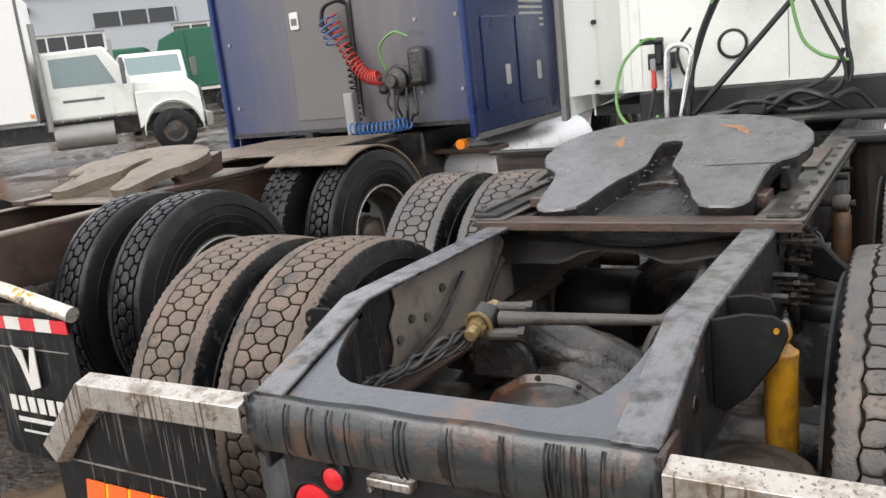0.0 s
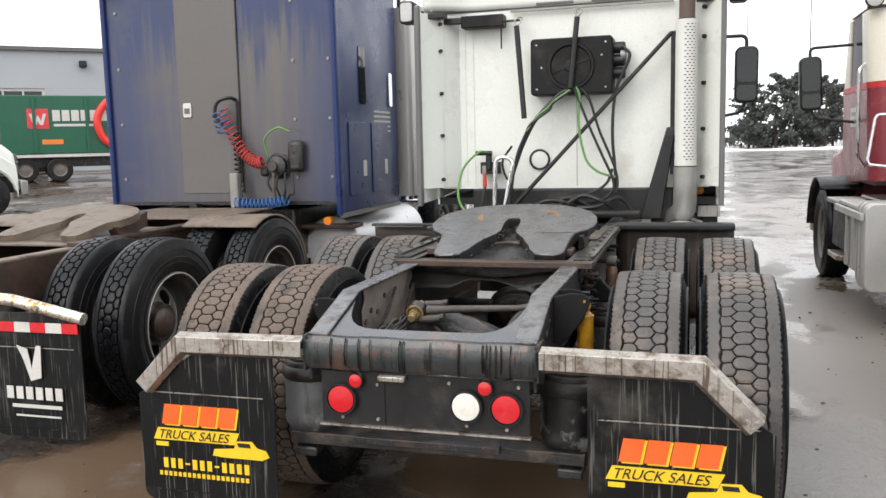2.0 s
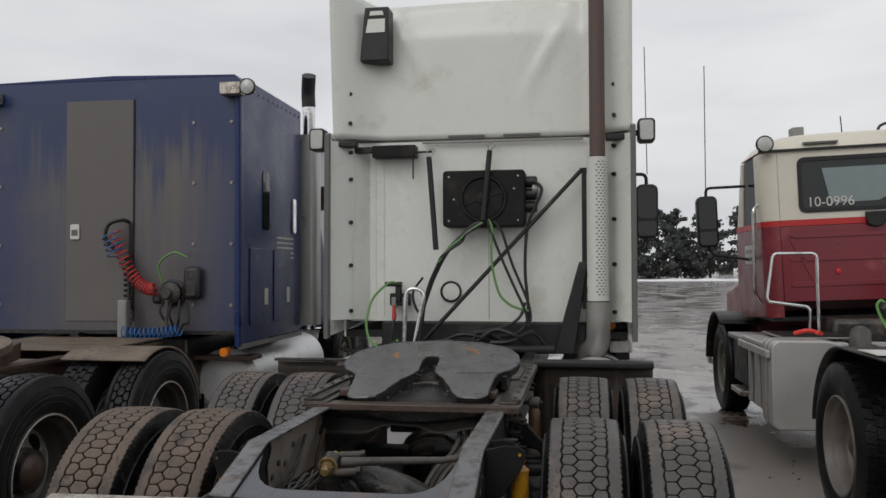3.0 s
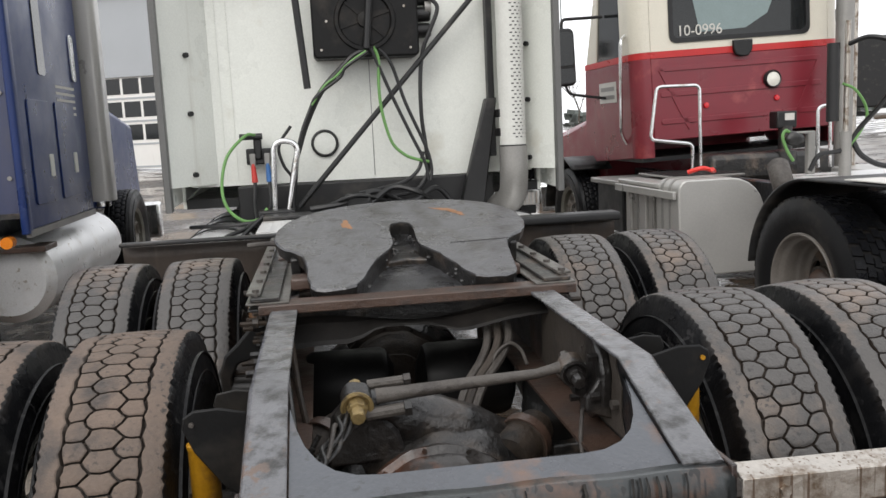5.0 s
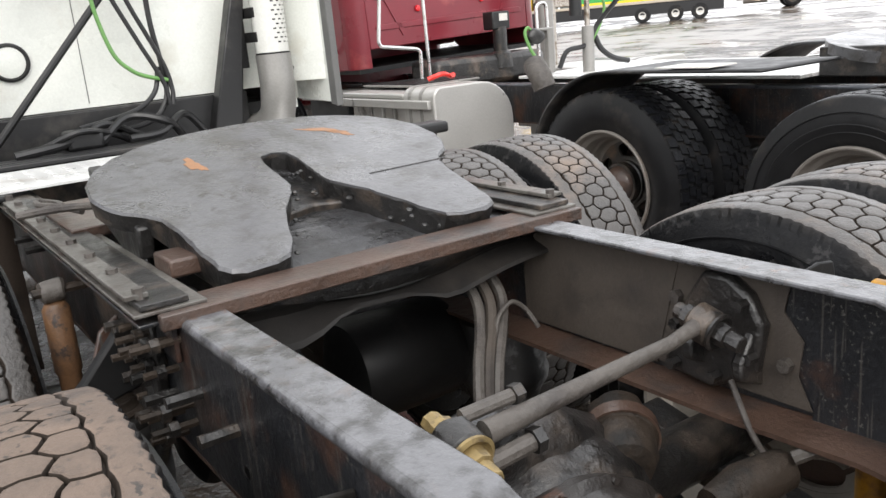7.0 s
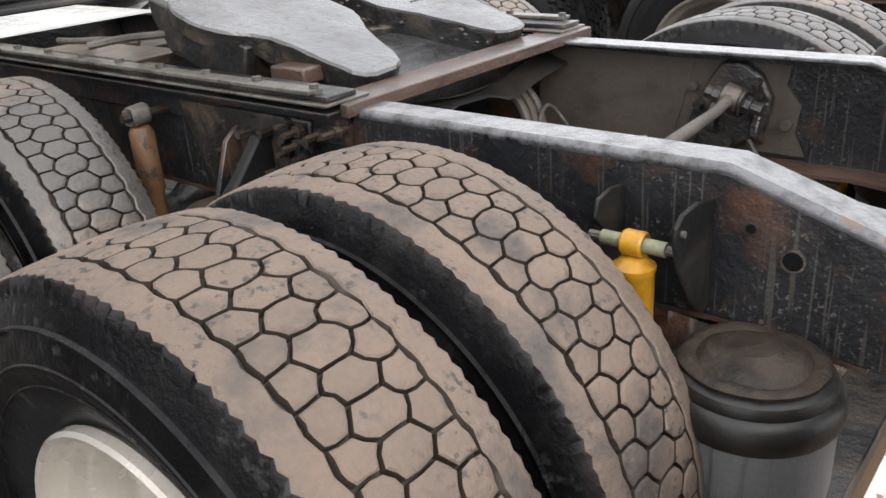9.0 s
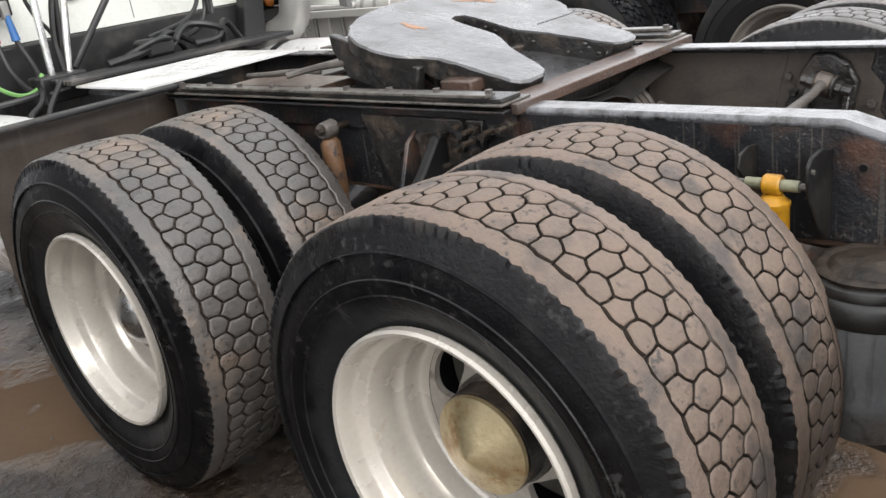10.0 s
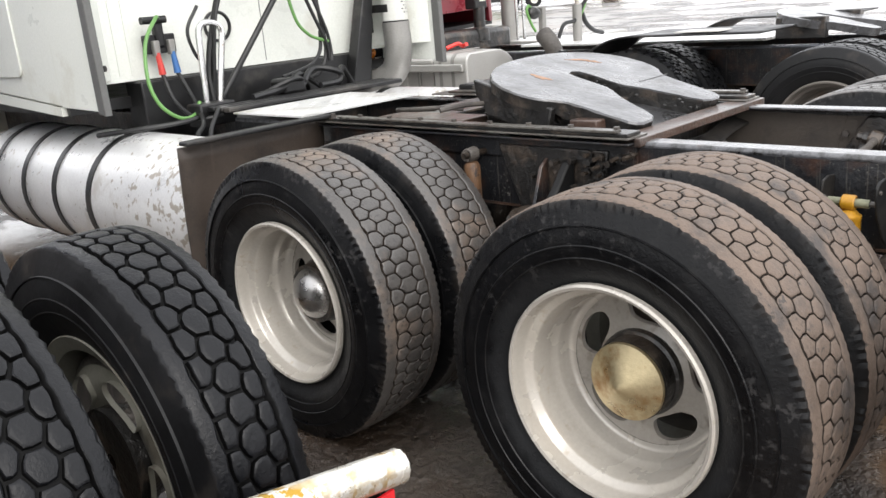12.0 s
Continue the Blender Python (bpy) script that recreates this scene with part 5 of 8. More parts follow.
# yellow rear shock absorbers with their black brackets, brown ones by the front axle
for sg in (-1, 1):
    up = 0.05 if sg > 0 else 0.0
    br = part("shock_bracket", PR([(sg * 0.462, 0.755 + up), (sg * 0.462, 0.945 + up), (sg * 0.53, 0.962 + up), (sg * 0.585, 0.960 + up), (sg * 0.608, 0.945 + up), (sg * 0.612, 0.92 + up), (sg * 0.59, 0.865 + up), (sg * 0.53, 0.78 + up), (sg * 0.485, 0.745 + up)], "y", 0.375, 0.383), bracket_black, white, "black plate bracket", bevel=0.004)
    part("bracket_wing", PR([(sg * 0.462, 0.86 + up), (sg * 0.462, 0.945 + up), (sg * 0.51, 0.952 + up), (sg * 0.555, 0.945 + up), (sg * 0.565, 0.915 + up), (sg * 0.52, 0.865 + up)], "y", 0.535, 0.543), bracket_black, br, bevel=0.003)
    part("bracket_bolt", T([(sg * 0.590, 0.369, 0.930 + up), (sg * 0.590, 0.386, 0.930 + up)], 0.006, 8), shock_yellow if sg > 0 else dirty_cast, br)
    sh = part("shock_absorber", L([(0.40, 0.01), (0.40, 0.022), (0.43, 0.024), (0.46, 0.0325), (0.846, 0.034), (0.850, 0.036), (0.858, 0.036), (0.862, 0.029), (0.871, 0.022), (0.876, 0.01)], 24, "z", pose(sg * 0.583, 0.455, up)), shock_yellow, white, "yellow shock absorber with worn paint")
    part("shock_eye", L([(-0.017, 0.012), (-0.019, 0.019), (-0.015, 0.022), (0.015, 0.022), (0.019, 0.019), (0.017, 0.012)], 24, "y", pose(sg * 0.583, 0.455, 0.895 + up)), shock_yellow, sh)
    part("shock_pin", T([(sg * 0.583, 0.400, 0.895 + up), (sg * 0.583, 0.512, 0.895 + up)], 0.0125, 12), pin_grey, sh)
    part("pin_bolt", T([(sg * 0.583, 0.384, 0.895 + up), (sg * 0.583, 0.535, 0.895 + up)], 0.008, 8), dirty_cast, sh)
    sh = part("shock_absorber", L([(0.48, 0.01), (0.48, 0.026), (0.72, 0.028), (0.73, 0.033), (0.89, 0.033), (0.905, 0.024), (0.91, 0.01)], 22, "z", pose(sg * 0.56, 1.88, 0)), shock_brown, white, "rust-brown shock absorber")
    part("shock_eye", roughen(L([(-0.024, 0.012), (-0.028, 0.024), (-0.02, 0.029), (0.02, 0.029), (0.028, 0.024), (0.024, 0.012)], 18, "x", pose(sg * 0.56, 1.88, 0.935)), 0.006, 40.0), dirty_cast, sh)
    part("shock_pin", T([(sg * 0.46, 1.88, 0.935), (sg * 0.605, 1.88, 0.935)], 0.012, 8), mud_grease, sh)
    hanger = part("spring_hanger", PR([(1.30, 0.97), (1.80, 0.97), (1.66, 0.62), (1.58, 0.55), (1.50, 0.55), (1.40, 0.66), (1.33, 0.74)], "x", sg * 0.462, sg * 0.486), grease, white, "black cast spring hanger with long studs", bevel=0.006)
    part("hanger_arm", PR([(sg * 0.486, 0.93), (sg * 0.52, 0.93), (sg * 0.60, 0.84), (sg * 0.645, 0.80), (sg * 0.665, 0.74), (sg * 0.66, 0.66), (sg * 0.635, 0.62), (sg * 0.615, 0.64), (sg * 0.625, 0.72), (sg * 0.60, 0.77), (sg * 0.486, 0.80)], "y", 1.44, 1.475), bracket_black, hanger, bevel=0.008)
    part("hanger_rib", PR([(sg * 0.486, 0.70), (sg * 0.486, 0.93), (sg * 0.53, 0.90), (sg * 0.583, 0.76), (sg * 0.56, 0.70)], "y", 1.56, 1.575), frame_black, hanger, bevel=0.003)
    stud = random.Random(5)
    for row, z in enumerate((0.955, 0.925, 0.885, 0.84, 0.80, 0.765)):
        for y in (1.19, 1.25, 1.31, 1.37):
            if stud.random() < 0.25:
                continue
            long = stud.uniform(0.045, 0.095)
            yy, zz = y + stud.uniform(-0.012, 0.012), z + stud.uniform(-0.008, 0.008)
            bolt = part("stud", T([(sg * 0.455, yy, zz), (sg * (0.47 + long), yy, zz)], 0.008, 6), mud_grease, hanger)
            part("nut", T([(sg * (0.455 + long * 0.55), yy, zz), (sg * (0.472 + long * 0.55), yy, zz)], 0.0155, 6), grease, bolt)

# fifth wheel mount: flat bars along both rails and a rusty plate across
mount = part("slide_plate", B(-0.47, 0.47, 1.19, 1.275, 1.008, 1.020), rusty, white, "rusty mounting plate", bevel=0.002)
part("slide_plate", B(-0.47, 0.47, 2.34, 2.62, 1.008, 1.020), grease, mount, bevel=0.002)
for sg in (-1, 1):
    for k, (xa, xb, za, zb, ya, yb, m) in enumerate(((0.40, 0.535, 1.0075, 1.0075, 1.19, 3.0, bar_grime), (0.43, 0.52, 1.022, 1.034, 1.20, 2.9, grease), (0.49, 0.535, 1.036, 1.046, 1.24, 2.7, bar_grime))):
        lo, hi = sorted((sg * xa, sg * xb))
        if k == 0:
            part("slide_bar", B(lo, hi, ya, yb, 1.0205, 1.0275), m, mount, bevel=0.002)
        else:
            part("slide_bar", B(lo, hi, ya, yb, za + 0.0065, zb + 0.0065), m, mount, bevel=0.002)
    part("side_angle", PR([(sg * 0.464, 0.92), (sg * 0.474, 0.92), (sg * 0.474, 1.0), (sg * 0.53, 1.0), (sg * 0.53, 1.0075), (sg * 0.464, 1.0075)], "y", 1.19, 2.9), frame_black, mount, bevel=0.002)
    for k in range(9):
        y = 1.25 + k * 0.19
        part("bolt", T([(sg * 0.505, y, 1.03), (sg * 0.505, y, 1.062)], 0.012, 6), dirty_cast, mount)
    part("stop_block", B(*sorted((sg * 0.33, sg * 0.40)), 1.40, 1.52, 1.021, 1.06), rusty, mount, bevel=0.006)
    part("front_bar", B(*sorted((sg * 0.30, sg * 0.47)), 2.0, 2.5, 1.021, 1.05), rusty, mount, bevel=0.004)
part("rear_lip", B(-0.495, 0.53, 1.165, 1.1895, 0.992, 1.022), rusty, mount, bevel=0.003)

# fifth wheel top plate, tilted to the rear
FW = pose(0.015, 1.78, 1.189, math.degrees(math.atan(0.28)), -0.9)
half_fw = [(0.0, 0.245), (0.10, 0.24), (0.20, 0.225), (0.29, 0.195), (0.37, 0.15), (0.43, 0.09), (0.465, 0.02), (0.475, -0.06), (0.462, -0.12), (0.435, -0.165), (0.395, -0.20), (0.37, -0.235), (0.36, -0.30), (0.353, -0.42), (0.345, -0.49), (0.33, -0.515), (0.30, -0.527), (0.235, -0.525), (0.20, -0.505), (0.175, -0.47), (0.15, -0.40), (0.11, -0.31), (0.065, -0.24), (0.045, -0.20), (0.045, -0.04), (0.035, -0.005), (0.0, 0.01)]
poly = half_fw + [(-x, y) for x, y in half_fw[::-1] if x > 0]
worn, worn_poly = random.Random(21), []
for (xa, ya), (xb, yb) in zip(poly, poly[1:] + poly[:1]):
    n_cut = max(1, int(math.hypot(xb - xa, yb - ya) / 0.022))
    for k in range(n_cut):
        f = k / n_cut
        amount = 0.0022 if ya < -0.15 else 0.0012
        worn_poly.append((xa + (xb - xa) * f + worn.uniform(-amount, amount), ya + (yb - ya) * f + worn.uniform(-amount, amount)))
poly = worn_poly
bm = bmesh.new()
top = [bm.verts.new((x, y, 0.0)) for x, y in poly]
rim = [bm.verts.new((x * 1.010 + worn.uniform(-0.001, 0.001), y * 1.010, -0.007 + worn.uniform(-0.002, 0.002))) for x, y in poly]
low = [bm.verts.new((x * 0.995, y * 0.99, -0.05 - (0.02 if y < -0.2 else 0.0))) for x, y in poly]
bm.faces.new(top)
bm.faces.new(low[::-1])
for a, b in ((top, rim), (rim, low)):
    for i in range(len(poly)):
        j = (i + 1) % len(poly)
        bm.faces.new((a[i], a[j], b[j], b[i])).material_index = 1 if b is low else 0
bmesh.ops.triangulate(bm, faces=[f for f in bm.faces if len(f.verts) > 4])
bmesh.ops.transform(bm, matrix=FW, verts=bm.verts)
fifth = part("fifth_wheel_plate", bm, [steel_grey, grease], white, "grey cast steel coupling plate, worn and greasy", smooth=25)


def fw_part(name, bm, m, label="", bevel=0.0):
    bmesh.ops.transform(bm, matrix=FW, verts=bm.verts)
    return part(name, bm, m, fifth, label, bevel)


for sg in (-1, 1):
    fw_part("side_skirt", PR([(-0.20, -0.03), (-0.20, -0.11), (-0.10, -0.15), (0.10, -0.15), (0.18, -0.08), (0.20, -0.03)], "x", sg * 0.385, sg * 0.42), grease, bevel=0.006)
    fw_part("pivot_bracket", PR([(-0.16, -0.17), (-0.05, -0.07), (0.05, -0.07), (0.16, -0.17)], "x", sg * 0.33, sg * 0.38), grease, bevel=0.006)
    fw_part("tip_ramp", PR([(-0.50, -0.03), (-0.50, -0.07), (-0.25, -0.13), (-0.15, -0.10), (-0.15, -0.03)], "x", sg * 0.19, sg * 0.34), grease, bevel=0.008)
    fw_part("lock_jaw", PR([(-0.06 * sg, -0.22), (0.0, 0.03), (0.06 * sg, 0.03), (0.10 * sg, -0.16), (0.13 * sg, -0.26)], "z", -0.10, -0.05), grease, bevel=0.006)
for cx, cy, rx, ry, turn in ((-0.205, 0.02, 0.017, 0.045, 10), (0.20, 0.10, 0.012, 0.062, 58), (0.235, 0.06, 0.010, 0.04, 42)):
    ring = []
    for k in range(18):
        a = 2 * math.pi * k / 18
        r = 1 + 0.28 * math.sin(3 * a + cx * 9) + 0.16 * math.cos(7 * a)
        u, v = rx * r * math.cos(a), ry * r * math.sin(a)
        c, s_ = math.cos(radians(turn)), math.sin(radians(turn))
        ring.append((cx + u * c - v * s_, cy + u * s_ + v * c))
    fw_part("rust_mark", PR(ring, "z", 0.0003, 0.0010), copper)
# clots of old grease in the throat and at the tips
clot = random.Random(8)
bm = bmesh.new()
for k in range(26):
    y = clot.uniform(-0.50, 0.0)
    edge = 0.045 + max(0.0, -0.2 - y) * 0.45
    x = clot.choice((-1, 1)) * (edge - clot.uniform(0.0, 0.018))
    q = bmesh.ops.create_icosphere(bm, subdivisions=2, radius=clot.uniform(0.004, 0.009))["verts"]
    for v in q:
        v.co *= clot.uniform(0.9, 1.1)
        v.co.z *= 0.6
    bmesh.ops.translate(bm, vec=(x, y, clot.uniform(-0.055, -0.012)), verts=q)
tagged(fw_part("grease_clot", bm, grease), kind="stuff")
fw_part("cross_web", B(-0.37, 0.37, -0.03, 0.03, -0.15, -0.052), grease, bevel=0.01)
fw_part("throat_floor", roughen(PR([(-0.10, -0.30), (-0.16, -0.20), (-0.15, -0.05), (0.15, -0.05), (0.16, -0.20), (0.10, -0.30)], "z", -0.165, -0.14), 0.008, 30.0), mud_grease, bevel=0.01)
fw_part("crack_line", B(0.16, 0.40, -0.232, -0.228, 0.0006, 0.0018), grease)
fw_part("release_rod", tube(bmesh.new(), bent([(-0.30, 0.10, -0.11), (-0.52, 0.16, -0.11), (-0.60, 0.20, -0.13)], 0.04), 0.011, 8), dirty_cast)
handle = spline([(-0.43, 2.02, 1.09), (-0.47, 2.10, 1.10), (-0.50, 2.22, 1.095), (-0.48, 2.36, 1.085), (-0.44, 2.30, 1.08), (-0.45, 2.16, 1.09)], 6)
part("release_handle", T(handle, 0.009, 8), dirty_cast, fifth)

# walk plate, fenders and the black panel ahead of the front duals
deck = part("deck_plate", B(-0.62, 0.16, 2.86, 3.42, 1.055, 1.063), deck_alu, white, "bright checker deck plate")
bm = bmesh.new()
for i in range(11):
    for j in range(8):
        x, y = -0.57 + i * 0.068, 2.92 + j * 0.065
        box(bm, -0.016, 0.016, -0.003, 0.003, 0, 0.0015, pose(x, y, 1.0632, 0, 0, 45 if (i + j) % 2 else -45))
tagged(part("tread_ribs", bm, deck_alu, deck), kind="stuff")
for k in range(3):
    part("deck_bar", B(-0.62, 0.62, 3.45 + k * 0.075, 3.51 + k * 0.075, 1.06, 1.085), black_plastic, white, bevel=0.006)
for sg in (-1, 1):
    deep = 0.020 if sg > 0 else 0.0
    bar = part("fender_bar", PR(rounded(2.78 - deep, 2.845 + 2 * deep, 1.040 - deep, 1.058 + 0.5 * deep, 0.006 + 0.4 * deep), "x", sg * 0.50, sg * 1.27), black_plastic, white, "black rubber-covered fender bar", bevel=0.008)
    bm = bmesh.new()
    grid(bm, 8, 10, lambda u, v: (sg * (0.50 + 0.77 * u), 2.865 + 0.03 * math.sin(v * 2.2), 1.03 - 0.62 * v))
    pan = part("fender_flap", bm, flap_brown, white, "mud-brown rubber splash flap")
    mod = pan.modifiers.new("thick", "SOLIDIFY")
    mod.thickness = 0.01

# ---- sleeper cab of the white tractor ----
CX, CY, CW = 0.02, 4.06, 1.19
cab = part("cab_back", PR(rounded(CX - 1.13, CX + 1.13, 1.24, 2.72, 0.04), "y", CY, CY + 0.06), cab_white, white, "white sleeper back wall")
for sg in (-1, 1):
    # body sides
    x0, x1 = sorted((CX + sg * (CW - 0.03), CX + sg * CW))
    side = part("cab_side", PR([(CY + 0.06, 1.15), (CY + 0.06, 2.72), (6.9, 2.72), (7.4, 1.9), (7.4, 1.25), (5.0, 1.215)], "x", x0, x1), cab_white, white, bevel=0.01)
    part("skirt", PR([(CY + 0.10, 1.10), (CY + 0.10, 1.148), (5.0, 1.21), (7.3, 1.24), (7.3, 1.18), (5.0, 1.15)], "x", x0 + 0.003, x1 + 0.003), cab_white, side)
    part("side_locker", PR(rounded(4.55, 5.35, 1.30, 1.75, 0.05), "x", CX + sg * CW, CX + sg * (CW + 0.012)), cab_white, side, bevel=0.006)
    # side extender panel with grey rubber edge
    xe = CX + sg * CW
    ext = part("side_extender", PR([(3.70, 1.14), (3.70, 2.76), (CY + 0.05, 2.76), (CY + 0.05, 1.15)], "x", *sorted((xe - sg * 0.012, xe + sg * 0.008))), cab_white, white, bevel=0.004)
    part("extender_edge", PR([(3.63, 1.12), (3.66, 2.74), (3.71, 2.76), (3.70, 1.13)], "x", *sorted((xe - sg * 0.022, xe + sg * 0.018))), extender_grey, ext, "dark grey rubber edge strip", bevel=0.006)
    inner = part("inner_panel", PR([(xe - sg * 0.012, 3.74), (xe - sg * 0.25, CY - 0.004), (xe - sg * 0.25, CY + 0.01), (xe - sg * 0.012, CY + 0.01)], "z", 1.26, 2.70), cab_white, ext)
    for z in (1.33, 1.70, 2.05, 2.40, 2.62):
        p = Vector((xe - sg * 0.13, 3.895, z))
        part("bolt", T([p, p + Vector((-sg * 0.016, -0.018, 0))], 0.016, 10), black_plastic, inner)
    part("clamp", B(*sorted((xe - sg * 0.02, xe - sg * 0.20)), 3.80, 3.90, 2.655, 2.70), black_plastic, ext, bevel=0.008)
    # work lamp on the extender top
    lx = xe + sg * 0.10
    lamp = part("work_lamp", PR(rounded(lx - 0.065, lx + 0.065, 2.62, 2.80, 0.03), "y", 3.72, 3.84), black_plastic, white, "rectangular work lamp", bevel=0.008)
    part("lens", PR(rounded(lx - 0.05, lx + 0.05, 2.635, 2.785, 0.022), "y", 3.712, 3.7195), lens_clear, lamp, bevel=0.004)
    part("lamp_arm", B(*sorted((xe - sg * 0.02, lx - sg * 0.06)), 3.78, 3.82, 2.68, 2.72), black_plastic, lamp)
    # door mirror
    mx = CX + sg * 1.52
    mir = part("mirror", PR(rounded(mx - 0.12, mx + 0.12, 2.00, 2.60, 0.07), "y", 6.75, 6.90), black_plastic, white, "black door mirror on a bent arm", bevel=0.02)
    part("mirror_glass", PR(rounded(mx - 0.10, mx + 0.10, 2.22, 2.57, 0.05), "y", 6.742, 6.749), dark_glass, mir)
    part("mirror_glass", PR(rounded(mx - 0.10, mx + 0.10, 2.03, 2.19, 0.04), "y", 6.742, 6.749), dark_glass, mir)
    part("mirror_arm", T(bent([(CX + sg * CW, 6.85, 2.72), (mx, 6.85, 2.72), (mx, 6.85, 2.58)], 0.1), 0.02), black_plastic, mir)
    part("mirror_arm", T(bent([(mx, 6.85, 2.02), (mx - sg * 0.05, 6.85, 1.90), (CX + sg * CW, 6.85, 1.85)], 0.08), 0.018), black_plastic, mir)
    part("antenna", T([(CX + sg * 1.53, 6.85, 2.72), (CX + sg * 1.51, 6.85, 4.15)], 0.005, 6), black_plastic, mir)
part("cab_floor", B(CX - CW + 0.03, CX + CW - 0.03, CY + 0.06, 7.3, 1.10, 1.16), black_plastic, white)
part("cab_front", PR([(6.9, 2.72), (7.4, 1.9), (7.4, 1.12), (7.36, 1.12), (7.36, 1.9), (6.86, 2.72)], "x", CX - CW + 0.03, CX + CW - 0.03), cab_white, white)
part("windscreen", B(CX - 1.0, CX + 1.0, -0.006, 0.006, 0.1, 0.85, m=pose(0, 7.41, 1.9, 31)), dark_glass, white)
hood = part("hood", PR([(7.4, 0.75), (7.4, 1.85), (8.6, 1.6), (8.9, 1.2), (8.9, 0.55), (8.4, 0.55)], "x", CX - 0.95, CX + 0.95), cab_white, white, bevel=0.08)
# under-cab dark structure
part("cab_mount", B(-0.80, 0.85, 3.98, 4.16, 0.99, 1.235), black_plastic, white, bevel=0.01)
part("engine_block", B(-0.40, 0.40, 4.3, 7.2, 0.45, 1.09), grease, white, bevel=0.05)
part("transmission", T([(0.0, 2.5, 0.55), (0.0, 4.6, 0.72)], 0.055, 14), grease, white)
for sg in (-1, 1):
    front_wheel(white, CX + sg * 1.05, 8.0)

# roof fairing: a back sheet whose sides sweep to the rear, arched top
bm = bmesh.new()


def fairing_back(u, v):
    x = (2 * u - 1) * (CW + 0.005)
    wing = smoothstep(0.80, CW, abs(x))
    z_top = 3.83 + 0.05 * math.cos(x * 1.1) + 0.10 * wing
    z = 2.735 + (z_top - 2.735) * v
    ridge = 0.055 * math.exp(-((abs(x) - (0.36 + 0.36 * smoothstep(0.2, 1.0, v))) / 0.05) ** 2) * smoothstep(0.15, 0.5, v) * (1 - smoothstep(0.8, 1.0, v) * 0.3)
    return (CX + x, CY - 0.29 * wing * (0.65 + 0.35 * v) - ridge * 0.35 + 0.10 * smoothstep(0.72, 1.0, v) * (1 - wing) - 0.02 * v, z)


grid(bm, 60, 24, fairing_back)
fairing = part("roof_fairing", bm, cab_white, white, "white concave roof fairing with swept sides", smooth=60)
mod = fairing.modifiers.new("thick", "SOLIDIFY")
mod.thickness = 0.014
bm = bmesh.new()
grid(bm, 20, 16, lambda u, v: (CX + (2 * u - 1) * (CW - 0.01 - 0.15 * v * v), CY + 0.14 + 3.0 * v, 2.735 + (1.10 + 0.04 * math.cos((2 * u - 1) * 1.3)) * math.sqrt(max(0.0, 1 - v ** 2.2)) * (1 - 0.12 * abs(2 * u - 1) ** 6)))
part("roof", bm, cab_white, fairing, smooth=60)
for sg in (-1, 1):
    bm = bmesh.new()
    grid(bm, 4, 14, lambda u, v: (CX + sg * (CW - 0.01 - 0.15 * v * v - 0.01 * u), CY + 0.02 + 3.1 * v, 2.73 + u * 0.98 * math.sqrt(max(0.0, 1 - v ** 2.2))))
    part("roof_side", bm, cab_white, fairing, smooth=60)
    for z in (2.86, 3.10, 3.36, 3.58, 3.78):
        p = Vector((CX + sg * 1.06, CY - 0.155, z))
        part("bolt", T([p, p + Vector((-sg * 0.006, -0.03, 0))], 0.017, 10), black_plastic, fairing)
part("seam_bar", B(CX - 0.48, CX + 0.82, CY - 0.055, CY - 0.03, 2.695, 2.715), exhaust_grey, cab, "thin rail across the back wall", bevel=0.003)
part("seam", B(CX - 1.12, CX + 1.12, CY - 0.006, CY - 0.001, 2.727, 2.733), extender_grey, cab)
for x0 in (-0.25, 0.20):
    part("clip_strip", B(x0, x0 + 0.30, CY - 0.03, CY - 0.004, 2.742, 2.762), extender_grey, cab, bevel=0.003)
part("panel_seam", B(0.075, 0.079, CY - 0.0025, CY - 0.0005, 1.26, 2.69), extender_grey, cab)
for x in (-0.87, -0.80, 0.86, 1.03):
    part("panel_seam", B(x, x + 0.006, CY - 0.006, CY - 0.0005, 1.27, 2.70), cab_white, cab)
# intake snorkel on the fairing
snork = part("vent_box", PR([(CX - 0.97, 3.36), (CX - 0.93, 3.80), (CX - 0.73, 3.80), (CX - 0.73, 3.36)], "y", CY - 0.20, CY - 0.02), black_plastic, white, "black plastic vent box with open window", bevel=0.01)
part("vent_window", PR([(CX - 0.92, 3.59), (CX - 0.90, 3.70), (CX - 0.76, 3.70), (CX - 0.76, 3.59)], "y", CY - 0.206, CY - 0.201), cab_white, snork)
part("vent_window", PR([(CX - 0.89, 3.73), (CX - 0.88, 3.765), (CX - 0.78, 3.765), (CX - 0.77, 3.73)], "y", CY - 0.206, CY - 0.201), cab_white, snork)
# black condenser box with fan, straps and side motors
ac = part("condenser_box", PR(rounded(-0.27, 0.385, 2.0, 2.45, 0.03), "y", CY - 0.20, CY - 0.002), bracket_black, white, "black condenser box with round fan grille", bevel=0.012)
part("fan_ring", L([(0.0, 0.19), (-0.018, 0.185), (-0.018, 0.165), (0.0, 0.155)], 40, "y", pose(0.055, CY - 0.20, 2.225)), bracket_black, ac)
part("fan_hub", L([(0.0, 0.05), (-0.025, 0.045), (-0.03, 0.0005)], 24, "y", pose(0.055, CY - 0.20, 2.225)), bracket_black, ac)
for k in range(6):
    part("fan_spoke", B(-0.006, 0.006, -0.006, 0.0, 0.04, 0.165, m=pose(0.055, CY - 0.203, 2.225, 0, 60 * k + 12, 0)), bracket_black, ac)
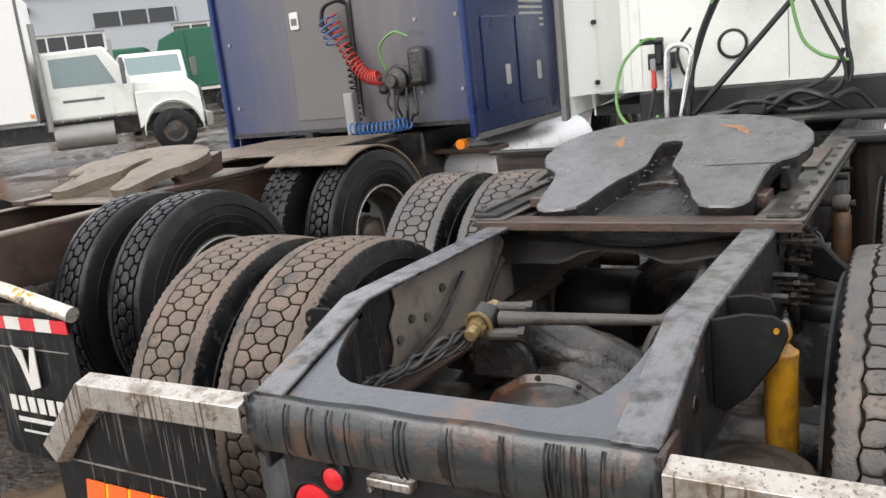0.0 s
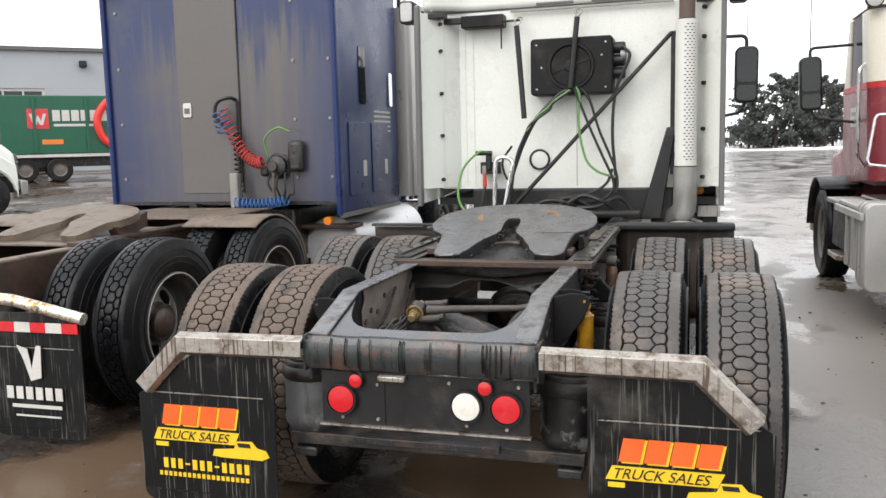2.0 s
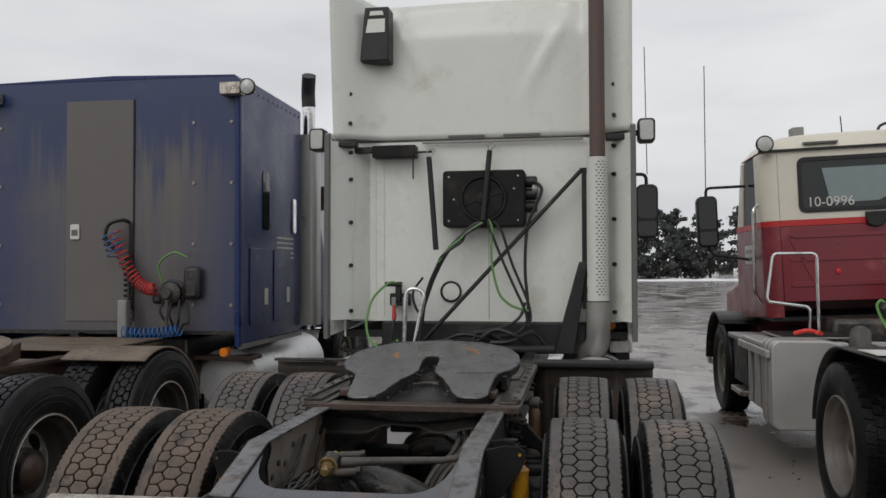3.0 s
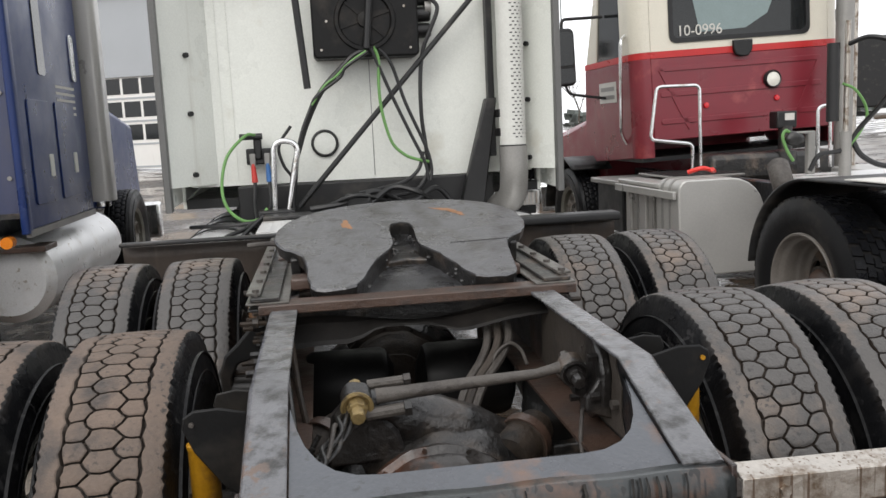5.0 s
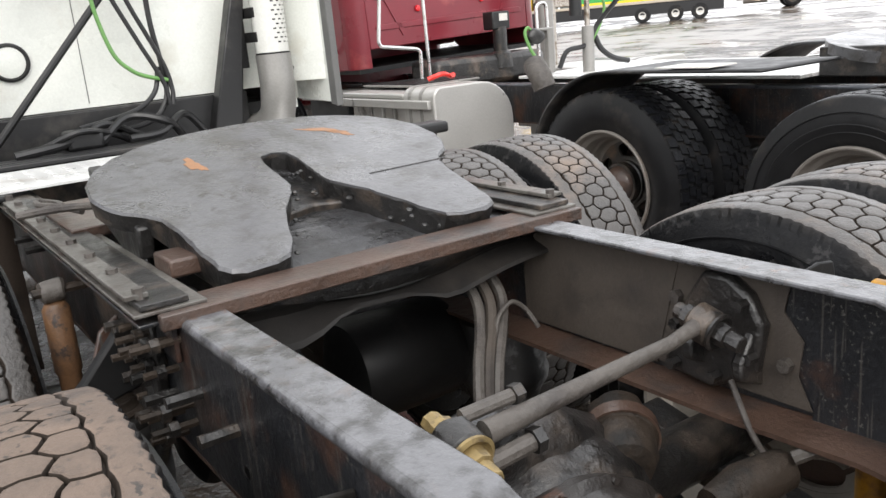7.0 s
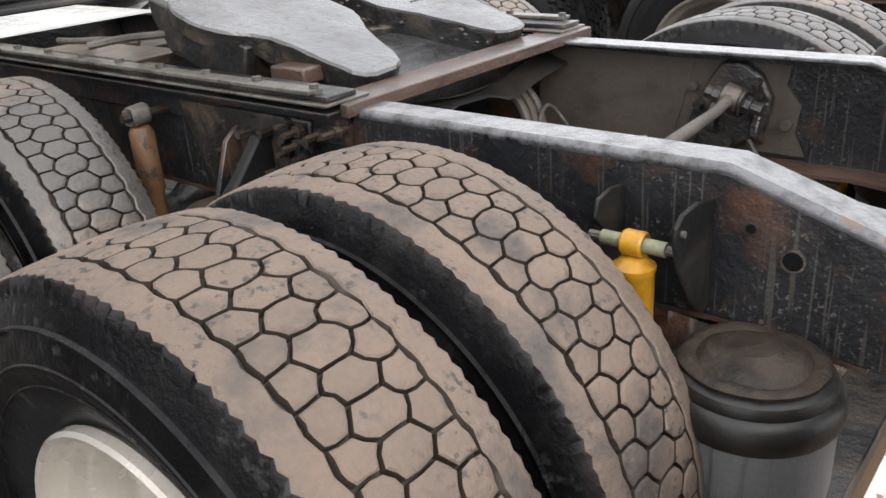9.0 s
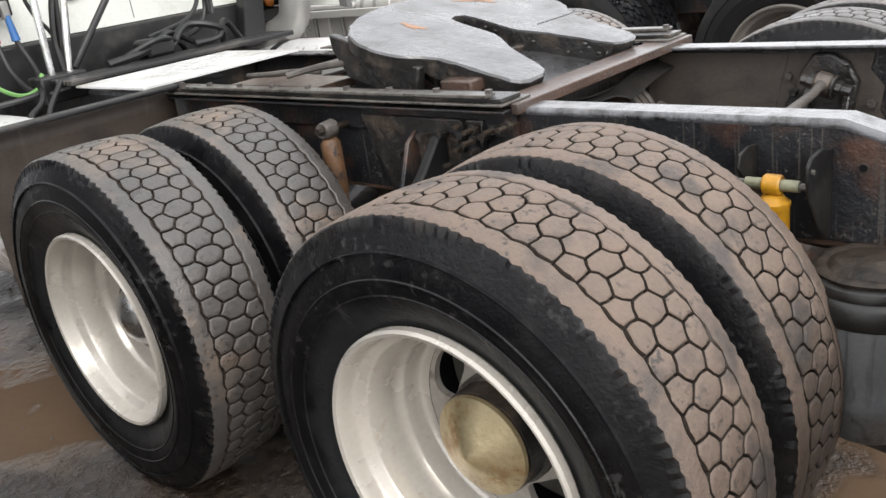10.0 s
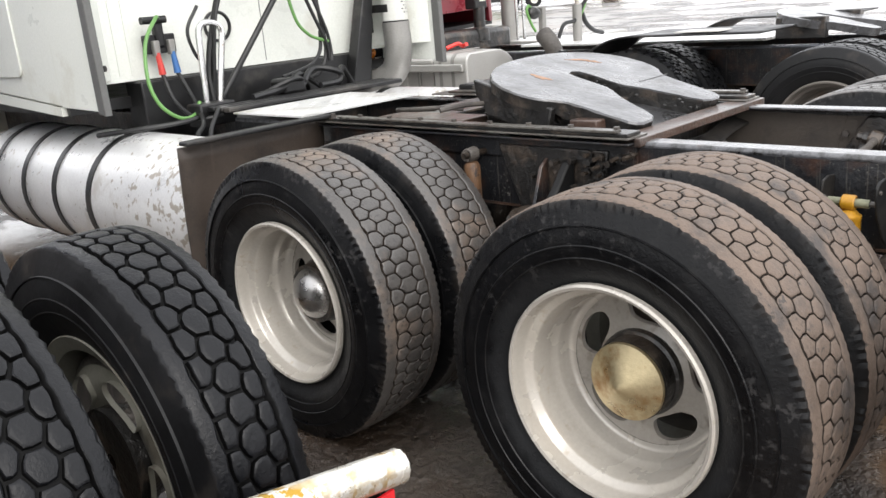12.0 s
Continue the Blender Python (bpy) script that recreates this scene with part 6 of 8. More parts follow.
for x, z in ((-0.22, 2.40), (0.33, 2.40), (-0.22, 2.05), (0.33, 2.05), (0.30, 2.30), (-0.18, 2.22)):
    part("bolt", T([(x, CY - 0.2, z), (x, CY - 0.208, z)], 0.008, 8), dirty_alu, ac)
for z in (2.16, 2.26, 2.36):
    part("motor_can", L([(0.0, 0.045), (0.08, 0.045), (0.09, 0.035), (0.092, 0.001)], 18, "x", pose(0.385, CY - 0.09, z)), black_plastic, ac)
part("motor_ring", L([(0.0, 0.05), (0.02, 0.052), (0.04, 0.05)], 20, "x", pose(0.44, CY - 0.09, 2.30)), exhaust_grey, ac)
for x0, z0, x1, z1 in ((-0.375, 2.56, -0.32, 1.82), (0.112, 2.60, 0.055, 2.05)):
    strap = part("hose_holder", T([(x0, CY - 0.23, z0), (x1, CY - 0.23, z1)], 0.022, 10), hose_black, white, "black spring hose holder hanging from the rail")
    part("ring", T(spline([(x0, CY - 0.20, z0), (x0 - 0.03, CY - 0.15, z0 + 0.05), (x0, CY - 0.06, z0 + 0.09), (x0 + 0.03, CY - 0.15, z0 + 0.05), (x0, CY - 0.20, z0)], 6), 0.006, 6), dirty_alu, strap)
# bracket by the upper corner
arm = part("hook_bracket", B(-0.86, -0.50, CY - 0.16, CY - 0.03, 2.575, 2.675), bracket_black, white, "black hook bracket", bevel=0.01)
part("hook_arm", B(-1.05, -0.86, CY - 0.13, CY - 0.07, 2.62, 2.67), black_plastic, arm, bevel=0.006)
part("hook_wire", T(bent([(-0.50, CY - 0.10, 2.62), (-0.37, CY - 0.10, 2.62)], 0.03), 0.009, 6), black_plastic, arm)
part("hook_wire", T([(-0.53, CY - 0.10, 2.60), (-0.53, CY - 0.10, 2.40)], 0.007, 6), black_plastic, arm)
# round vent
vent = part("round_vent", L([(0.0, 0.088), (-0.016, 0.088), (-0.02, 0.078), (-0.006, 0.070), (-0.004, 0.0005)], 32, "y", pose(-0.235, CY - 0.001, 1.482)), black_plastic, white, "round black-rimmed vent")
part("vent_disc", L([(-0.007, 0.070), (-0.010, 0.06), (-0.008, 0.0005)], 28, "y", pose(-0.235, CY - 0.001, 1.482)), cab_white, vent)

# bracket, marker lamp and bright step end under the rear corner of the cab
corner_box = part("corner_bracket", B(1.04, 1.19, 4.20, 4.55, 1.17, 1.255), bracket_black, white, "dark bracket under the cab corner", bevel=0.01)
part("marker_lamp", L([(0.0, 0.034), (-0.02, 0.034), (-0.03, 0.02), (-0.032, 0.0005)], 20, "y", pose(1.055, 4.198, 1.205)), lens_amber, corner_box)
part("wire", hose([(1.06, 4.20, 1.20), (1.08, 4.17, 1.155), (1.13, 4.17, 1.15), (1.17, 4.20, 1.19)], 0.006), hose_black, corner_box)
end = part("step_end", B(1.04, 1.22, 4.22, 4.9, 0.985, 1.085), tank_pale, white, "bright ribbed step end", bevel=0.01)
for k in range(6):
    part("step_rib", B(1.055 + 0.027 * k, 1.067 + 0.027 * k, 4.213, 4.2195, 0.995, 1.078), dirty_alu, end)
part("step_base", B(1.08, 1.20, 4.24, 4.88, 0.925, 0.984), bracket_black, end, bevel=0.008)

# exhaust stack
SX, SY = 0.945, 3.80
bm = bmesh.new()
seg, rows = 64, 150
vs = [[bm.verts.new((SX + 0.083 * math.cos(2 * math.pi * k / seg), SY + 0.083 * math.sin(2 * math.pi * k / seg), 1.42 + 1.10 * r / rows)) for k in range(seg)] for r in range(rows + 1)]
for r in range(rows):
    for k in range(seg):
        if 3 < r < rows - 3 and r % 3 == 0 and (k + (2 if r % 2 else 0)) % 4 in (0, 1) and not 7 < k < 46:
            continue
        bm.faces.new((vs[r][k], vs[r][(k + 1) % seg], vs[r + 1][(k + 1) % seg], vs[r + 1][k]))
stack = part("exhaust_shield", bm, shield_white, white, "perforated white exhaust heat shield", smooth=60)
part("pipe_clamp", T([(SX, SY, 1.375), (SX, SY, 1.418)], 0.086, 28), bracket_black, stack)
part("muffler", T([(SX, SY, 1.40), (SX, SY, 2.53)], 0.066, 20), black_plastic, stack)
part("stack_pipe", T(spline([(SX, SY, 2.50), (SX, SY, 3.2), (SX, SY, 3.95), (SX + 0.01, SY - 0.02, 4.10), (SX + 0.05, SY - 0.06, 4.22)], 6), 0.06, 20), exhaust_brown, stack, "brown rusted exhaust pipe")
part("exhaust_elbow", T(spline([(SX, SY, 1.41), (SX, SY, 1.22), (SX - 0.01, SY + 0.06, 1.08), (SX - 0.08, SY + 0.22, 1.0), (SX - 0.2, SY + 0.4, 0.95)], 6), 0.090, 24), exhaust_grey, stack, "bare grey exhaust elbow")
post = part("stack_post", B(0.825, 0.865, CY - 0.13, CY - 0.05, 1.35, 2.46), black_plastic, white, "black stack mounting post", bevel=0.004)
for z in (1.62, 1.50, 2.42):
    part("post_clamp", B(0.86, 0.93, SY - 0.02, CY - 0.08, z - 0.025, z + 0.025), black_plastic, post, bevel=0.004)
part("stack_leg", PR([(0.60, 1.0), (0.76, 1.0), (0.87, 1.72), (0.80, 1.72)], "y", CY - 0.17, CY - 0.08), black_plastic, white, "broad black stack leg", bevel=0.008)
part("diagonal_brace", T([(0.83, CY - 0.12, 2.45), (-0.42, CY - 0.24, 1.10)], 0.017, 10), black_plastic, white, "thin black diagonal brace")

# air lines, couplings and chrome grab bar behind the cab
glad = part("coupling_bracket", B(-0.73, -0.56, 3.97, 4.03, 1.37, 1.47), black_plastic, white, "black bracket with red and blue air couplings", bevel=0.008)
part("coupling_head", T([(-0.76, 3.94, 1.545), (-0.62, 3.94, 1.545)], 0.020, 12), black_plastic, glad)
part("coupling_body", B(-0.68, -0.63, 3.95, 4.0, 1.40, 1.56), black_plastic, glad, bevel=0.012)
for x, m, nm in ((-0.69, hose_red, "red"), (-0.60, hose_blue, "blue")):
    part("coupling_neck", B(x - 0.018, x + 0.018, 3.94, 3.98, 1.36, 1.44), exhaust_grey, glad, bevel=0.006)
    part(nm + "_coupling", T([(x, 3.95, 1.375), (x + 0.005, 3.94, 1.26)], 0.02, 12, [0.013, 0.02]), m, glad, nm + " air coupling")
part("grab_bar", T(bent([(-0.565, 3.75, 1.06), (-0.545, 3.75, 1.52), (-0.395, 3.75, 1.50), (-0.485, 3.75, 1.06)], 0.075, 7), 0.017, 14), polished, white, "polished hooped grab bar")
part("grab_base", B(-0.66, -0.44, 3.66, 3.80, 0.98, 1.10), black_plastic, white, bevel=0.01)
lines = [
    ("green_hose", hose_green, 0.010, [(-0.665, 3.93, 1.555), (-0.72, 3.86, 1.55), (-0.83, 3.80, 1.43), (-0.87, 3.76, 1.25), (-0.84, 3.73, 1.12), (-0.75, 3.71, 1.045), (-0.66, 3.72, 1.05), (-0.61, 3.74, 1.11)]),
    ("green_hose", hose_green, 0.010, [(0.10, 3.85, 2.06), (0.125, 3.85, 1.98), (0.118, 3.85, 1.82), (0.130, 3.85, 1.66), (0.178, 3.85, 1.477), (0.25, 3.85, 1.395), (0.319, 3.85, 1.361), (0.41, 3.86, 1.337)]),
    ("air_hose", hose_black, 0.011, [(0.082, 3.85, 2.05), (0.20, 3.85, 1.75), (0.30, 3.85, 1.52), (0.385, 3.85, 1.33), (0.40, 3.85, 1.22)]),
    ("air_hose", hose_black, 0.011, [(0.13, 3.86, 2.05), (0.204, 3.86, 1.95), (0.281, 3.86, 1.708), (0.396, 3.86, 1.43), (0.424, 3.86, 1.30), (0.415, 3.85, 1.22)]),
    ("air_hose", hose_black, 0.013, [(0.46, 3.92, 2.36), (0.514, 3.90, 2.29), (0.46, 3.90, 2.15), (0.41, 3.90, 2.03), (0.385, 3.90, 1.85), (0.382, 3.90, 1.62), (0.40, 3.89, 1.42), (0.40, 3.88, 1.27), (0.33, 3.86, 1.17), (0.20, 3.80, 1.14), (0.05, 3.76, 1.14), (-0.1, 3.76, 1.14)]),
    ("air_hose", hose_black, 0.012, [(0.38, 3.89, 1.40), (0.34, 3.86, 1.29), (0.24, 3.82, 1.22), (0.10, 3.78, 1.19), (-0.05, 3.74, 1.17)]),
    ("thick_hose", hose_black, 0.018, [(0.08, 3.86, 2.05), (-0.02, 3.86, 2.015), (-0.104, 3.86, 1.94), (-0.238, 3.86, 1.80), (-0.34, 3.86, 1.61), (-0.40, 3.86, 1.45), (-0.428, 3.86, 1.363), (-0.455, 3.86, 1.22), (-0.46, 3.84, 1.08)]),
    ("air_hose", hose_black, 0.011, [(0.06, 3.84, 2.03), (-0.08, 3.83, 1.94), (-0.12, 3.84, 1.88), (-0.26, 3.83, 1.78), (-0.31, 3.84, 1.70), (-0.39, 3.83, 1.50), (-0.44, 3.84, 1.20)]),
    ("green_hose", hose_green, 0.007, [(0.05, 3.835, 2.035), (-0.06, 3.83, 1.965), (-0.14, 3.83, 1.89), (-0.22, 3.83, 1.83), (-0.30, 3.83, 1.72)]),
    ("air_hose", hose_black, 0.010, [(-0.44, 3.90, 1.60), (-0.52, 3.90, 1.48), (-0.50, 3.90, 1.36), (-0.44, 3.90, 1.25), (-0.46, 3.85, 1.08)]),
    ("air_hose", hose_black, 0.012, [(-0.685, 3.94, 1.26), (-0.69, 3.85, 1.12), (-0.66, 3.70, 1.03), (-0.55, 3.62, 1.04)]),
    ("air_hose", hose_black, 0.012, [(-0.595, 3.94, 1.26), (-0.60, 3.80, 1.10), (-0.72, 3.55, 1.02), (-0.84, 3.42, 0.98), (-0.80, 3.40, 0.93), (-0.72, 3.48, 1.0), (-0.62, 3.55, 1.08)]),
    ("air_hose", hose_black, 0.013, [(-0.55, 3.70, 1.05), (-0.75, 3.66, 1.03), (-0.95, 3.75, 1.02), (-1.1, 3.95, 1.0)]),
]
for nm, m, r, pts in lines:
    part(nm, hose(pts, r), m, white)
rnd = random.Random(4)
for k in range(5):
    x0, z0 = -0.20 + 0.12 * k, 1.09 + 0.03 * rnd.random()
    part("cable", hose([(x0 - 0.15, 3.62 + 0.05 * rnd.random(), z0), (x0, 3.55 + 0.2 * rnd.random(), z0 + 0.10 * rnd.random()), (x0 + 0.16, 3.66 + 0.14 * rnd.random(), z0 + 0.08 * rnd.random()), (x0 + 0.28, 3.84, z0 - 0.05)], 0.013 + 0.008 * rnd.random()), hose_black, white)
part("valve_manifold", B(-0.14, 0.02, 3.62, 3.76, 1.08, 1.17), black_plastic, white, bevel=0.02)

# fuel tanks with straps
for sg in (-1, 1):
    tx = sg * 0.92
    prof = [(2.94, 0.0005), (2.945, 0.22), (2.955, 0.28), (2.98, 0.318), (3.02, 0.33), (5.3, 0.33), (5.34, 0.31), (5.36, 0.22), (5.362, 0.0005)]
    tank = part("fuel_tank", L(prof, 48, "y", pose(tx, 0, 0.66)), tank_alu, white, "round aluminium fuel tank with mud spatter")
    for y in (3.84, 4.25, 4.66, 5.08):
        part("strap", L([(y, 0.331), (y, 0.337), (y + 0.05, 0.337), (y + 0.05, 0.331)], 48, "y", pose(tx, 0, 0.66)), black_plastic, tank)

# ---- the blue tractor ----
BX, BY = -3.39, 0.0
blue = thing("semi_truck", pose(BX, BX * 0.0105, 0, 0, 0, 0.6), "blue box-sleeper semi tractor with grimy back wall", "truck", "parked semi trucks")
list(rail_pair(blue, 6.6, top=0.99, rear=0.76, drop=0.0, kink=0.1, mats=(rusty, steel_tan)))
part("rear_cross_plate", B(-0.46, 0.46, 0.745, 0.757, 0.74, 1.0), frame_black, blue, bevel=0.003)
axle_wheels(blue, 1.56, "wet", "dark", "rust", 5, half=1.185, gap=0.375, tyre_in="wet", size=1.045, wide=0.8)
axle_wheels(blue, 2.95, "wet", "dark", "rust", 33, half=1.185, gap=0.375, tyre_in="bar", size=1.045, wide=0.8)
for y in (1.56, 2.95):
    axle = part("axle_housing", T([(-0.95, y, 0.515), (-0.2, y, 0.53), (0.2, y, 0.53), (0.95, y, 0.515)], 0.07, 14, [0.062, 0.11, 0.11, 0.062]), grease, blue)
    part("differential", L([(-0.25, 0.0005), (-0.22, 0.14), (-0.10, 0.21), (0.08, 0.20), (0.30, 0.09), (0.305, 0.0005)], 28, "y", pose(0, y, 0.55)), grease, axle)
for sg in (-1, 1):
    h = part("mud_flap_hanger", T(bent([(sg * 0.46, 0.735, 0.84), (sg * 0.80, 0.735, 0.83), (sg * 1.27, 0.735, 0.735)], 0.06), 0.033, 14), pitted_alu if sg > 0 else dirty_alu, blue, "pitted bright tube with yellow rust spots" if sg > 0 else "")
    part("bolt", T([(sg * 1.0, 0.70, 0.80), (sg * 1.0, 0.69, 0.80)], 0.014, 6), dirty_alu, h)
    f = mud_flap(blue, *sorted((sg * 0.62, sg * 1.24)), 0.05, 0.76, 0.745, 0.0, sg, bend=0.03)
    tagged(f, "black mud flap with white sign and a red and white reflective strip")
    for k in range(6):
        x0 = sg * 0.62 + sg * 0.62 * k / 6
        part("reflector", B(*sorted((x0, x0 + sg * 0.103)), 0.716, 0.722, 0.655, 0.71), lens_red if k % 2 else paint_whitish, f)
    cx = sg * 0.93
    part("sign_emblem", PR([(cx - 0.10, 0.58), (cx - 0.03, 0.56), (cx - 0.01, 0.45), (cx + 0.03, 0.58), (cx + 0.06, 0.58), (cx + 0.05, 0.40), (cx - 0.02, 0.38), (cx - 0.06, 0.50)], "y", 0.716, 0.720), paint_whitish, f)
    for k in range(6):
        part("sign_bar", B(cx - 0.19 + k * 0.065, cx - 0.145 + k * 0.065, 0.716, 0.720, 0.275, 0.345), paint_whitish, f)
    part("sign_bar", B(cx - 0.16, cx + 0.17, 0.717, 0.720, 0.225, 0.245), paint_whitish, f)
    part("sign_bar", B(cx - 0.14, cx + 0.16, 0.717, 0.720, 0.175, 0.185), paint_whitish, f)

# its fifth wheel, tan with dried mud
BF = pose(0.0, 2.35, 1.17, math.degrees(math.atan(0.22)))
bm = bmesh.new()
top = [bm.verts.new((x, y, 0.0)) for x, y in poly]
low = [bm.verts.new((x * 0.99, y * 0.99, -0.055)) for x, y in poly]
bm.faces.new(top)
bm.faces.new(low[::-1])
for i in range(len(poly)):
    j = (i + 1) % len(poly)
    bm.faces.new((top[i], top[j], low[j], low[i]))
bmesh.ops.triangulate(bm, faces=[f for f in bm.faces if len(f.verts) > 4])
bmesh.ops.transform(bm, matrix=BF, verts=bm.verts)
bf = part("fifth_wheel_plate", bm, steel_tan, blue, "tan coupling plate caked with dried mud", smooth=25)
for sg in (-1, 1):
    bm = PR([(-0.20, -0.04), (-0.16, -0.15), (0.16, -0.15), (0.2, -0.04)], "x", sg * 0.34, sg * 0.42)
    bmesh.ops.transform(bm, matrix=BF, verts=bm.verts)
    part("side_skirt", bm, rusty, bf, bevel=0.006)
    part("slide_bar", B(*sorted((sg * 0.38, sg * 0.50)), 1.7, 3.2, 1.002, 1.03), rusty, bf, bevel=0.003)
part("slide_plate", B(-0.47, 0.47, 1.72, 2.95, 1.0, 1.0015 + 0.01), steel_tan, bf)
# deck plate and quarter fenders over the front duals
part("deck_plate", B(-0.62, 0.62, 3.05, 4.2, 1.06, 1.07), steel_tan, blue, "dirty deck plate", bevel=0.003)
for sg in (-1, 1):
    bm = bmesh.new()
    grid(bm, 8, 18, lambda u, v: (sg * (0.64 + 0.63 * u), 2.95 - 0.62 * math.cos(radians(62 + 105 * v)), 0.515 + 0.60 * math.sin(radians(62 + 105 * v))))
    fd = part("fender", bm, steel_tan, blue, "grimy quarter fender", smooth=60)
    mod = fd.modifiers.new("thick", "SOLIDIFY")
    mod.thickness = 0.012
    part("fender_flap", B(*sorted((sg * 0.64, sg * 1.27)), 3.60, 3.61, 0.42, 0.68), flap_rubber, blue)
# box sleeper
W = 1.24
body = part("cab_back", PR(rounded(-W, W, 1.10, 3.42, 0.07), "y", 4.40, 4.46), cab_blue, blue, "blue back wall greyed by soot")
part("grime_panel", B(-0.45, 0.22, 4.392, 4.3995, 1.20, 3.23), grime_door, body, "grey soot-covered door panel", bevel=0.003)
part("door_seam", B(0.214, 0.226, 4.388, 4.3935, 1.20, 3.23), paint_black, body)
latch = part("latch", PR(rounded(-0.40, -0.31, 1.95, 2.09, 0.015), "y", 4.378, 4.3915), shield_white, body, "pale flush latch", bevel=0.004)
part("latch_slot", B(-0.385, -0.325, 4.3755, 4.3775, 1.985, 2.04), grime_door, latch)
for x in (-1.12, 0.80, 1.16):
    for z in (1.35, 1.9, 2.45, 3.0):
        part("rivet", T([(x, 4.40, z), (x, 4.388, z)], 0.015, 8), exhaust_grey, body)
part("base_trim", B(-W, W, 4.385, 4.399, 1.085, 1.12), grease, body)
for sg in (-1, 1):
    x0, x1 = sorted((sg * (W - 0.03), sg * W))
    side = part("cab_side", PR([(4.463, 1.0), (4.463, 3.36), (4.52, 3.42), (6.10, 3.40), (6.10, 1.0)], "x", x0, x1), cab_blue_side, blue, "glossy blue sleeper side", bevel=0.01)
    part("corner_post", PR(rounded(sg * W - 0.04, sg * W + 0.012, 4.36, 4.46, 0.02), "z", 0.98, 3.36), cab_blue_side, side, bevel=0.004)
    part("skirt_trim", B(*sorted((sg * (W - 0.02), sg * (W + 0.012))), 4.40, 6.1, 0.955, 1.0), exhaust_grey, side)
    part("side_window", PR(rounded(4.95, 5.12, 2.05, 2.62, 0.03), "x", *sorted((sg * W, sg * (W + 0.008)))), dark_glass, side)
    for y0, z0 in ((4.62, 1.15), (5.25, 1.15)):
        dr = part("locker_door", PR(rounded(y0, y0 + 0.50, z0, z0 + 0.72, 0.03), "x", *sorted((sg * W, sg * (W + 0.010)))), cab_blue_side, side, bevel=0.005)
        part("locker_latch", PR(rounded(y0 + 0.36, y0 + 0.44, z0 + 0.18, z0 + 0.34, 0.015), "x", *sorted((sg * (W + 0.010), sg * (W + 0.018)))), shield_white, dr)
    part("door_handle", PR(rounded(5.80, 5.90, 2.05, 2.42, 0.03), "x", *sorted((sg * W, sg * (W + 0.02)))), polished, side, bevel=0.006)
    for k in range(5):
        part("sign_bar", B(*sorted((sg * W, sg * (W + 0.003))), 5.35, 5.85, 1.78 + 0.05 * k, 1.80 + 0.05 * k), paint_whitish, side)
    for k in range(12):
        part("rivet", T([(sg * W, 4.6 + 0.13 * k, 3.33), (sg * (W + 0.008), 4.6 + 0.13 * k, 3.33)], 0.012, 8), exhaust_grey, side)
    # lamp on each upper corner
    lx = sg * (W + 0.06)
    arm = part("work_lamp", B(*sorted((sg * (W - 0.14), sg * (W + 0.05))), 4.26, 4.39, 3.22, 3.33), dirty_alu, blue, "round work lamp on a boxed bracket", bevel=0.008)
    part("lamp_shell", L([(0.0, 0.055), (-0.03, 0.075), (-0.05, 0.075), (-0.055, 0.065)], 24, "y", pose(lx + sg * 0.05, 4.33, 3.285)), black_plastic, arm)
    part("lens", L([(-0.05, 0.068), (-0.06, 0.05), (-0.064, 0.0005)], 24, "y", pose(lx + sg * 0.05, 4.33, 3.285)), lens_clear, arm)
    # chrome stack behind the sleeper's front corner
    st = part("exhaust_stack", T(spline([(sg * 1.25, 6.35, 1.0), (sg * 1.25, 6.35, 2.3), (sg * 1.25, 6.35, 3.48), (sg * 1.25, 6.33, 3.66), (sg * 1.29, 6.24, 3.82)], 6), 0.075, 20), polished, blue, "chrome exhaust stack with a black curved tip")
    part("stack_tip", T(spline([(sg * 1.25, 6.35, 3.50), (sg * 1.25, 6.33, 3.66), (sg * 1.29, 6.23, 3.83)], 6), 0.078, 20), paint_black, st)
    part("stack_shield", PR(rounded(sg * 1.25 - 0.125, sg * 1.25 + 0.125, 6.20, 6.45, 0.06), "z", 1.05, 3.17), tank_pale, st)
    front_wheel(blue, sg * 1.05, 8.2)
    part("fuel_tank", L([(4.75, 0.0005), (4.76, 0.25), (4.82, 0.31), (6.9, 0.31), (6.95, 0.25), (6.96, 0.0005)], 40, "y", pose(sg * 0.95, 0, 0.62)), tank_alu, blue)
    part("step_bracket", B(*sorted((sg * 0.7, sg * 1.26)), 4.62, 4.9, 0.83, 0.87), rusty, blue, bevel=0.006)
    part("marker_lamp", T([(sg * 1.10, 4.45, 0.93), (sg * 1.10, 4.37, 0.93)], 0.04, 16), lens_amber, blue)
part("cab_roof", PR([(-W + 0.02, 3.40), (-W + 0.06, 3.43), (0, 3.46), (W - 0.06, 3.43), (W - 0.02, 3.40)], "y", 4.40, 6.15), cab_blue_side, blue, bevel=0.01)
part("cab_floor", B(-W + 0.03, W - 0.03, 4.47, 6.1, 1.08, 1.13), black_plastic, blue)
part("day_cab", PR([(6.12, 0.95), (6.12, 2.9), (7.4, 2.8), (7.8, 1.95), (9.2, 1.75), (9.4, 0.9)], "x", -1.0, 1.0), cab_blue_side, blue, bevel=0.05)
part("under_box", B(-0.7, 0.7, 4.5, 6.9, 0.55, 1.05), grease, blue, bevel=0.03)
part("bumper", B(-1.2, 1.2, 9.4, 9.6, 0.35, 0.8), polished, blue, bevel=0.04)

# air gear on the back wall: red and blue coiled lines, valves


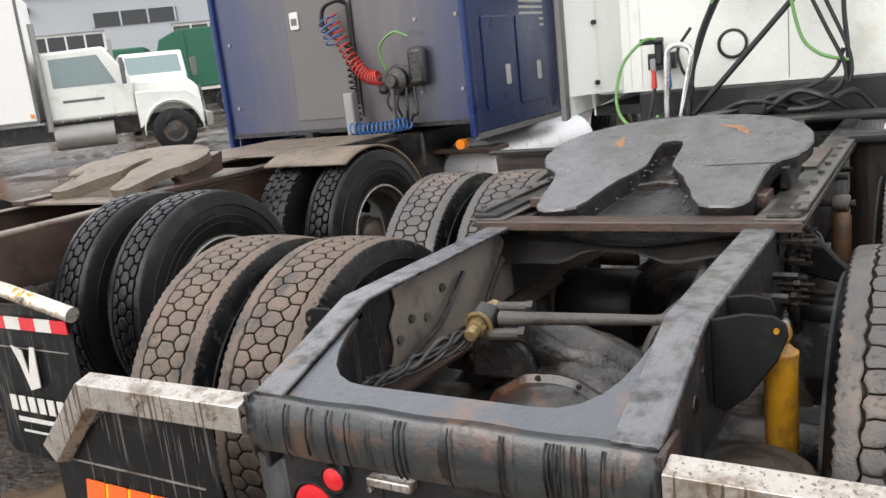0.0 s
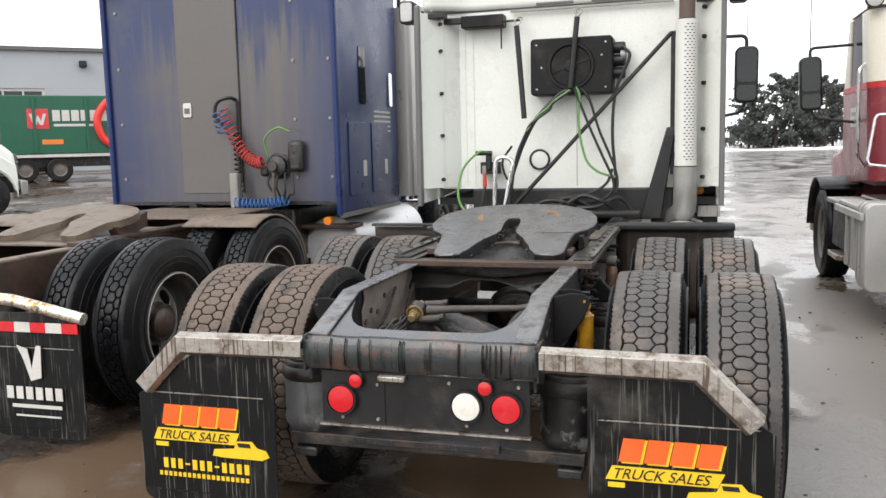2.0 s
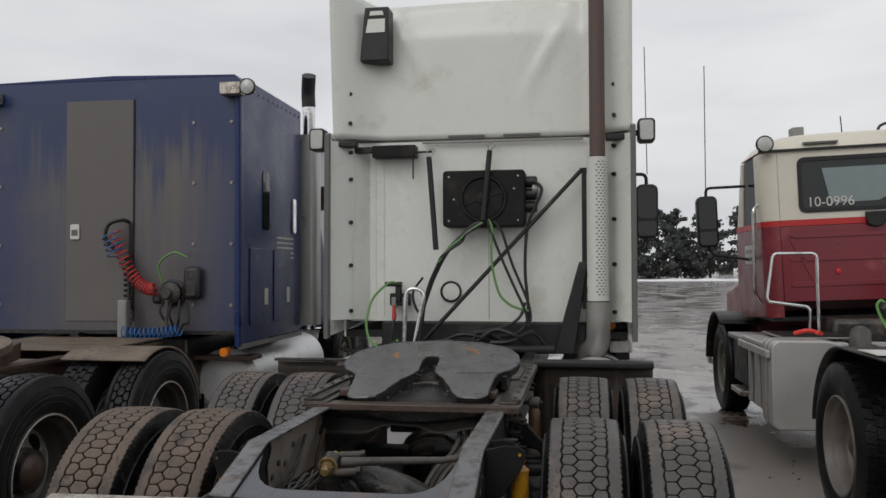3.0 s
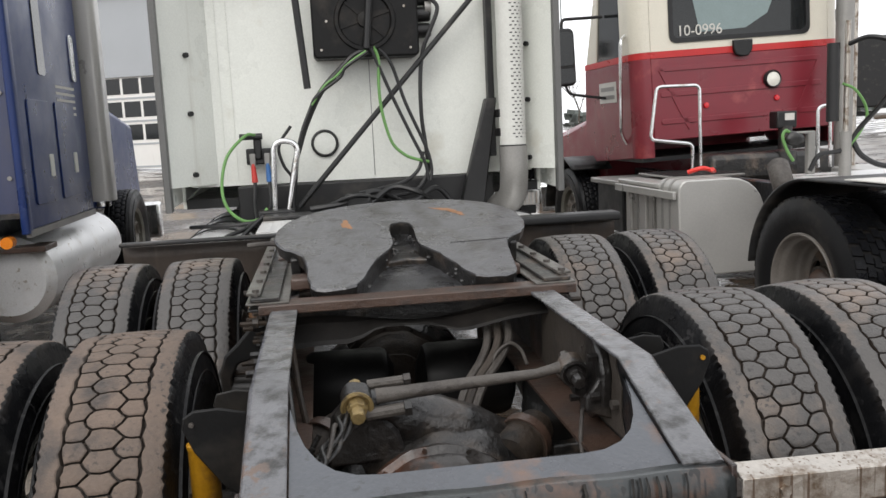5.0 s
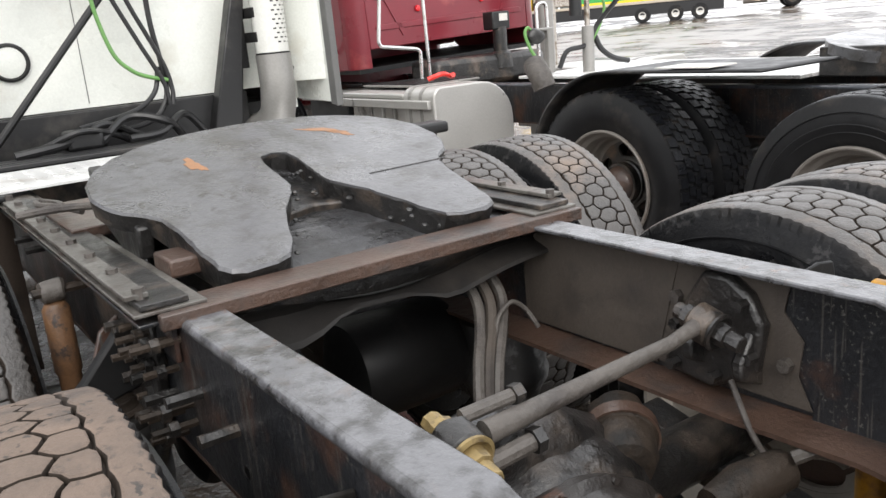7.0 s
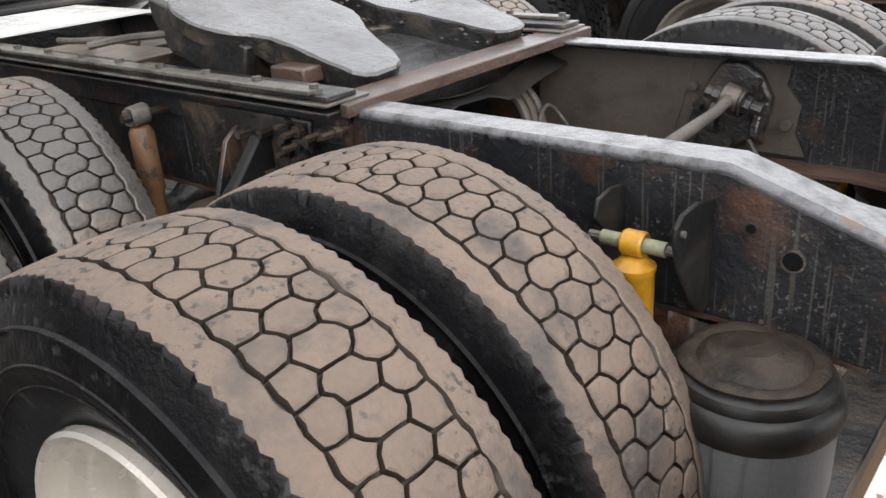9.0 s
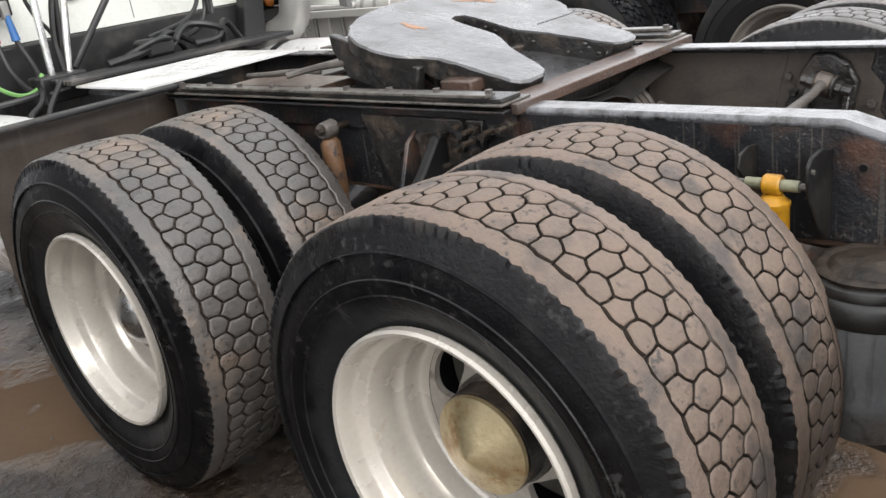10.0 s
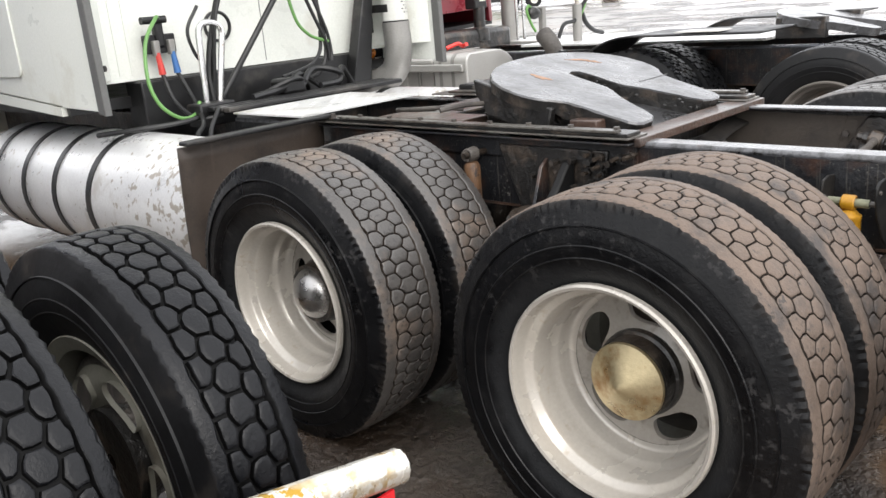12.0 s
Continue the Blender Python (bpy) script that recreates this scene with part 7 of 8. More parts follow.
def coil(a, b, sag, r, turns, wire, seg=6):
    a, b = Vector(a), Vector(b)
    pts, up, n = [], Vector((0, 1, 0)), turns * 12
    for i in range(n + 1):
        t = i / n
        p = a.lerp(b, t) + Vector((0, 0, -sag * 4 * t * (1 - t)))
        d = (b - a + Vector((0, 0, -sag * 4 * (1 - 2 * t)))).normalized()
        s = d.cross(up).normalized()
        ang = 2 * math.pi * turns * t
        pts.append(p + r * (math.cos(ang) * up + math.sin(ang) * s))
    return tube(bmesh.new(), pts, wire, seg)


part("red_coil", coil((0.08, 4.30, 2.02), (0.50, 4.28, 1.50), 0.16, 0.052, 17, 0.0065), hose_red, blue, "red coiled air line")
part("blue_coil", coil((0.05, 4.28, 2.0), (0.12, 4.27, 1.80), 0.0, 0.07, 4, 0.006), hose_blue, blue, "blue coiled air line")
part("blue_coil", coil((0.22, 4.20, 1.12), (0.78, 4.18, 1.14), 0.02, 0.045, 13, 0.0065), hose_blue, blue, "blue coiled air line")
part("coil_hanger", T(spline([(0.20, 4.36, 2.10), (0.16, 4.30, 2.12), (0.05, 4.27, 2.08), (0.02, 4.27, 1.96), (0.10, 4.28, 1.85)], 6), 0.018, 8), hose_black, blue)
part("chain", T([(0.20, 4.37, 2.10), (0.20, 4.37, 1.30)], 0.012, 6), hose_black, blue)
part("power_cord", coil((0.20, 4.33, 1.80), (0.21, 4.32, 1.14), 0.0, 0.03, 14, 0.008), hose_black, blue)
vb = part("brake_valve", L([(0.0, 0.12), (-0.03, 0.125), (-0.05, 0.10), (-0.09, 0.095), (-0.10, 0.05), (-0.11, 0.0005)], 26, "y", pose(0.62, 4.40, 1.46)), grease, blue, "greasy black air valve")
part("valve_body", B(0.74, 0.90, 4.30, 4.39, 1.40, 1.70), grease, vb, bevel=0.04)
part("valve_body", B(0.44, 0.54, 4.31, 4.39, 1.36, 1.50), grease, vb, bevel=0.03)
part("valve_cap", L([(0.0, 0.05), (-0.025, 0.045), (-0.03, 0.0005)], 20, "y", pose(0.60, 4.285, 1.46)), dirty_cast, vb)
for k in range(4):
    part("air_line", hose([(0.56 + 0.07 * k, 4.33, 1.40), (0.54 + 0.09 * k, 4.28, 1.30 - 0.03 * k), (0.60 + 0.05 * k, 4.30, 1.18), (0.64 + 0.02 * k, 4.32, 1.08)], 0.011), hose_black, vb)
part("valve_pipe", T([(0.62, 4.25, 1.40), (0.62, 4.24, 1.10)], 0.016, 8), dirty_cast, vb)
part("green_line", hose([(0.55, 4.30, 1.55), (0.54, 4.26, 1.72), (0.68, 4.25, 1.82), (0.80, 4.27, 1.78)], 0.01), hose_green, vb)
part("pedestal", PR(rounded(0.17, 0.26, 4.20, 4.29, 0.02), "z", 1.07, 1.40), exhaust_grey, blue, bevel=0.006)
part("frame_post", B(-0.34, -0.26, 4.30, 4.40, 0.99, 1.10), frame_black, blue)
part("frame_post", B(0.56, 0.66, 4.25, 4.40, 1.07, 1.12), frame_black, blue)

# ---- the red and cream tractor ----
RX, RY = 3.66, 0.0
red = thing("semi_truck", pose(RX + 0.04, RX * 0.0105, 0, 0, 0, 0.6), "red and cream day-cab semi tractor on the wet lot", "truck", "parked semi trucks")
list(rail_pair(red, 9.0, top=1.0, rear=0.5, drop=0.0, kink=0.1, mats=(frame_black, frame_top_sheen)))
axle_wheels(red, 1.55, "wet", "grey", "rust", 9, half=1.11, tyre_in="bar", size=1.025)
axle_wheels(red, 2.95, "bar", "grey", "rust", 20, half=1.11, tyre_in="bar", size=1.025)
def tank_end(sg, grow):
    """End of the square tank: tight outer top corner, wide inner shoulder."""
    pts = []
    for cx, cz, r, a0 in ((1.24, 1.00, 0.075, 0), (0.90, 0.80, 0.275, 90), (0.70, 0.42, 0.07, 180), (1.24, 0.42, 0.07, 270)):
        pts += [(sg * (cx + (r + grow) * math.cos(radians(a0 + 15 * k))), cz + (r + grow) * math.sin(radians(a0 + 15 * k))) for k in range(7)]
    return pts[::int(sg)]


for y in (1.55, 2.95):
    part("axle_housing", T([(-0.9, y, 0.515), (-0.2, y, 0.53), (0.2, y, 0.53), (0.9, y, 0.515)], 0.07, 14, [0.062, 0.11, 0.11, 0.062]), grease, red)
for sg in (-1, 1):
    bm = bmesh.new()
    def arch(v):
        """Down the front of the tyre on a quarter circle, then level above it towards the rear."""
        a = radians(6 + 84 * min(1.0, v / 0.6))
        return 2.93 + 0.63 * math.cos(a) - 0.95 * max(0.0, v - 0.6) / 0.4, 0.535 + 0.63 * math.sin(a)

    grid(bm, 8, 30, lambda u, v: (sg * (0.60 + 0.64 * u), *arch(v)))
    fd = part("fender", bm, black_plastic, red, "black half fender", smooth=60)
    part("fender_tape", B(*sorted((sg * 1.02, sg * 1.235)), 2.26, 2.58, 1.1745, 1.180), paint_whitish, fd, "worn white tape")
    mod = fd.modifiers.new("thick", "SOLIDIFY")
    mod.thickness = 0.014
    # square-ended tank with step box, rounded corners
    tank = part("fuel_tank", PR(tank_end(sg, 0.0), "y", 4.42, 4.80), tank_pale, red, "rounded-square aluminium tank", bevel=0.012)
    for y in (4.56, 4.70):
        part("strap", PR(tank_end(sg, 0.005), "y", y, y + 0.035), exhaust_grey, tank)
    stepbox = part("step_box", B(*sorted((sg * 0.62, sg * 1.235)), 4.82, 5.68, 0.40, 0.985), tank_pale, red, "aluminium step box", bevel=0.01)
    part("step_lid", B(*sorted((sg * 0.60, sg * 1.31)), 4.815, 5.69, 0.987, 1.03), tank_pale, stepbox, bevel=0.012)
    part("step_lip", B(*sorted((sg * 1.318, sg * 1.35)), 4.45, 5.66, 0.93, 0.99), tank_pale, stepbox, "pale step edge", bevel=0.006)
    for k, w in enumerate((0.10, 0.03, 0.14, 0.03, 0.10)):
        part("box_rib", B(*sorted((sg * 1.236, sg * 1.262)), 4.86 + 0.165 * k, 4.86 + 0.165 * k + w, 0.42, 0.92), tank_pale if w > 0.05 else exhaust_grey, stepbox, bevel=0.006)
    battery = part("battery_box", B(*sorted((sg * 0.80, sg * 1.24)), 5.76, 6.42, 0.52, 0.95), paint_black, red, "black battery box with a grey lid", bevel=0.012)
    part("lid", B(*sorted((sg * 0.78, sg * 1.30)), 5.74, 6.46, 0.952, 1.0), exhaust_grey, battery, bevel=0.012)
    part("cab_step", B(*sorted((sg * 1.0, sg * 1.30)), 5.80, 6.30, 0.42, 0.47), dirty_alu, red, bevel=0.008)
    front_wheel(red, sg * 1.05, 7.6)
    bm = bmesh.new()
    grid(bm, 8, 16, lambda u, v: (sg * (0.80 + 0.45 * u), 7.6 + 0.68 * math.cos(radians(120 * v + 5)), 0.50 + 0.66 * math.sin(radians(120 * v + 5))))
    fd = part("fender", bm, black_plastic, red, smooth=60)
    mod = fd.modifiers.new("thick", "SOLIDIFY")
    mod.thickness = 0.02
part("deck_plate", B(-0.56, 0.62, 3.3, 4.42, 1.055, 1.075), deck_alu, red, "bright deck plate", bevel=0.004)
part("deck_plate", B(-0.58, 0.62, 2.2, 3.29, 1.055, 1.075), deck_alu, red, "bright deck plate", bevel=0.004)
part("deck_plate", B(-1.12, -0.50, 4.95, 5.68, 1.05, 1.065), exhaust_grey, red, "grated deck plate over the tank", bevel=0.004)
for k in range(9):
    part("grate_bar", B(-1.10, -0.52, 4.98 + 0.075 * k, 5.01 + 0.075 * k, 1.0655, 1.072), black_plastic, red)
before = set(red.children)
CB = 5.80
wx0, wx1, wz0, wz1 = -0.68, 0.68, 2.20, 2.72
RW = 1.03


def pierced(x0, x1, z0, z1, y0, y1, hx0, hx1, hz0, hz1):
    bm = bmesh.new()
    box(bm, x0, hx0, y0, y1, z0, z1)
    box(bm, hx1, x1, y0, y1, z0, z1)
    box(bm, hx0, hx1, y0, y1, z0, hz0)
    box(bm, hx0, hx1, y0, y1, hz1, z1)
    bmesh.ops.remove_doubles(bm, verts=bm.verts, dist=0.0005)
    return bm


RC = 0.15


def corner(sg, z0, z1, skin=0.035):
    """Rounded upright corner of the cab between its back and its side."""
    arc = [radians(90 * k / 8) for k in range(9)]
    out = [(sg * (RW - RC + RC * math.sin(a)), CB + RC - RC * math.cos(a)) for a in arc]
    inn = [(sg * (RW - RC + (RC - skin) * math.sin(a)), CB + RC - (RC - skin) * math.cos(a)) for a in arc]
    return PR(out + inn[::-1], "z", z0, z1)


back = part("cab_back", B(-RW + RC + 0.004, RW - RC - 0.004, CB, CB + 0.04, 1.31, 2.06), cab_red, red, "ribbed red lower back wall", bevel=0.008)
for z in (1.455, 1.705, 1.935):
    part("pressed_rib", PR(rounded(-0.80, 0.80, z, z + 0.05, 0.02), "y", CB - 0.010, CB - 0.0005), cab_red, back, bevel=0.006)
for sg in (-1, 1):
    part("pressed_rib", B(-0.02, 0.02, -0.010, -0.0005, 0, 0.62, m=pose(sg * 0.52, CB, 1.40, 0, sg * 26, 0)), cab_red, back)
part("stripe", B(-RW + RC, RW - RC, CB - 0.003, CB + 0.037, 2.061, 2.12), stripe_red, back, "bright red stripe")
part("cream_wall", pierced(-RW + RC + 0.004, RW - RC - 0.004, 2.121, 2.80, CB, CB + 0.04, wx0, wx1, wz0, wz1), cab_cream, back, "cream upper back wall")
win = part("rear_window", PR(rounded(wx0, wx1, wz0, wz1, 0.05), "y", CB + 0.012, CB + 0.020), dark_glass, red, "tinted rear window with white number", bevel=0.0)
bm = bmesh.new()
ou, iu = rounded(wx0 - 0.015, wx1 + 0.015, wz0 - 0.015, wz1 + 0.015, 0.07), rounded(wx0 + 0.025, wx1 - 0.025, wz0 + 0.025, wz1 - 0.025, 0.05)
for y in (CB - 0.012,):
    vo = [bm.verts.new((x, y, z)) for x, z in ou]
    vi = [bm.verts.new((x, y, z)) for x, z in iu]
    vb_ = [bm.verts.new((x, CB + 0.011, z)) for x, z in iu]
    vc = [bm.verts.new((x, CB - 0.001, z)) for x, z in ou]
    for i in range(len(ou)):
        j = (i + 1) % len(ou)
        bm.faces.new((vo[i], vo[j], vi[j], vi[i]))
        bm.faces.new((vi[i], vi[j], vb_[j], vb_[i]))
        bm.faces.new((vo[i], vo[j], vc[j], vc[i]))
part("window_rubber", bm, paint_black, win)
# pale sheet before the dark glass, painting daylight seen through the cab
part("painted_daylight", PR([(-0.39, 2.27), (-0.46, 2.62), (0.38, 2.62), (0.28, 2.40), (0.06, 2.28)], "y", CB + 0.0085, CB + 0.0115), pale_glass, win, "bright view through the cab")


lettering("10-0996", 0.134, pose(-0.615, CB + 0.003, 2.245, 90), paint_whitish, win)
# sides, roof, interior
for sg in (-1, 1):
    x0, x1 = sorted((sg * (RW - 0.04), sg * RW))
    part("cab_corner", corner(sg, 1.16, 2.06), cab_red, red, "rounded red cab corner", smooth=50)
    part("cab_corner", corner(sg, 2.121, 2.80), cab_cream, red, "rounded cream cab corner", smooth=50)
    part("stripe", corner(sg, 2.061, 2.12), stripe_red, red, smooth=50)
    s = part("cab_side", PR([(CB + RC, 1.16), (CB + RC, 2.06), (7.2, 2.06), (7.3, 1.3), (7.0, 1.1)], "x", x0, x1), cab_red, red, bevel=0.008)
    part("stripe", PR([(CB + RC, 2.061), (CB + RC, 2.12), (7.2, 2.12), (7.2, 2.061)], "x", x0 - 0.002, x1 + 0.002), stripe_red, s)
    part("pillar", PR([(CB + RC, 2.121), (CB + RC, 2.80), (6.15, 2.80), (6.15, 2.121)], "x", x0, x1), cab_cream, s)
    part("pillar", PR([(6.85, 2.121), (6.70, 2.80), (6.80, 2.80), (7.15, 2.121)], "x", x0, x1), cab_cream, s)
    part("side_window", PR([(6.15, 2.121), (6.15, 2.80), (6.70, 2.80), (6.85, 2.121)], "x", *sorted((sg * (RW - 0.025), sg * (RW - 0.015)))), dark_glass, s)
    sign = part("door_sign", B(*sorted((sg * (RW + 0.001), sg * (RW + 0.004))), 6.30, 6.78, 1.70, 1.90), paint_whitish, s, "white door sign with grey bars")
    for k in range(2):
        part("sign_bar", B(*sorted((sg * (RW + 0.004), sg * (RW + 0.006))), 6.35, 6.73, 1.735 + 0.08 * k, 1.775 + 0.08 * k), exhaust_grey, sign)
    part("grab_rail", T(bent([(sg * RW, 6.0, 2.30), (sg * (RW + 0.07), 5.95, 2.25), (sg * (RW + 0.07), 6.05, 1.40), (sg * RW, 6.1, 1.30)], 0.06), 0.016, 10), polished, s)
    mx = sg * (RW + 0.42)
    mir = part("mirror", PR(rounded(mx - 0.11, mx + 0.11, 1.90, 2.46, 0.06), "y", 6.55, 6.68), black_plastic, red, "black door mirror", bevel=0.02)
    part("mirror_glass", PR(rounded(mx - 0.09, mx + 0.09, 2.10, 2.43, 0.04), "y", 6.543, 6.549), dark_glass, mir)
    part("mirror_glass", PR(rounded(mx - 0.09, mx + 0.09, 1.93, 2.07, 0.03), "y", 6.543, 6.549), dark_glass, mir)
    part("mirror_arm", T(bent([(sg * RW, 6.6, 2.55), (mx, 6.6, 2.55), (mx, 6.6, 2.44)], 0.09), 0.016), black_plastic, mir)
    part("mirror_arm", T(bent([(mx, 6.6, 1.92), (mx - sg * 0.04, 6.6, 1.82), (sg * RW, 6.6, 1.75)], 0.06), 0.014), black_plastic, mir)
    part("antenna", T([(mx, 6.6, 2.52), (mx - sg * 0.05, 6.6, 3.9)], 0.005, 6), black_plastic, mir)
    lamp = part("roof_lamp", L([(0.0, 0.05), (-0.03, 0.085), (-0.06, 0.085), (-0.065, 0.072)], 24, "y", pose(sg * 1.0, CB - 0.02, 2.88)), black_plastic, red, "round rear work lamp")
    part("lens", L([(-0.06, 0.078), (-0.072, 0.05), (-0.075, 0.0005)], 24, "y", pose(sg * 1.0, CB - 0.02, 2.88)), lens_clear, lamp)
    part("gutter", B(*sorted((sg * 0.30, sg * 0.62)), CB - 0.012, CB + 0.2, 2.865, 2.885), extender_grey, red)
part("rain_gutter", B(-RW - 0.02, RW + 0.02, CB - 0.03, CB + 0.03, 2.80, 2.825), black_plastic, red)
bm = bmesh.new()
grid(bm, 28, 14, lambda u, v: ((2 * u - 1) * (RW - 0.01), CB + 0.01 + 1.05 * v, 2.826 + 0.17 * (1 - abs(2 * u - 1) ** 5) ** 0.5 * (1 - abs(2 * v - 1) ** 6) ** 0.5))
part("roof", bm, cab_cream, red, "cream domed roof", smooth=60)
part("roof_vent", B(-0.62, -0.50, 6.2, 6.35, 2.98, 3.10), exhaust_grey, red, bevel=0.01)
part("roof_aerial", hose([(0.20, 6.2, 2.99), (0.24, 6.2, 3.06), (0.32, 6.2, 3.08), (0.34, 6.2, 3.02)], 0.014), black_plastic, red)
part("roof_aerial", T([(-0.10, 6.3, 2.98), (-0.11, 6.3, 3.20)], 0.006, 6), black_plastic, red)
part("cab_floor", B(-RW + 0.05, RW - 0.05, CB + 0.05, 7.1, 1.12, 1.16), black_plastic, red)
part("cab_front", PR([(7.2, 1.2), (7.2, 2.06), (6.80, 2.80), (6.76, 2.80), (7.14, 2.06), (7.14, 1.2)], "x", -RW + 0.05, RW - 0.05), cab_red, red)
part("hood", PR([(7.25, 0.8), (7.25, 1.62), (8.9, 1.38), (9.0, 0.7)], "x", -0.9, 0.9), cab_red, red, bevel=0.08)
part("bumper", B(-1.15, 1.15, 9.0, 9.2, 0.35, 0.75), polished, red, bevel=0.04)
wl_ = part("work_lamp", L([(0.0, 0.085), (-0.03, 0.085), (-0.045, 0.075), (-0.04, 0.066)], 28, "y", pose(0.30, CB, 1.79)), black_plastic, red, "round lamp set in the back wall")
part("lens", L([(-0.035, 0.068), (-0.045, 0.04), (-0.048, 0.0005)], 28, "y", pose(0.30, CB, 1.79)), lens_white, wl_)
for x, z in ((0.345, 1.615), (-0.36, 1.60)):
    part("reflector", L([(0.0, 0.028), (-0.008, 0.024), (-0.010, 0.0005)], 18, "y", pose(x, CB - 0.011, z)), lens_red, back)
part("hose_boot", PR([(-0.07, 2.04), (-0.085, 2.08), (-0.09, 2.17), (0.10, 2.17), (0.095, 2.08), (0.075, 2.05), (0.05, 2.02), (-0.02, 2.02)], "y", CB - 0.05, CB - 0.005), black_plastic, red, bevel=0.01)
for ob in set(red.children) - before:
    ob.matrix_basis = pose(0.02, 0.17, 1.75, 0, -2.2, 0) @ pose(0, 0, -1.70) @ ob.matrix_basis
part("grab_hoop", T(bent([(-0.78, 5.33, 1.08), (-0.77, 5.33, 1.31), (-1.15, 5.33, 1.36), (-1.09, 5.33, 1.80), (-0.71, 5.33, 1.80), (-0.70, 5.33, 1.08)], 0.05), 0.014, 10), polished, red, "bent polished grab frame")
# stack on the rear corner, couplings, hoses
for dx, r, m in ((0.82, 0.078, exhaust_grey), (0.915, 0.03, dirty_alu)):
    part("exhaust_pipe", T([(dx, 5.62, 0.95), (dx, 5.62, 3.3)], r, 18), m, red, "tall grey exhaust stack")
part("stack_guard", T([(0.90, 5.66, 1.35), (0.90, 5.66, 2.15)], 0.04, 12), black_plastic, red)
post = part("stack_post", T([(-0.248, 4.02, 1.075), (-0.248, 4.02, 1.385)], 0.042, 16), exhaust_grey, red, "upright pipe on the deck")
part("upper_post", T([(-0.248, 4.02, 1.386), (-0.245, 4.02, 2.15)], 0.019, 12), dirty_alu, post)
part("black_pipe", T([(-0.345, 4.03, 1.46), (-0.345, 4.03, 2.0)], 0.043, 12), hose_black, post)
vv = part("valve_box", B(0.08, 0.27, 5.46, 5.60, 1.40, 1.55), black_plastic, red, "black valve box with pale label", bevel=0.012)
part("valve_label", B(0.15, 0.24, 5.455, 5.4595, 1.47, 1.53), paint_whitish, vv)
part("valve_pipe", L([(0.0, 0.10), (0.12, 0.095), (0.14, 0.06), (0.34, 0.06)], 20, "z", pose(0.18, 5.5, 1.08)), grease, vv)
part("drive_gear", B(-0.55, 0.65, 5.45, 5.85, 0.95, 1.2), grease, red, bevel=0.05)
part("green_hose", hose([(-0.47, 4.36, 1.39), (-0.50, 4.36, 1.405), (-0.525, 4.36, 1.36), (-0.50, 4.34, 1.26), (-0.46, 4.32, 1.18)], 0.012), hose_green, red)
part("coupling_head", casting((-0.43, 4.36, 1.345), (0.075, 0.05, 0.055), 0.012, 16.0), grease, red)
part("coupling_post", PR([(-0.43, 1.375), (-0.43, 1.395), (-0.275, 1.395), (-0.275, 1.076), (-0.335, 1.076), (-0.335, 1.375)], "y", 4.33, 4.38), exhaust_grey, red, bevel=0.008)
part("hose_elbow", T(spline([(-0.78, 3.90, 1.02), (-0.79, 3.93, 1.10), (-0.76, 4.02, 1.17)], 6), 0.075, 16), dirty_cast, red)
part("air_hose", hose([(-0.245, 4.0, 1.99), (-0.20, 3.85, 2.02), (-0.10, 3.74, 1.97), (-0.10, 3.70, 1.85), (-0.10, 3.72, 1.70), (-0.11, 3.86, 1.55), (-0.16, 4.0, 1.40), (-0.22, 4.01, 1.30), (-0.30, 4.02, 1.25), (-0.44, 4.03, 1.23), (-0.50, 4.05, 1.12)], 0.017), hose_black, red)
part("air_hose", hose([(-0.20, 4.0, 1.31), (-0.14, 4.0, 1.22), (-0.02, 4.0, 1.15), (0.13, 4.0, 1.115)], 0.02), hose_black, red)
part("green_hose", hose([(-0.29, 4.0, 1.72), (-0.20, 4.0, 1.68), (-0.12, 4.0, 1.58), (-0.10, 4.0, 1.48), (-0.15, 4.0, 1.38), (-0.22, 4.0, 1.29)], 0.010), hose_green, red)
part("grab_post", T(bent([(0.19, 5.02, 1.07), (0.18, 5.02, 1.57), (0.29, 5.02, 1.585), (0.30, 5.02, 1.07)], 0.05), 0.015), polished, red)
part("red_rag", hose([(-1.02, 4.9, 1.10), (-0.92, 4.85, 1.13), (-0.80, 4.9, 1.10), (-0.86, 4.8, 1.12)], 0.018), bright_red, red)
# its coupling plate at the rear
RF = pose(0.0, 2.05, 1.20, math.degrees(math.atan(0.2)))
bm = bmesh.new()
top = [bm.verts.new((x, y, 0.0)) for x, y in poly]
low = [bm.verts.new((x * 0.99, y * 0.99, -0.055)) for x, y in poly]
bm.faces.new(top)
bm.faces.new(low[::-1])
for i in range(len(poly)):
    j = (i + 1) % len(poly)
    bm.faces.new((top[i], top[j], low[j], low[i]))
bmesh.ops.triangulate(bm, faces=[f for f in bm.faces if len(f.verts) > 4])
bmesh.ops.transform(bm, matrix=RF, verts=bm.verts)
rf = part("fifth_wheel_plate", bm, steel_grey, red, smooth=25)
for sg in (-1, 1):
    part("side_skirt", B(*sorted((sg * 0.34, sg * 0.42)), 1.85, 2.2, 1.05, 1.2), grease, rf, bevel=0.006)

# ---- the yard around ----


# long service building
building = thing("workshop_building", pose(-32, 51.8, 0.2, 0, 0, -21), "long grey metal workshop with tan base and roll-up doors", "building")


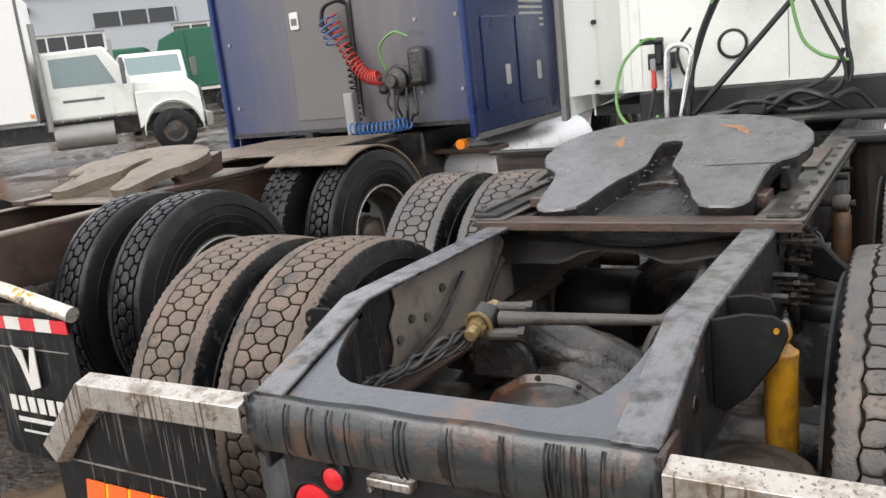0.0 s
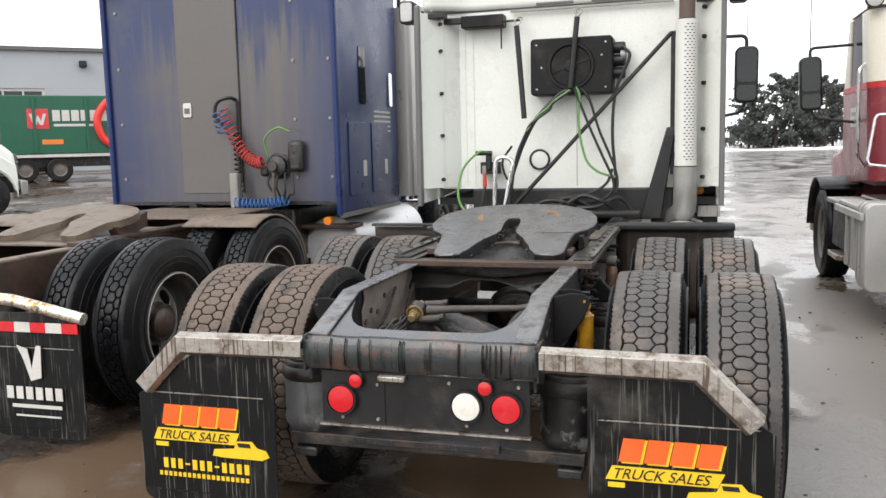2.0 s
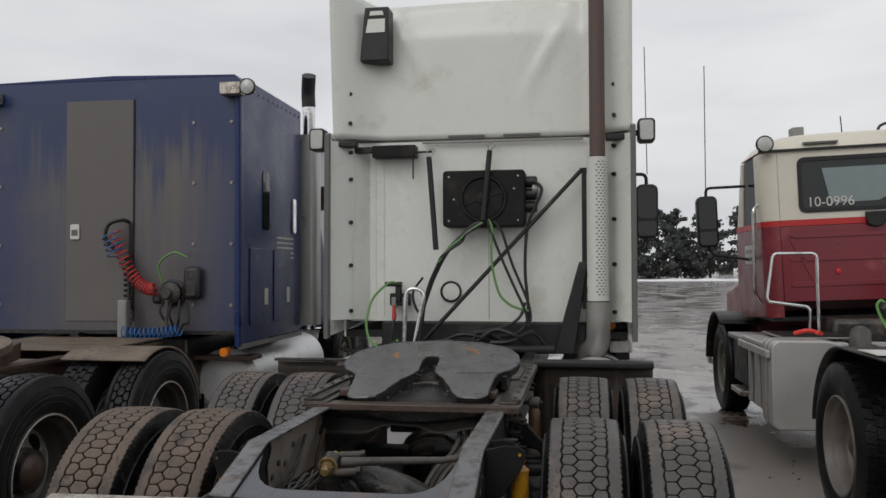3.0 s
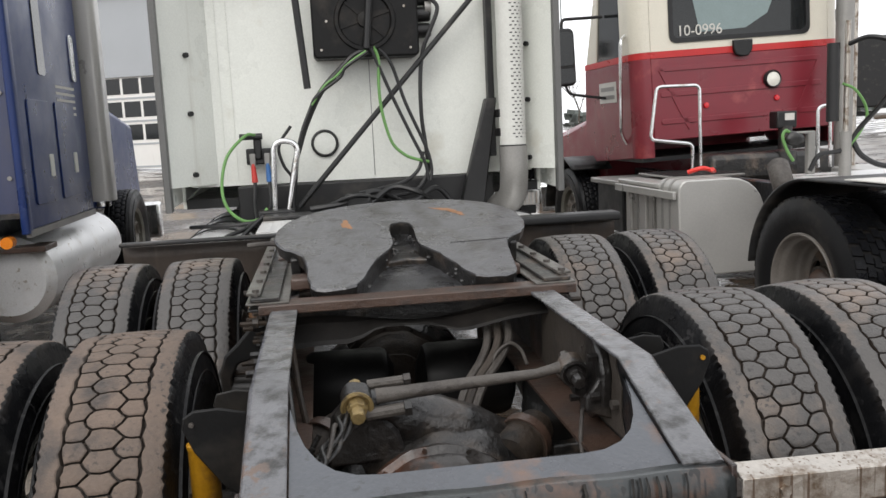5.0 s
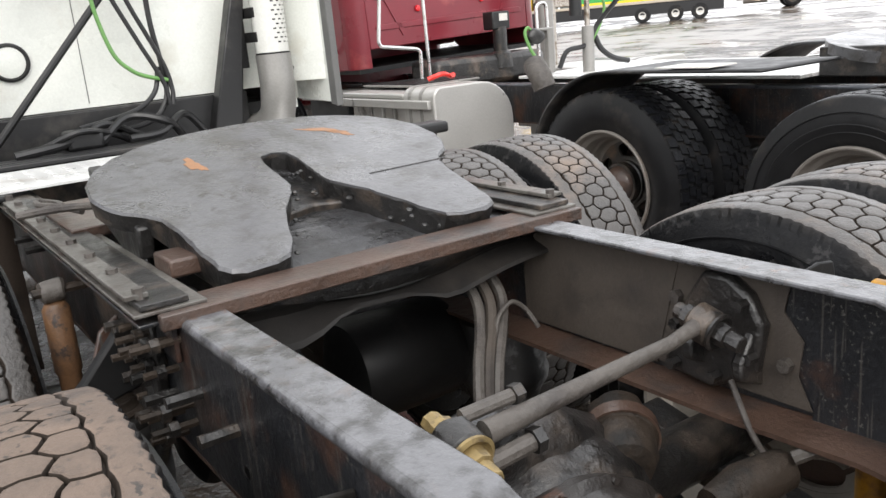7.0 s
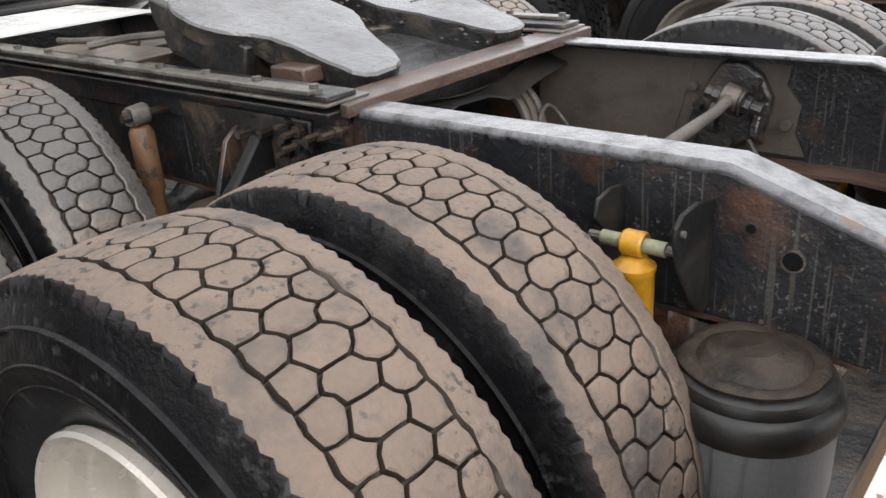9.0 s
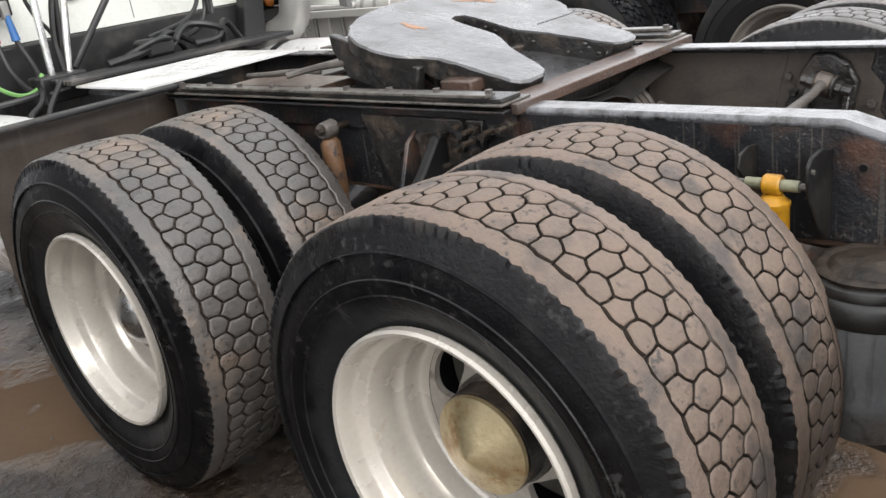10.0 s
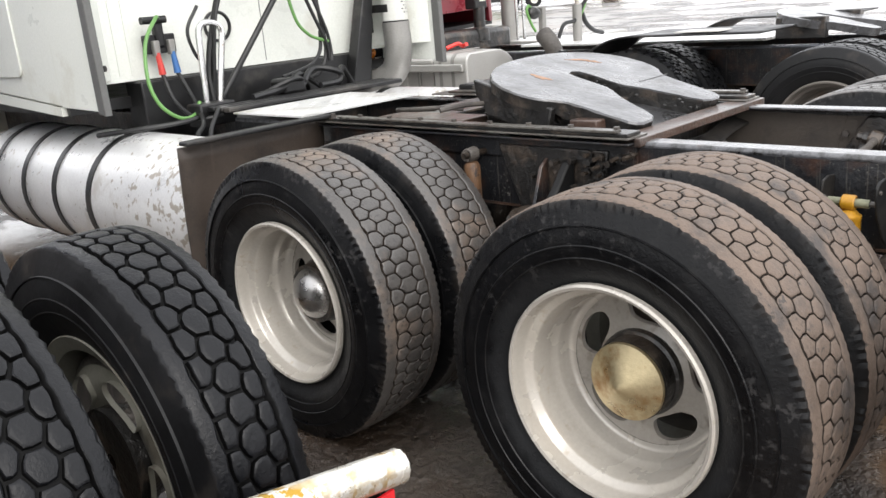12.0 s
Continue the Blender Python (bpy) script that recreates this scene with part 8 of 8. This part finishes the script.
def facade(parent):
    doors = [-34.0, -22.0, -10.0, 2.0, 12.0, 23.6]
    wd, hd = 4.4, 4.6
    edges = [-46.0]
    for d in doors:
        edges += [d - wd / 2, d + wd / 2]
    edges.append(27.0)
    for a, b in zip(edges[::2], edges[1::2]):
        part("wall", B(a, b, 0, 0.3, 2.6, 8.6), wall_grey, parent)
        part("base_wall", B(a, b, -0.03, 0.3, -2.0, 2.596), wall_tan, parent)
    for d in doors:
        part("lintel", B(d - wd / 2, d + wd / 2, 0, 0.3, hd, 8.6), wall_grey, parent)
    bm = bmesh.new()
    box(bm, 26.7, 27, 0.3, 6, 0, 8.6)
    part("end_wall", bm, wall_grey, parent)
    for d in doors:
        door = part("roll_door", B(d - wd / 2, d + wd / 2, 0.12, 0.18, 0, hd), box_white, parent, "pale sectional door with glazed strips")
        for k in range(4):
            part("door_rail", B(d - wd / 2, d + wd / 2, 0.10, 0.119, 0.05 + 1.15 * k, 0.14 + 1.15 * k), wall_grey, door)
        for k in (1, 2, 3):
            for q in range(4):
                part("pane", B(d - wd / 2 + 0.15 + q * 1.06, d - wd / 2 + 1.06 + q * 1.06, 0.105, 0.119, 0.30 + 1.15 * k, 1.08 + 1.15 * k), dark_glass, door)
        if d > 20:
            continue
        w = part("high_window", B(d + 3.2, d + 7.6, -0.04, 0.0, 5.0, 6.4), dark_glass, parent)
        for q in range(5):
            part("mullion", B(d + 3.2 + q * 1.08, d + 3.28 + q * 1.08, -0.06, -0.041, 5.0, 6.4), wall_grey, w)
    for d in doors[:5:2]:
        part("wall_lamp", B(d - 3.6, d - 3.1, -0.4, 0.0, 6.9, 7.3), paint_black, parent, bevel=0.05)
    part("roof", B(-46.3, 27.2, -0.25, 6, 8.6, 8.8), extender_grey, parent)


facade(building)
shed = thing("garage_building", pose(-33.5, 34.5, 0.6, 0, 0, 44), "grey metal garage with glazed doors and a brick end", "building")
part("wall", B(-13.0, 30.0, 0, 0.3, 4.6, 6.6), wall_grey, shed)
for a, b in ((-13.0, -10.5), (-6.5, -3.0), (1.0, 4.5), (8.5, 30.0)):
    part("wall", B(a, b, 0, 0.3, -2, 4.597), wall_grey, shed)
for d in (-8.5, -1.0, 6.5):
    door = part("roll_door", B(d - 2.0, d + 2.0, 0.14, 0.2, -0.5, 4.597), box_white, shed, "glazed sectional door")
    for k in range(5):
        for q in range(4):
            part("pane", B(d - 1.92 + q * 0.97, d - 1.05 + q * 0.97, 0.12, 0.139, 0.12 + 0.9 * k, 0.85 + 0.9 * k), dark_glass, door)
for x in (-4.8, 12.0):
    w = part("high_window", B(x - 2.2, x + 2.2, -0.05, -0.001, 4.75, 5.5), dark_glass, shed)
    for q in range(4):
        part("mullion", B(x - 2.2 + q * 1.42, x - 2.1 + q * 1.42, -0.07, -0.051, 4.75, 5.5), wall_grey, w)
for x in (-10.2, 3.0):
    part("wall_lamp", B(x - 0.2, x + 0.2, -0.35, -0.001, 5.75, 6.1), paint_black, shed, bevel=0.05)
part("brick_end", B(-24.0, -13.004, -0.2, 12, -2, 9.5), wall_brick, shed)
part("roof", B(-13.0, 30.2, -0.2, 14, 6.601, 6.8), extender_grey, shed)

# green refuse truck
green = thing("refuse_truck", pose(-24.9, 27.2, ground_height(-24.9, 27.2), 0, 0, 44), "green refuse truck with red lifting frame", "truck")
gb = part("body", PR([(-4.2, 1.15), (-4.4, 2.0), (-4.0, 3.2), (-3.2, 3.55), (3.2, 3.55), (3.2, 1.15)], "y", -1.25, 1.25), truck_green, green, bevel=0.04)
for x in (-3.1, -1.2, 0.8, 3.0):
    part("body_rib", B(x, x + 0.12, -1.31, -1.25, 1.2, 3.5), truck_green, gb)
part("emblem", B(-1.4, -0.6, -1.262, -1.251, 2.2, 3.0), lens_red, gb)
part("emblem_mark", PR([(-1.32, 2.8), (-1.2, 2.8), (-1.12, 2.5), (-1.0, 2.75), (-0.88, 2.5), (-0.8, 2.8), (-0.68, 2.8), (-0.82, 2.35), (-0.94, 2.35), (-1.0, 2.5), (-1.06, 2.35), (-1.18, 2.35)], "y", -1.272, -1.2625), paint_whitish, gb)
for k in range(6):
    part("sign_bar", B(-0.45 + 0.36 * k, -0.16 + 0.36 * k, -1.266, -1.251, 2.5, 2.95), paint_whitish, gb)
part("sign_bar", B(-0.42, 1.4, -1.264, -1.251, 2.28, 2.38), paint_whitish, gb)
part("sign_bar", B(-0.9, -0.1, -1.264, -1.251, 1.55, 1.75), lens_amber, gb)
part("lift_frame", T(bent([(3.6, -1.35, 3.4), (1.8, -1.35, 3.5), (1.15, -1.35, 2.6), (1.5, -1.35, 1.5), (3.6, -1.35, 1.35)], 0.5), 0.16, 12), bright_red, green, "bright red lifting frame")
part("hopper", PR([(3.25, 1.1), (3.25, 3.3), (4.4, 3.0), (4.7, 1.9), (4.4, 1.1)], "y", -1.2, 1.2), truck_green, green, bevel=0.04)
part("cab", PR([(-6.4, 1.0), (-6.5, 2.0), (-6.2, 3.0), (-4.6, 3.0), (-4.6, 1.0)], "y", -1.2, 1.2), truck_green, green, bevel=0.06)
part("side_skirt", B(-4.2, 4.2, -1.22, -1.18, 1.02, 1.14), paint_whitish, green)
part("chassis", B(-6.2, 4.2, -0.5, 0.5, 0.6, 1.1), grease, green)
for x in (-5.4, -1.6, -0.3, 2.6):
    for y in (-1.05, 1.05):
        w = part("wheel", L([(-0.14, 0.28), (-0.14, 0.46), (-0.11, 0.5), (0.11, 0.5), (0.14, 0.46), (0.14, 0.28)], 28, "y", pose(x, y, 0.5)), rubber, green)
        part("rim", L([(-0.13, 0.29), (-0.06, 0.22), (-0.09, 0.001)], 24, "y", pose(x, y, 0.5)), rim_grey, w)


def bonnet_truck(at, label, box_len=0.0, mat_=cab_white, name="box_truck"):
    """A conventional truck facing +x, with a cargo box behind the cab if box_len."""
    t = thing(name, at, label, "truck")
    cabp = part("cab", PR([(-1.0, 1.0), (-1.0, 2.55), (0.45, 2.6), (0.95, 1.85), (0.95, 1.0)], "y", -1.0, 1.0), mat_, t, bevel=0.06)
    for y in (-1.006, 1.006):
        part("side_window", PR([(-0.75, 1.75), (-0.75, 2.4), (0.3, 2.42), (0.62, 1.75)], "y", min(y, y * 0.995), max(y, y * 0.995)), pale_glass, cabp)
        part("door_sign", B(-0.6, 0.3, min(y, y * 0.997), max(y, y * 0.997), 1.40, 1.46), extender_grey, cabp)
    part("windscreen", B(-0.004, 0.004, -0.85, 0.85, 0.05, 0.78, m=pose(0.95, 0, 1.85, 0, -34, 0)), pale_glass, cabp)
    part("hood", PR([(0.96, 0.95), (0.96, 1.78), (2.2, 1.72), (2.45, 1.5), (2.5, 0.95)], "y", -0.72, 0.72), mat_, t, bevel=0.10)
    gr = part("grille", B(2.49, 2.53, -0.5, 0.5, 1.0, 1.5), extender_grey, t)
    for k in range(4):
        part("grille_bar", B(2.531, 2.55, -0.46, 0.46, 1.06 + 0.11 * k, 1.10 + 0.11 * k), polished, gr)
    for y in (-0.85, 0.85):
        bm = bmesh.new()
        grid(bm, 6, 14, lambda u, v: (1.75 + 0.70 * math.cos(radians(-5 + 190 * v)), y + (u - 0.5) * 0.46, 0.52 + 0.72 * math.sin(radians(-5 + 190 * v))))
        fd = part("fender", bm, mat_, t, smooth=60)
        md = fd.modifiers.new("thick", "SOLIDIFY")
        md.thickness = 0.03
        arch = [(1.75 + 0.64 * math.cos(radians(a)), 0.52 + 0.64 * math.sin(radians(a))) for a in range(8, 173, 15)]
        part("wing_panel", PR([(0.97, 0.62), (0.97, 1.50), (2.15, 1.44), (2.44, 1.22), (2.48, 0.62)] + arch, "y", *sorted((math.copysign(0.735, y), math.copysign(1.03, y)))), mat_, t, bevel=0.03)
        part("headlamp", L([(0.0, 0.11), (0.03, 0.10), (0.05, 0.001)], 18, "x", pose(2.42, y, 1.1)), lens_clear, t)
        part("mirror", B(0.75, 0.85, y * 1.5 - 0.1, y * 1.5 + 0.1, 1.7, 2.3), extender_grey, t, bevel=0.02)
    part("bumper", B(2.5, 2.66, -1.1, 1.1, 0.5, 0.85), exhaust_grey, t, bevel=0.03)
    part("plate_bar", B(2.661, 2.67, -0.16, 0.16, 0.58, 0.72), paint_whitish, t)
    part("chassis", B(-1.2 - box_len, 2.5, -0.42, 0.42, 0.55, 0.95), grease, t)
    part("air_stack", T([(-0.95, -1.12, 0.8), (-0.95, -1.12, 3.2)], 0.07, 14), exhaust_grey, t)
    part("tank", L([(-0.9, 0.001), (-0.9, 0.28), (0.4, 0.28), (0.4, 0.001)], 24, "x", pose(0, -0.95, 0.62)), exhaust_grey, t)
    xs = [1.75] + ([-1.6 - box_len * 0.55] if box_len else [])
    for x in xs:
        for y in (-0.95, 0.95):
            w = part("wheel", L([(-0.14, 0.28), (-0.14, 0.46), (-0.11, 0.51), (0.11, 0.51), (0.14, 0.46), (0.14, 0.28)], 28, "y", pose(x, y, 0.51)), rubber, t)
            part("rim", L([(-0.13, 0.29), (-0.05, 0.22), (-0.10, 0.001)], 24, "y", pose(x, y, 0.51)), rim_dark, w)
    if box_len:
        bx = part("cargo_box", B(-1.15 - box_len, -1.15, -1.25, 1.25, 1.08, 3.9), box_white, t, "plain white cargo box", bevel=0.02)
        part("box_edge", B(-1.16 - box_len, -1.14, -1.27, 1.27, 1.02, 1.08), extender_grey, bx)
        part("marker_lamp", B(-1.30, -1.22, -1.262, -1.251, 1.15, 1.24), lens_amber, bx)
        part("box_corner", B(-1.19, -1.13, -1.26, -1.20, 1.08, 3.9), extender_grey, bx)
    return t


bonnet_truck(pose(-16.95, 12.3, ground_height(-16.95, 12.3), 0, 0, 50), "white conventional box truck with dark wheel arches", 6.5)
bonnet_truck(pose(-22.2, 18.8, ground_height(-22.2, 18.8), 0, 0, -35), "white hooded truck with chrome grille bars", 0, name="white_truck")

# trailers and machines far off on the other side


panel_green = mat("panel_green", (0.05, 0.36, 0.08), 0.5, bump=0.03)
trailer = thing("trailer", pose(29.1, 37.3, ground_height(33, 33), 0, 0, -50), "long flat trailer carrying green, red and yellow fairground panels", "trailer")
part("deck", B(1.25, 11.9, -1.2, 1.2, 0.98, 1.12), wall_tan, trailer, bevel=0.02)
part("frame_rail", B(1.25, 11.9, -1.15, -1.0, 0.42, 0.975), paint_black, trailer, bevel=0.02)
part("ramp", PR([(11.92, 1.1), (11.92, 0.98), (13.6, 0.62), (13.6, 0.70)], "y", -1.15, 1.15), wall_tan, trailer)
for x0, x1, h, m in ((1.5, 2.2, 3.2, paint_yellow), (4.42, 4.64, 2.3, bright_red), (4.65, 10.5, 2.3, panel_green), (10.6, 11.8, 1.6, extender_grey)):
    panel = part("load_panel", B(x0, x1, -1.1, 1.1, 1.122, 1.12 + h), m, trailer, bevel=0.02)
    if m is panel_green:
        part("panel_band", B(x0, x1, -1.115, -1.102, 1.13, 1.24), paint_yellow, panel)
        for k, mm in enumerate((paint_yellow, bright_red, paint_yellow, bright_red)):
            part("sign_bar", B(x0 + 1.9 + k * 0.9, x0 + 2.5 + k * 0.9, -1.125, -1.104, 1.55, 2.2), mm, panel)
    if m is extender_grey:
        for k in range(7):
            part("louvre", B(x0 + 0.08, x1 - 0.08, -1.13, -1.104, 1.2 + k * 0.2, 1.30 + k * 0.2), dirty_alu, panel)
unit = part("chrome_unit", B(2.25, 4.4, -1.0, 1.0, 1.20, 2.9), dirty_alu, trailer, "chromed show unit with pressed panels", bevel=0.05)
for x in (2.4, 3.1, 3.8):
    part("pressed_panel", B(x, x + 0.5, -1.03, -1.0, 1.75, 2.7), polished, unit, bevel=0.02)
part("red_band", B(2.25, 4.4, -1.02, 1.02, 2.92, 3.3), bright_red, unit)
for x, z, r in ((2.55, 1.38, 0.25), (9.55, 0.40, 0.40), (10.75, 0.40, 0.40), (7.9, 0.40, 0.38)):
    for y in (-1.05, 1.05):
        w = part("wheel", L([(-0.12, r * 0.5), (-0.12, r), (0.12, r), (0.12, r * 0.5)], 24, "y", pose(x, y, z)), rubber, trailer)
        part("rim", L([(-0.125, r * 0.5), (-0.08, r * 0.25), (-0.1, 0.001)], 18, "y", pose(x, y, z)), paint_whitish, w)
dark_truck = thing("dark_truck", pose(29.08, 37.34, ground_height(29, 37), 0, 0, -50), "dark tractor cab with chrome tank before the trailer", "truck")
part("sleeper", PR(rounded(-2.6, 1.22, 1.14, 4.65, 0.12), "y", -1.15, 1.15), black_plastic, dark_truck, bevel=0.08)
part("fuel_tank", L([(-1.3, 0.001), (-1.3, 0.32), (0.70, 0.32), (0.70, 0.001)], 24, "x", pose(0, -0.9, 0.84)), polished, dark_truck)
for x in (-3.2, 1.85):
    w = part("wheel", L([(-0.15, 0.26), (-0.15, 0.5), (0.15, 0.5), (0.15, 0.26)], 28, "y", pose(x, -0.80, 0.5)), rubber, dark_truck)
    part("rim", L([(-0.155, 0.26), (-0.10, 0.12), (-0.12, 0.001)], 18, "y", pose(x, -0.80, 0.5)), polished, w)
part("chassis", B(-3.6, 2.4, -0.45, 0.45, 0.70, 0.96), paint_black, dark_truck)
bonnet_truck(pose(43.0, 30.5, ground_height(43, 30.5), 0, 0, -50), "white hooded truck far across the lot", 0, name="white_truck")

# snow banks and parked cars along the far edge


def snow_bank(x, y, w, d, h, yaw):
    t = thing("snow_bank", pose(x, y, 0, 0, 0, yaw), "low dirty snow bank at the lot edge", "snow", "snow banks")
    bm = bmesh.new()
    grid(bm, 40, 8, lambda u, v: ((u - 0.5) * w, (v - 0.5) * d, -0.05 + h * math.sin(math.pi * u) ** 0.5 * math.sin(math.pi * v) * (0.6 + 0.8 * noise.noise((u * w * 0.3, v * 3, x)))))
    part("bank", bm, snow, t, smooth=80)


snow_bank(30, 118, 60, 8, 0.55, 0)
snow_bank(80, 100, 60, 8, 0.6, -20)
snow_bank(-10, 125, 40, 8, 0.5, 8)


def car(at, m, label):
    t = thing("car", at, label, "car", "distant parked cars")
    b = part("body", PR([(-2.2, 0.35), (-2.2, 0.9), (-1.9, 1.0), (-1.4, 1.45), (0.4, 1.45), (1.1, 0.98), (2.1, 0.88), (2.2, 0.35)], "y", -0.88, 0.88), m, t, bevel=0.06)
    part("side_window", PR([(-1.5, 1.02), (-1.25, 1.38), (0.32, 1.38), (0.85, 1.02)], "y", -0.89, -0.881), dark_glass, b)
    for x in (-1.35, 1.35):
        for y in (-0.8, 0.8):
            part("wheel", L([(-0.1, 0.001), (-0.1, 0.32), (0.1, 0.32), (0.1, 0.001)], 20, "y", pose(x, y, 0.32)), rubber, t)


car(pose(21, 96, 0, 0, 0, 5), extender_grey, "dark grey car parked beyond the wet lot")
car(pose(27, 99, 0, 0, 0, -8), cab_white, "white car parked beyond the wet lot")
car(pose(36, 92, 0, 0, 0, 15), extender_grey, "dark grey car parked beyond the wet lot")
lift = thing("boom_lift", pose(33.5, 86, 0, 0, 0, 20), "small machine with a raised tubular boom", "machine")
part("base", B(-1.2, 1.2, -0.8, 0.8, 0.4, 1.2), extender_grey, lift, bevel=0.1)
part("boom", T([(-1.0, 0, 1.1), (3.0, 0, 2.6), (4.2, 0, 1.4)], 0.12, 8), paint_whitish, lift)
for x in (-0.8, 0.8):
    for y in (-0.8, 0.8):
        part("wheel", L([(-0.15, 0.001), (-0.15, 0.42), (0.15, 0.42), (0.15, 0.001)], 20, "y", pose(x, y, 0.42)), rubber, lift)


def conifer(x, y, h, seed, spread=0.30, crown_from=0.12):
    """A pine: tapered trunk, limbs and many small clumps of needles with gaps."""
    rnd = random.Random(seed)
    t = thing("pine_tree", pose(x, y, 0), "dark green pine at the lot edge", "tree", "pines")
    part("trunk", T([(0, 0, -0.2), (0.1 * rnd.random(), 0, h * 0.5), (0, 0.1, h * 0.97)], 0.2, 8, [h * 0.022, h * 0.014, 0.03]), bark, t)
    limbs, crown = bmesh.new(), bmesh.new()
    for k in range(int(22 + h)):
        f = crown_from + (1 - crown_from) * (k + rnd.random()) / (22 + h)
        a = rnd.uniform(0, 6.28)
        r = h * spread * (1 - f) ** 0.65 * rnd.uniform(0.55, 1.1) + 0.3
        p0, p1 = Vector((0, 0, h * f)), Vector((r * math.cos(a), r * math.sin(a), h * f + r * rnd.uniform(-0.1, 0.35)))
        tube(limbs, [p0, p1], 0.05, 5, [0.07, 0.02])
        for q in range(60):
            c = p0.lerp(p1, rnd.uniform(0.3, 1.08)) + Vector((rnd.gauss(0, 0.28), rnd.gauss(0, 0.28), rnd.gauss(0, 0.2))) * (0.5 + r * 0.22)
            s = rnd.uniform(0.16, 0.36)
            for _ in range(4):
                n = Vector((rnd.gauss(0, 1), rnd.gauss(0, 1), rnd.gauss(0, 0.7))).normalized()
                u = n.orthogonal().normalized() * s
                v = n.cross(u).normalized() * s * rnd.uniform(0.4, 0.9)
                crown.faces.new([crown.verts.new(c + d) for d in (u, v * 0.8, -u, -v)])
    part("branchwork", limbs, bark, t)
    tagged(part("crown", crown, needles, t, smooth=0), kind="stuff")


for i, (x, y, h, sp) in enumerate(((29, 150, 13, 0.46), (24, 156, 11, 0.5), (33, 152, 12, 0.46), (20, 160, 9, 0.5), (58, 150, 9, 0.4), (12, 170, 7, 0.5), (70, 150, 9, 0.4), (82, 145, 9, 0.4), (2, 172, 7, 0.5), (10, 150, 11, 0.62), (14, 147, 12, 0.62), (17.5, 150, 12, 0.6), (21.5, 147, 11, 0.6), (-12, 175, 8, 0.5), (38, 165, 9, 0.45))):
    conifer(x, y, h, 20 + i, sp, 0.03)


def bare_tree(x, y, h, seed):
    rnd = random.Random(seed)
    t = thing("bare_tree", pose(x, y, 0), "leafless grey winter tree", "tree", "bare trees")
    bm = bmesh.new()

    def grow(p, d, ln, r, depth):
        q = p + d * ln
        tube(bm, [p, (p + q) / 2 + Vector((rnd.gauss(0, 0.04), rnd.gauss(0, 0.04), 0)) * ln, q], r, 5, [r, r * 0.8, r * 0.62])
        if depth:
            for _ in range(3):
                grow(q, (d + Vector((rnd.gauss(0, 0.42), rnd.gauss(0, 0.42), rnd.gauss(0.1, 0.2)))).normalized(), ln * rnd.uniform(0.55, 0.8), r * 0.58, depth - 1)
    grow(Vector((0, 0, -0.2)), Vector((0, 0, 1)), h * 0.32, h * 0.018, 4)
    part("trunk", bm, bark, t)


for i, (x, y, h) in enumerate(((62, 140, 15), (55, 146, 13), (72, 138, 12), (47, 148, 11), (90, 140, 12), (100, 130, 11))):
    bare_tree(x, y, h, 60 + i)
# a low dark hedge line closing the horizon
hedge = thing("tree_line", pose(0, 0, 0), "far low line of bare woods on the horizon", "woods", kind="stuff")
bm = bmesh.new()
rnd = random.Random(99)
for k in range(2600):
    a = radians(rnd.uniform(-180, 180))
    r = rnd.uniform(240, 300)
    s = rnd.uniform(1.0, 2.6)
    c = Vector((r * math.sin(a), r * math.cos(a), rnd.uniform(0, 5) * (0.6 + 0.4 * math.sin(a * 9))))
    for _ in range(2):
        n = Vector((rnd.gauss(0, 1), rnd.gauss(0, 1), rnd.gauss(0, 0.5))).normalized()
        u = n.orthogonal().normalized() * s
        v = n.cross(u).normalized() * s
        bm.faces.new([bm.verts.new(c + d) for d in (u, v, -u, -v)])
tagged(part("woods", bm, needles, hedge, smooth=0), kind="stuff")
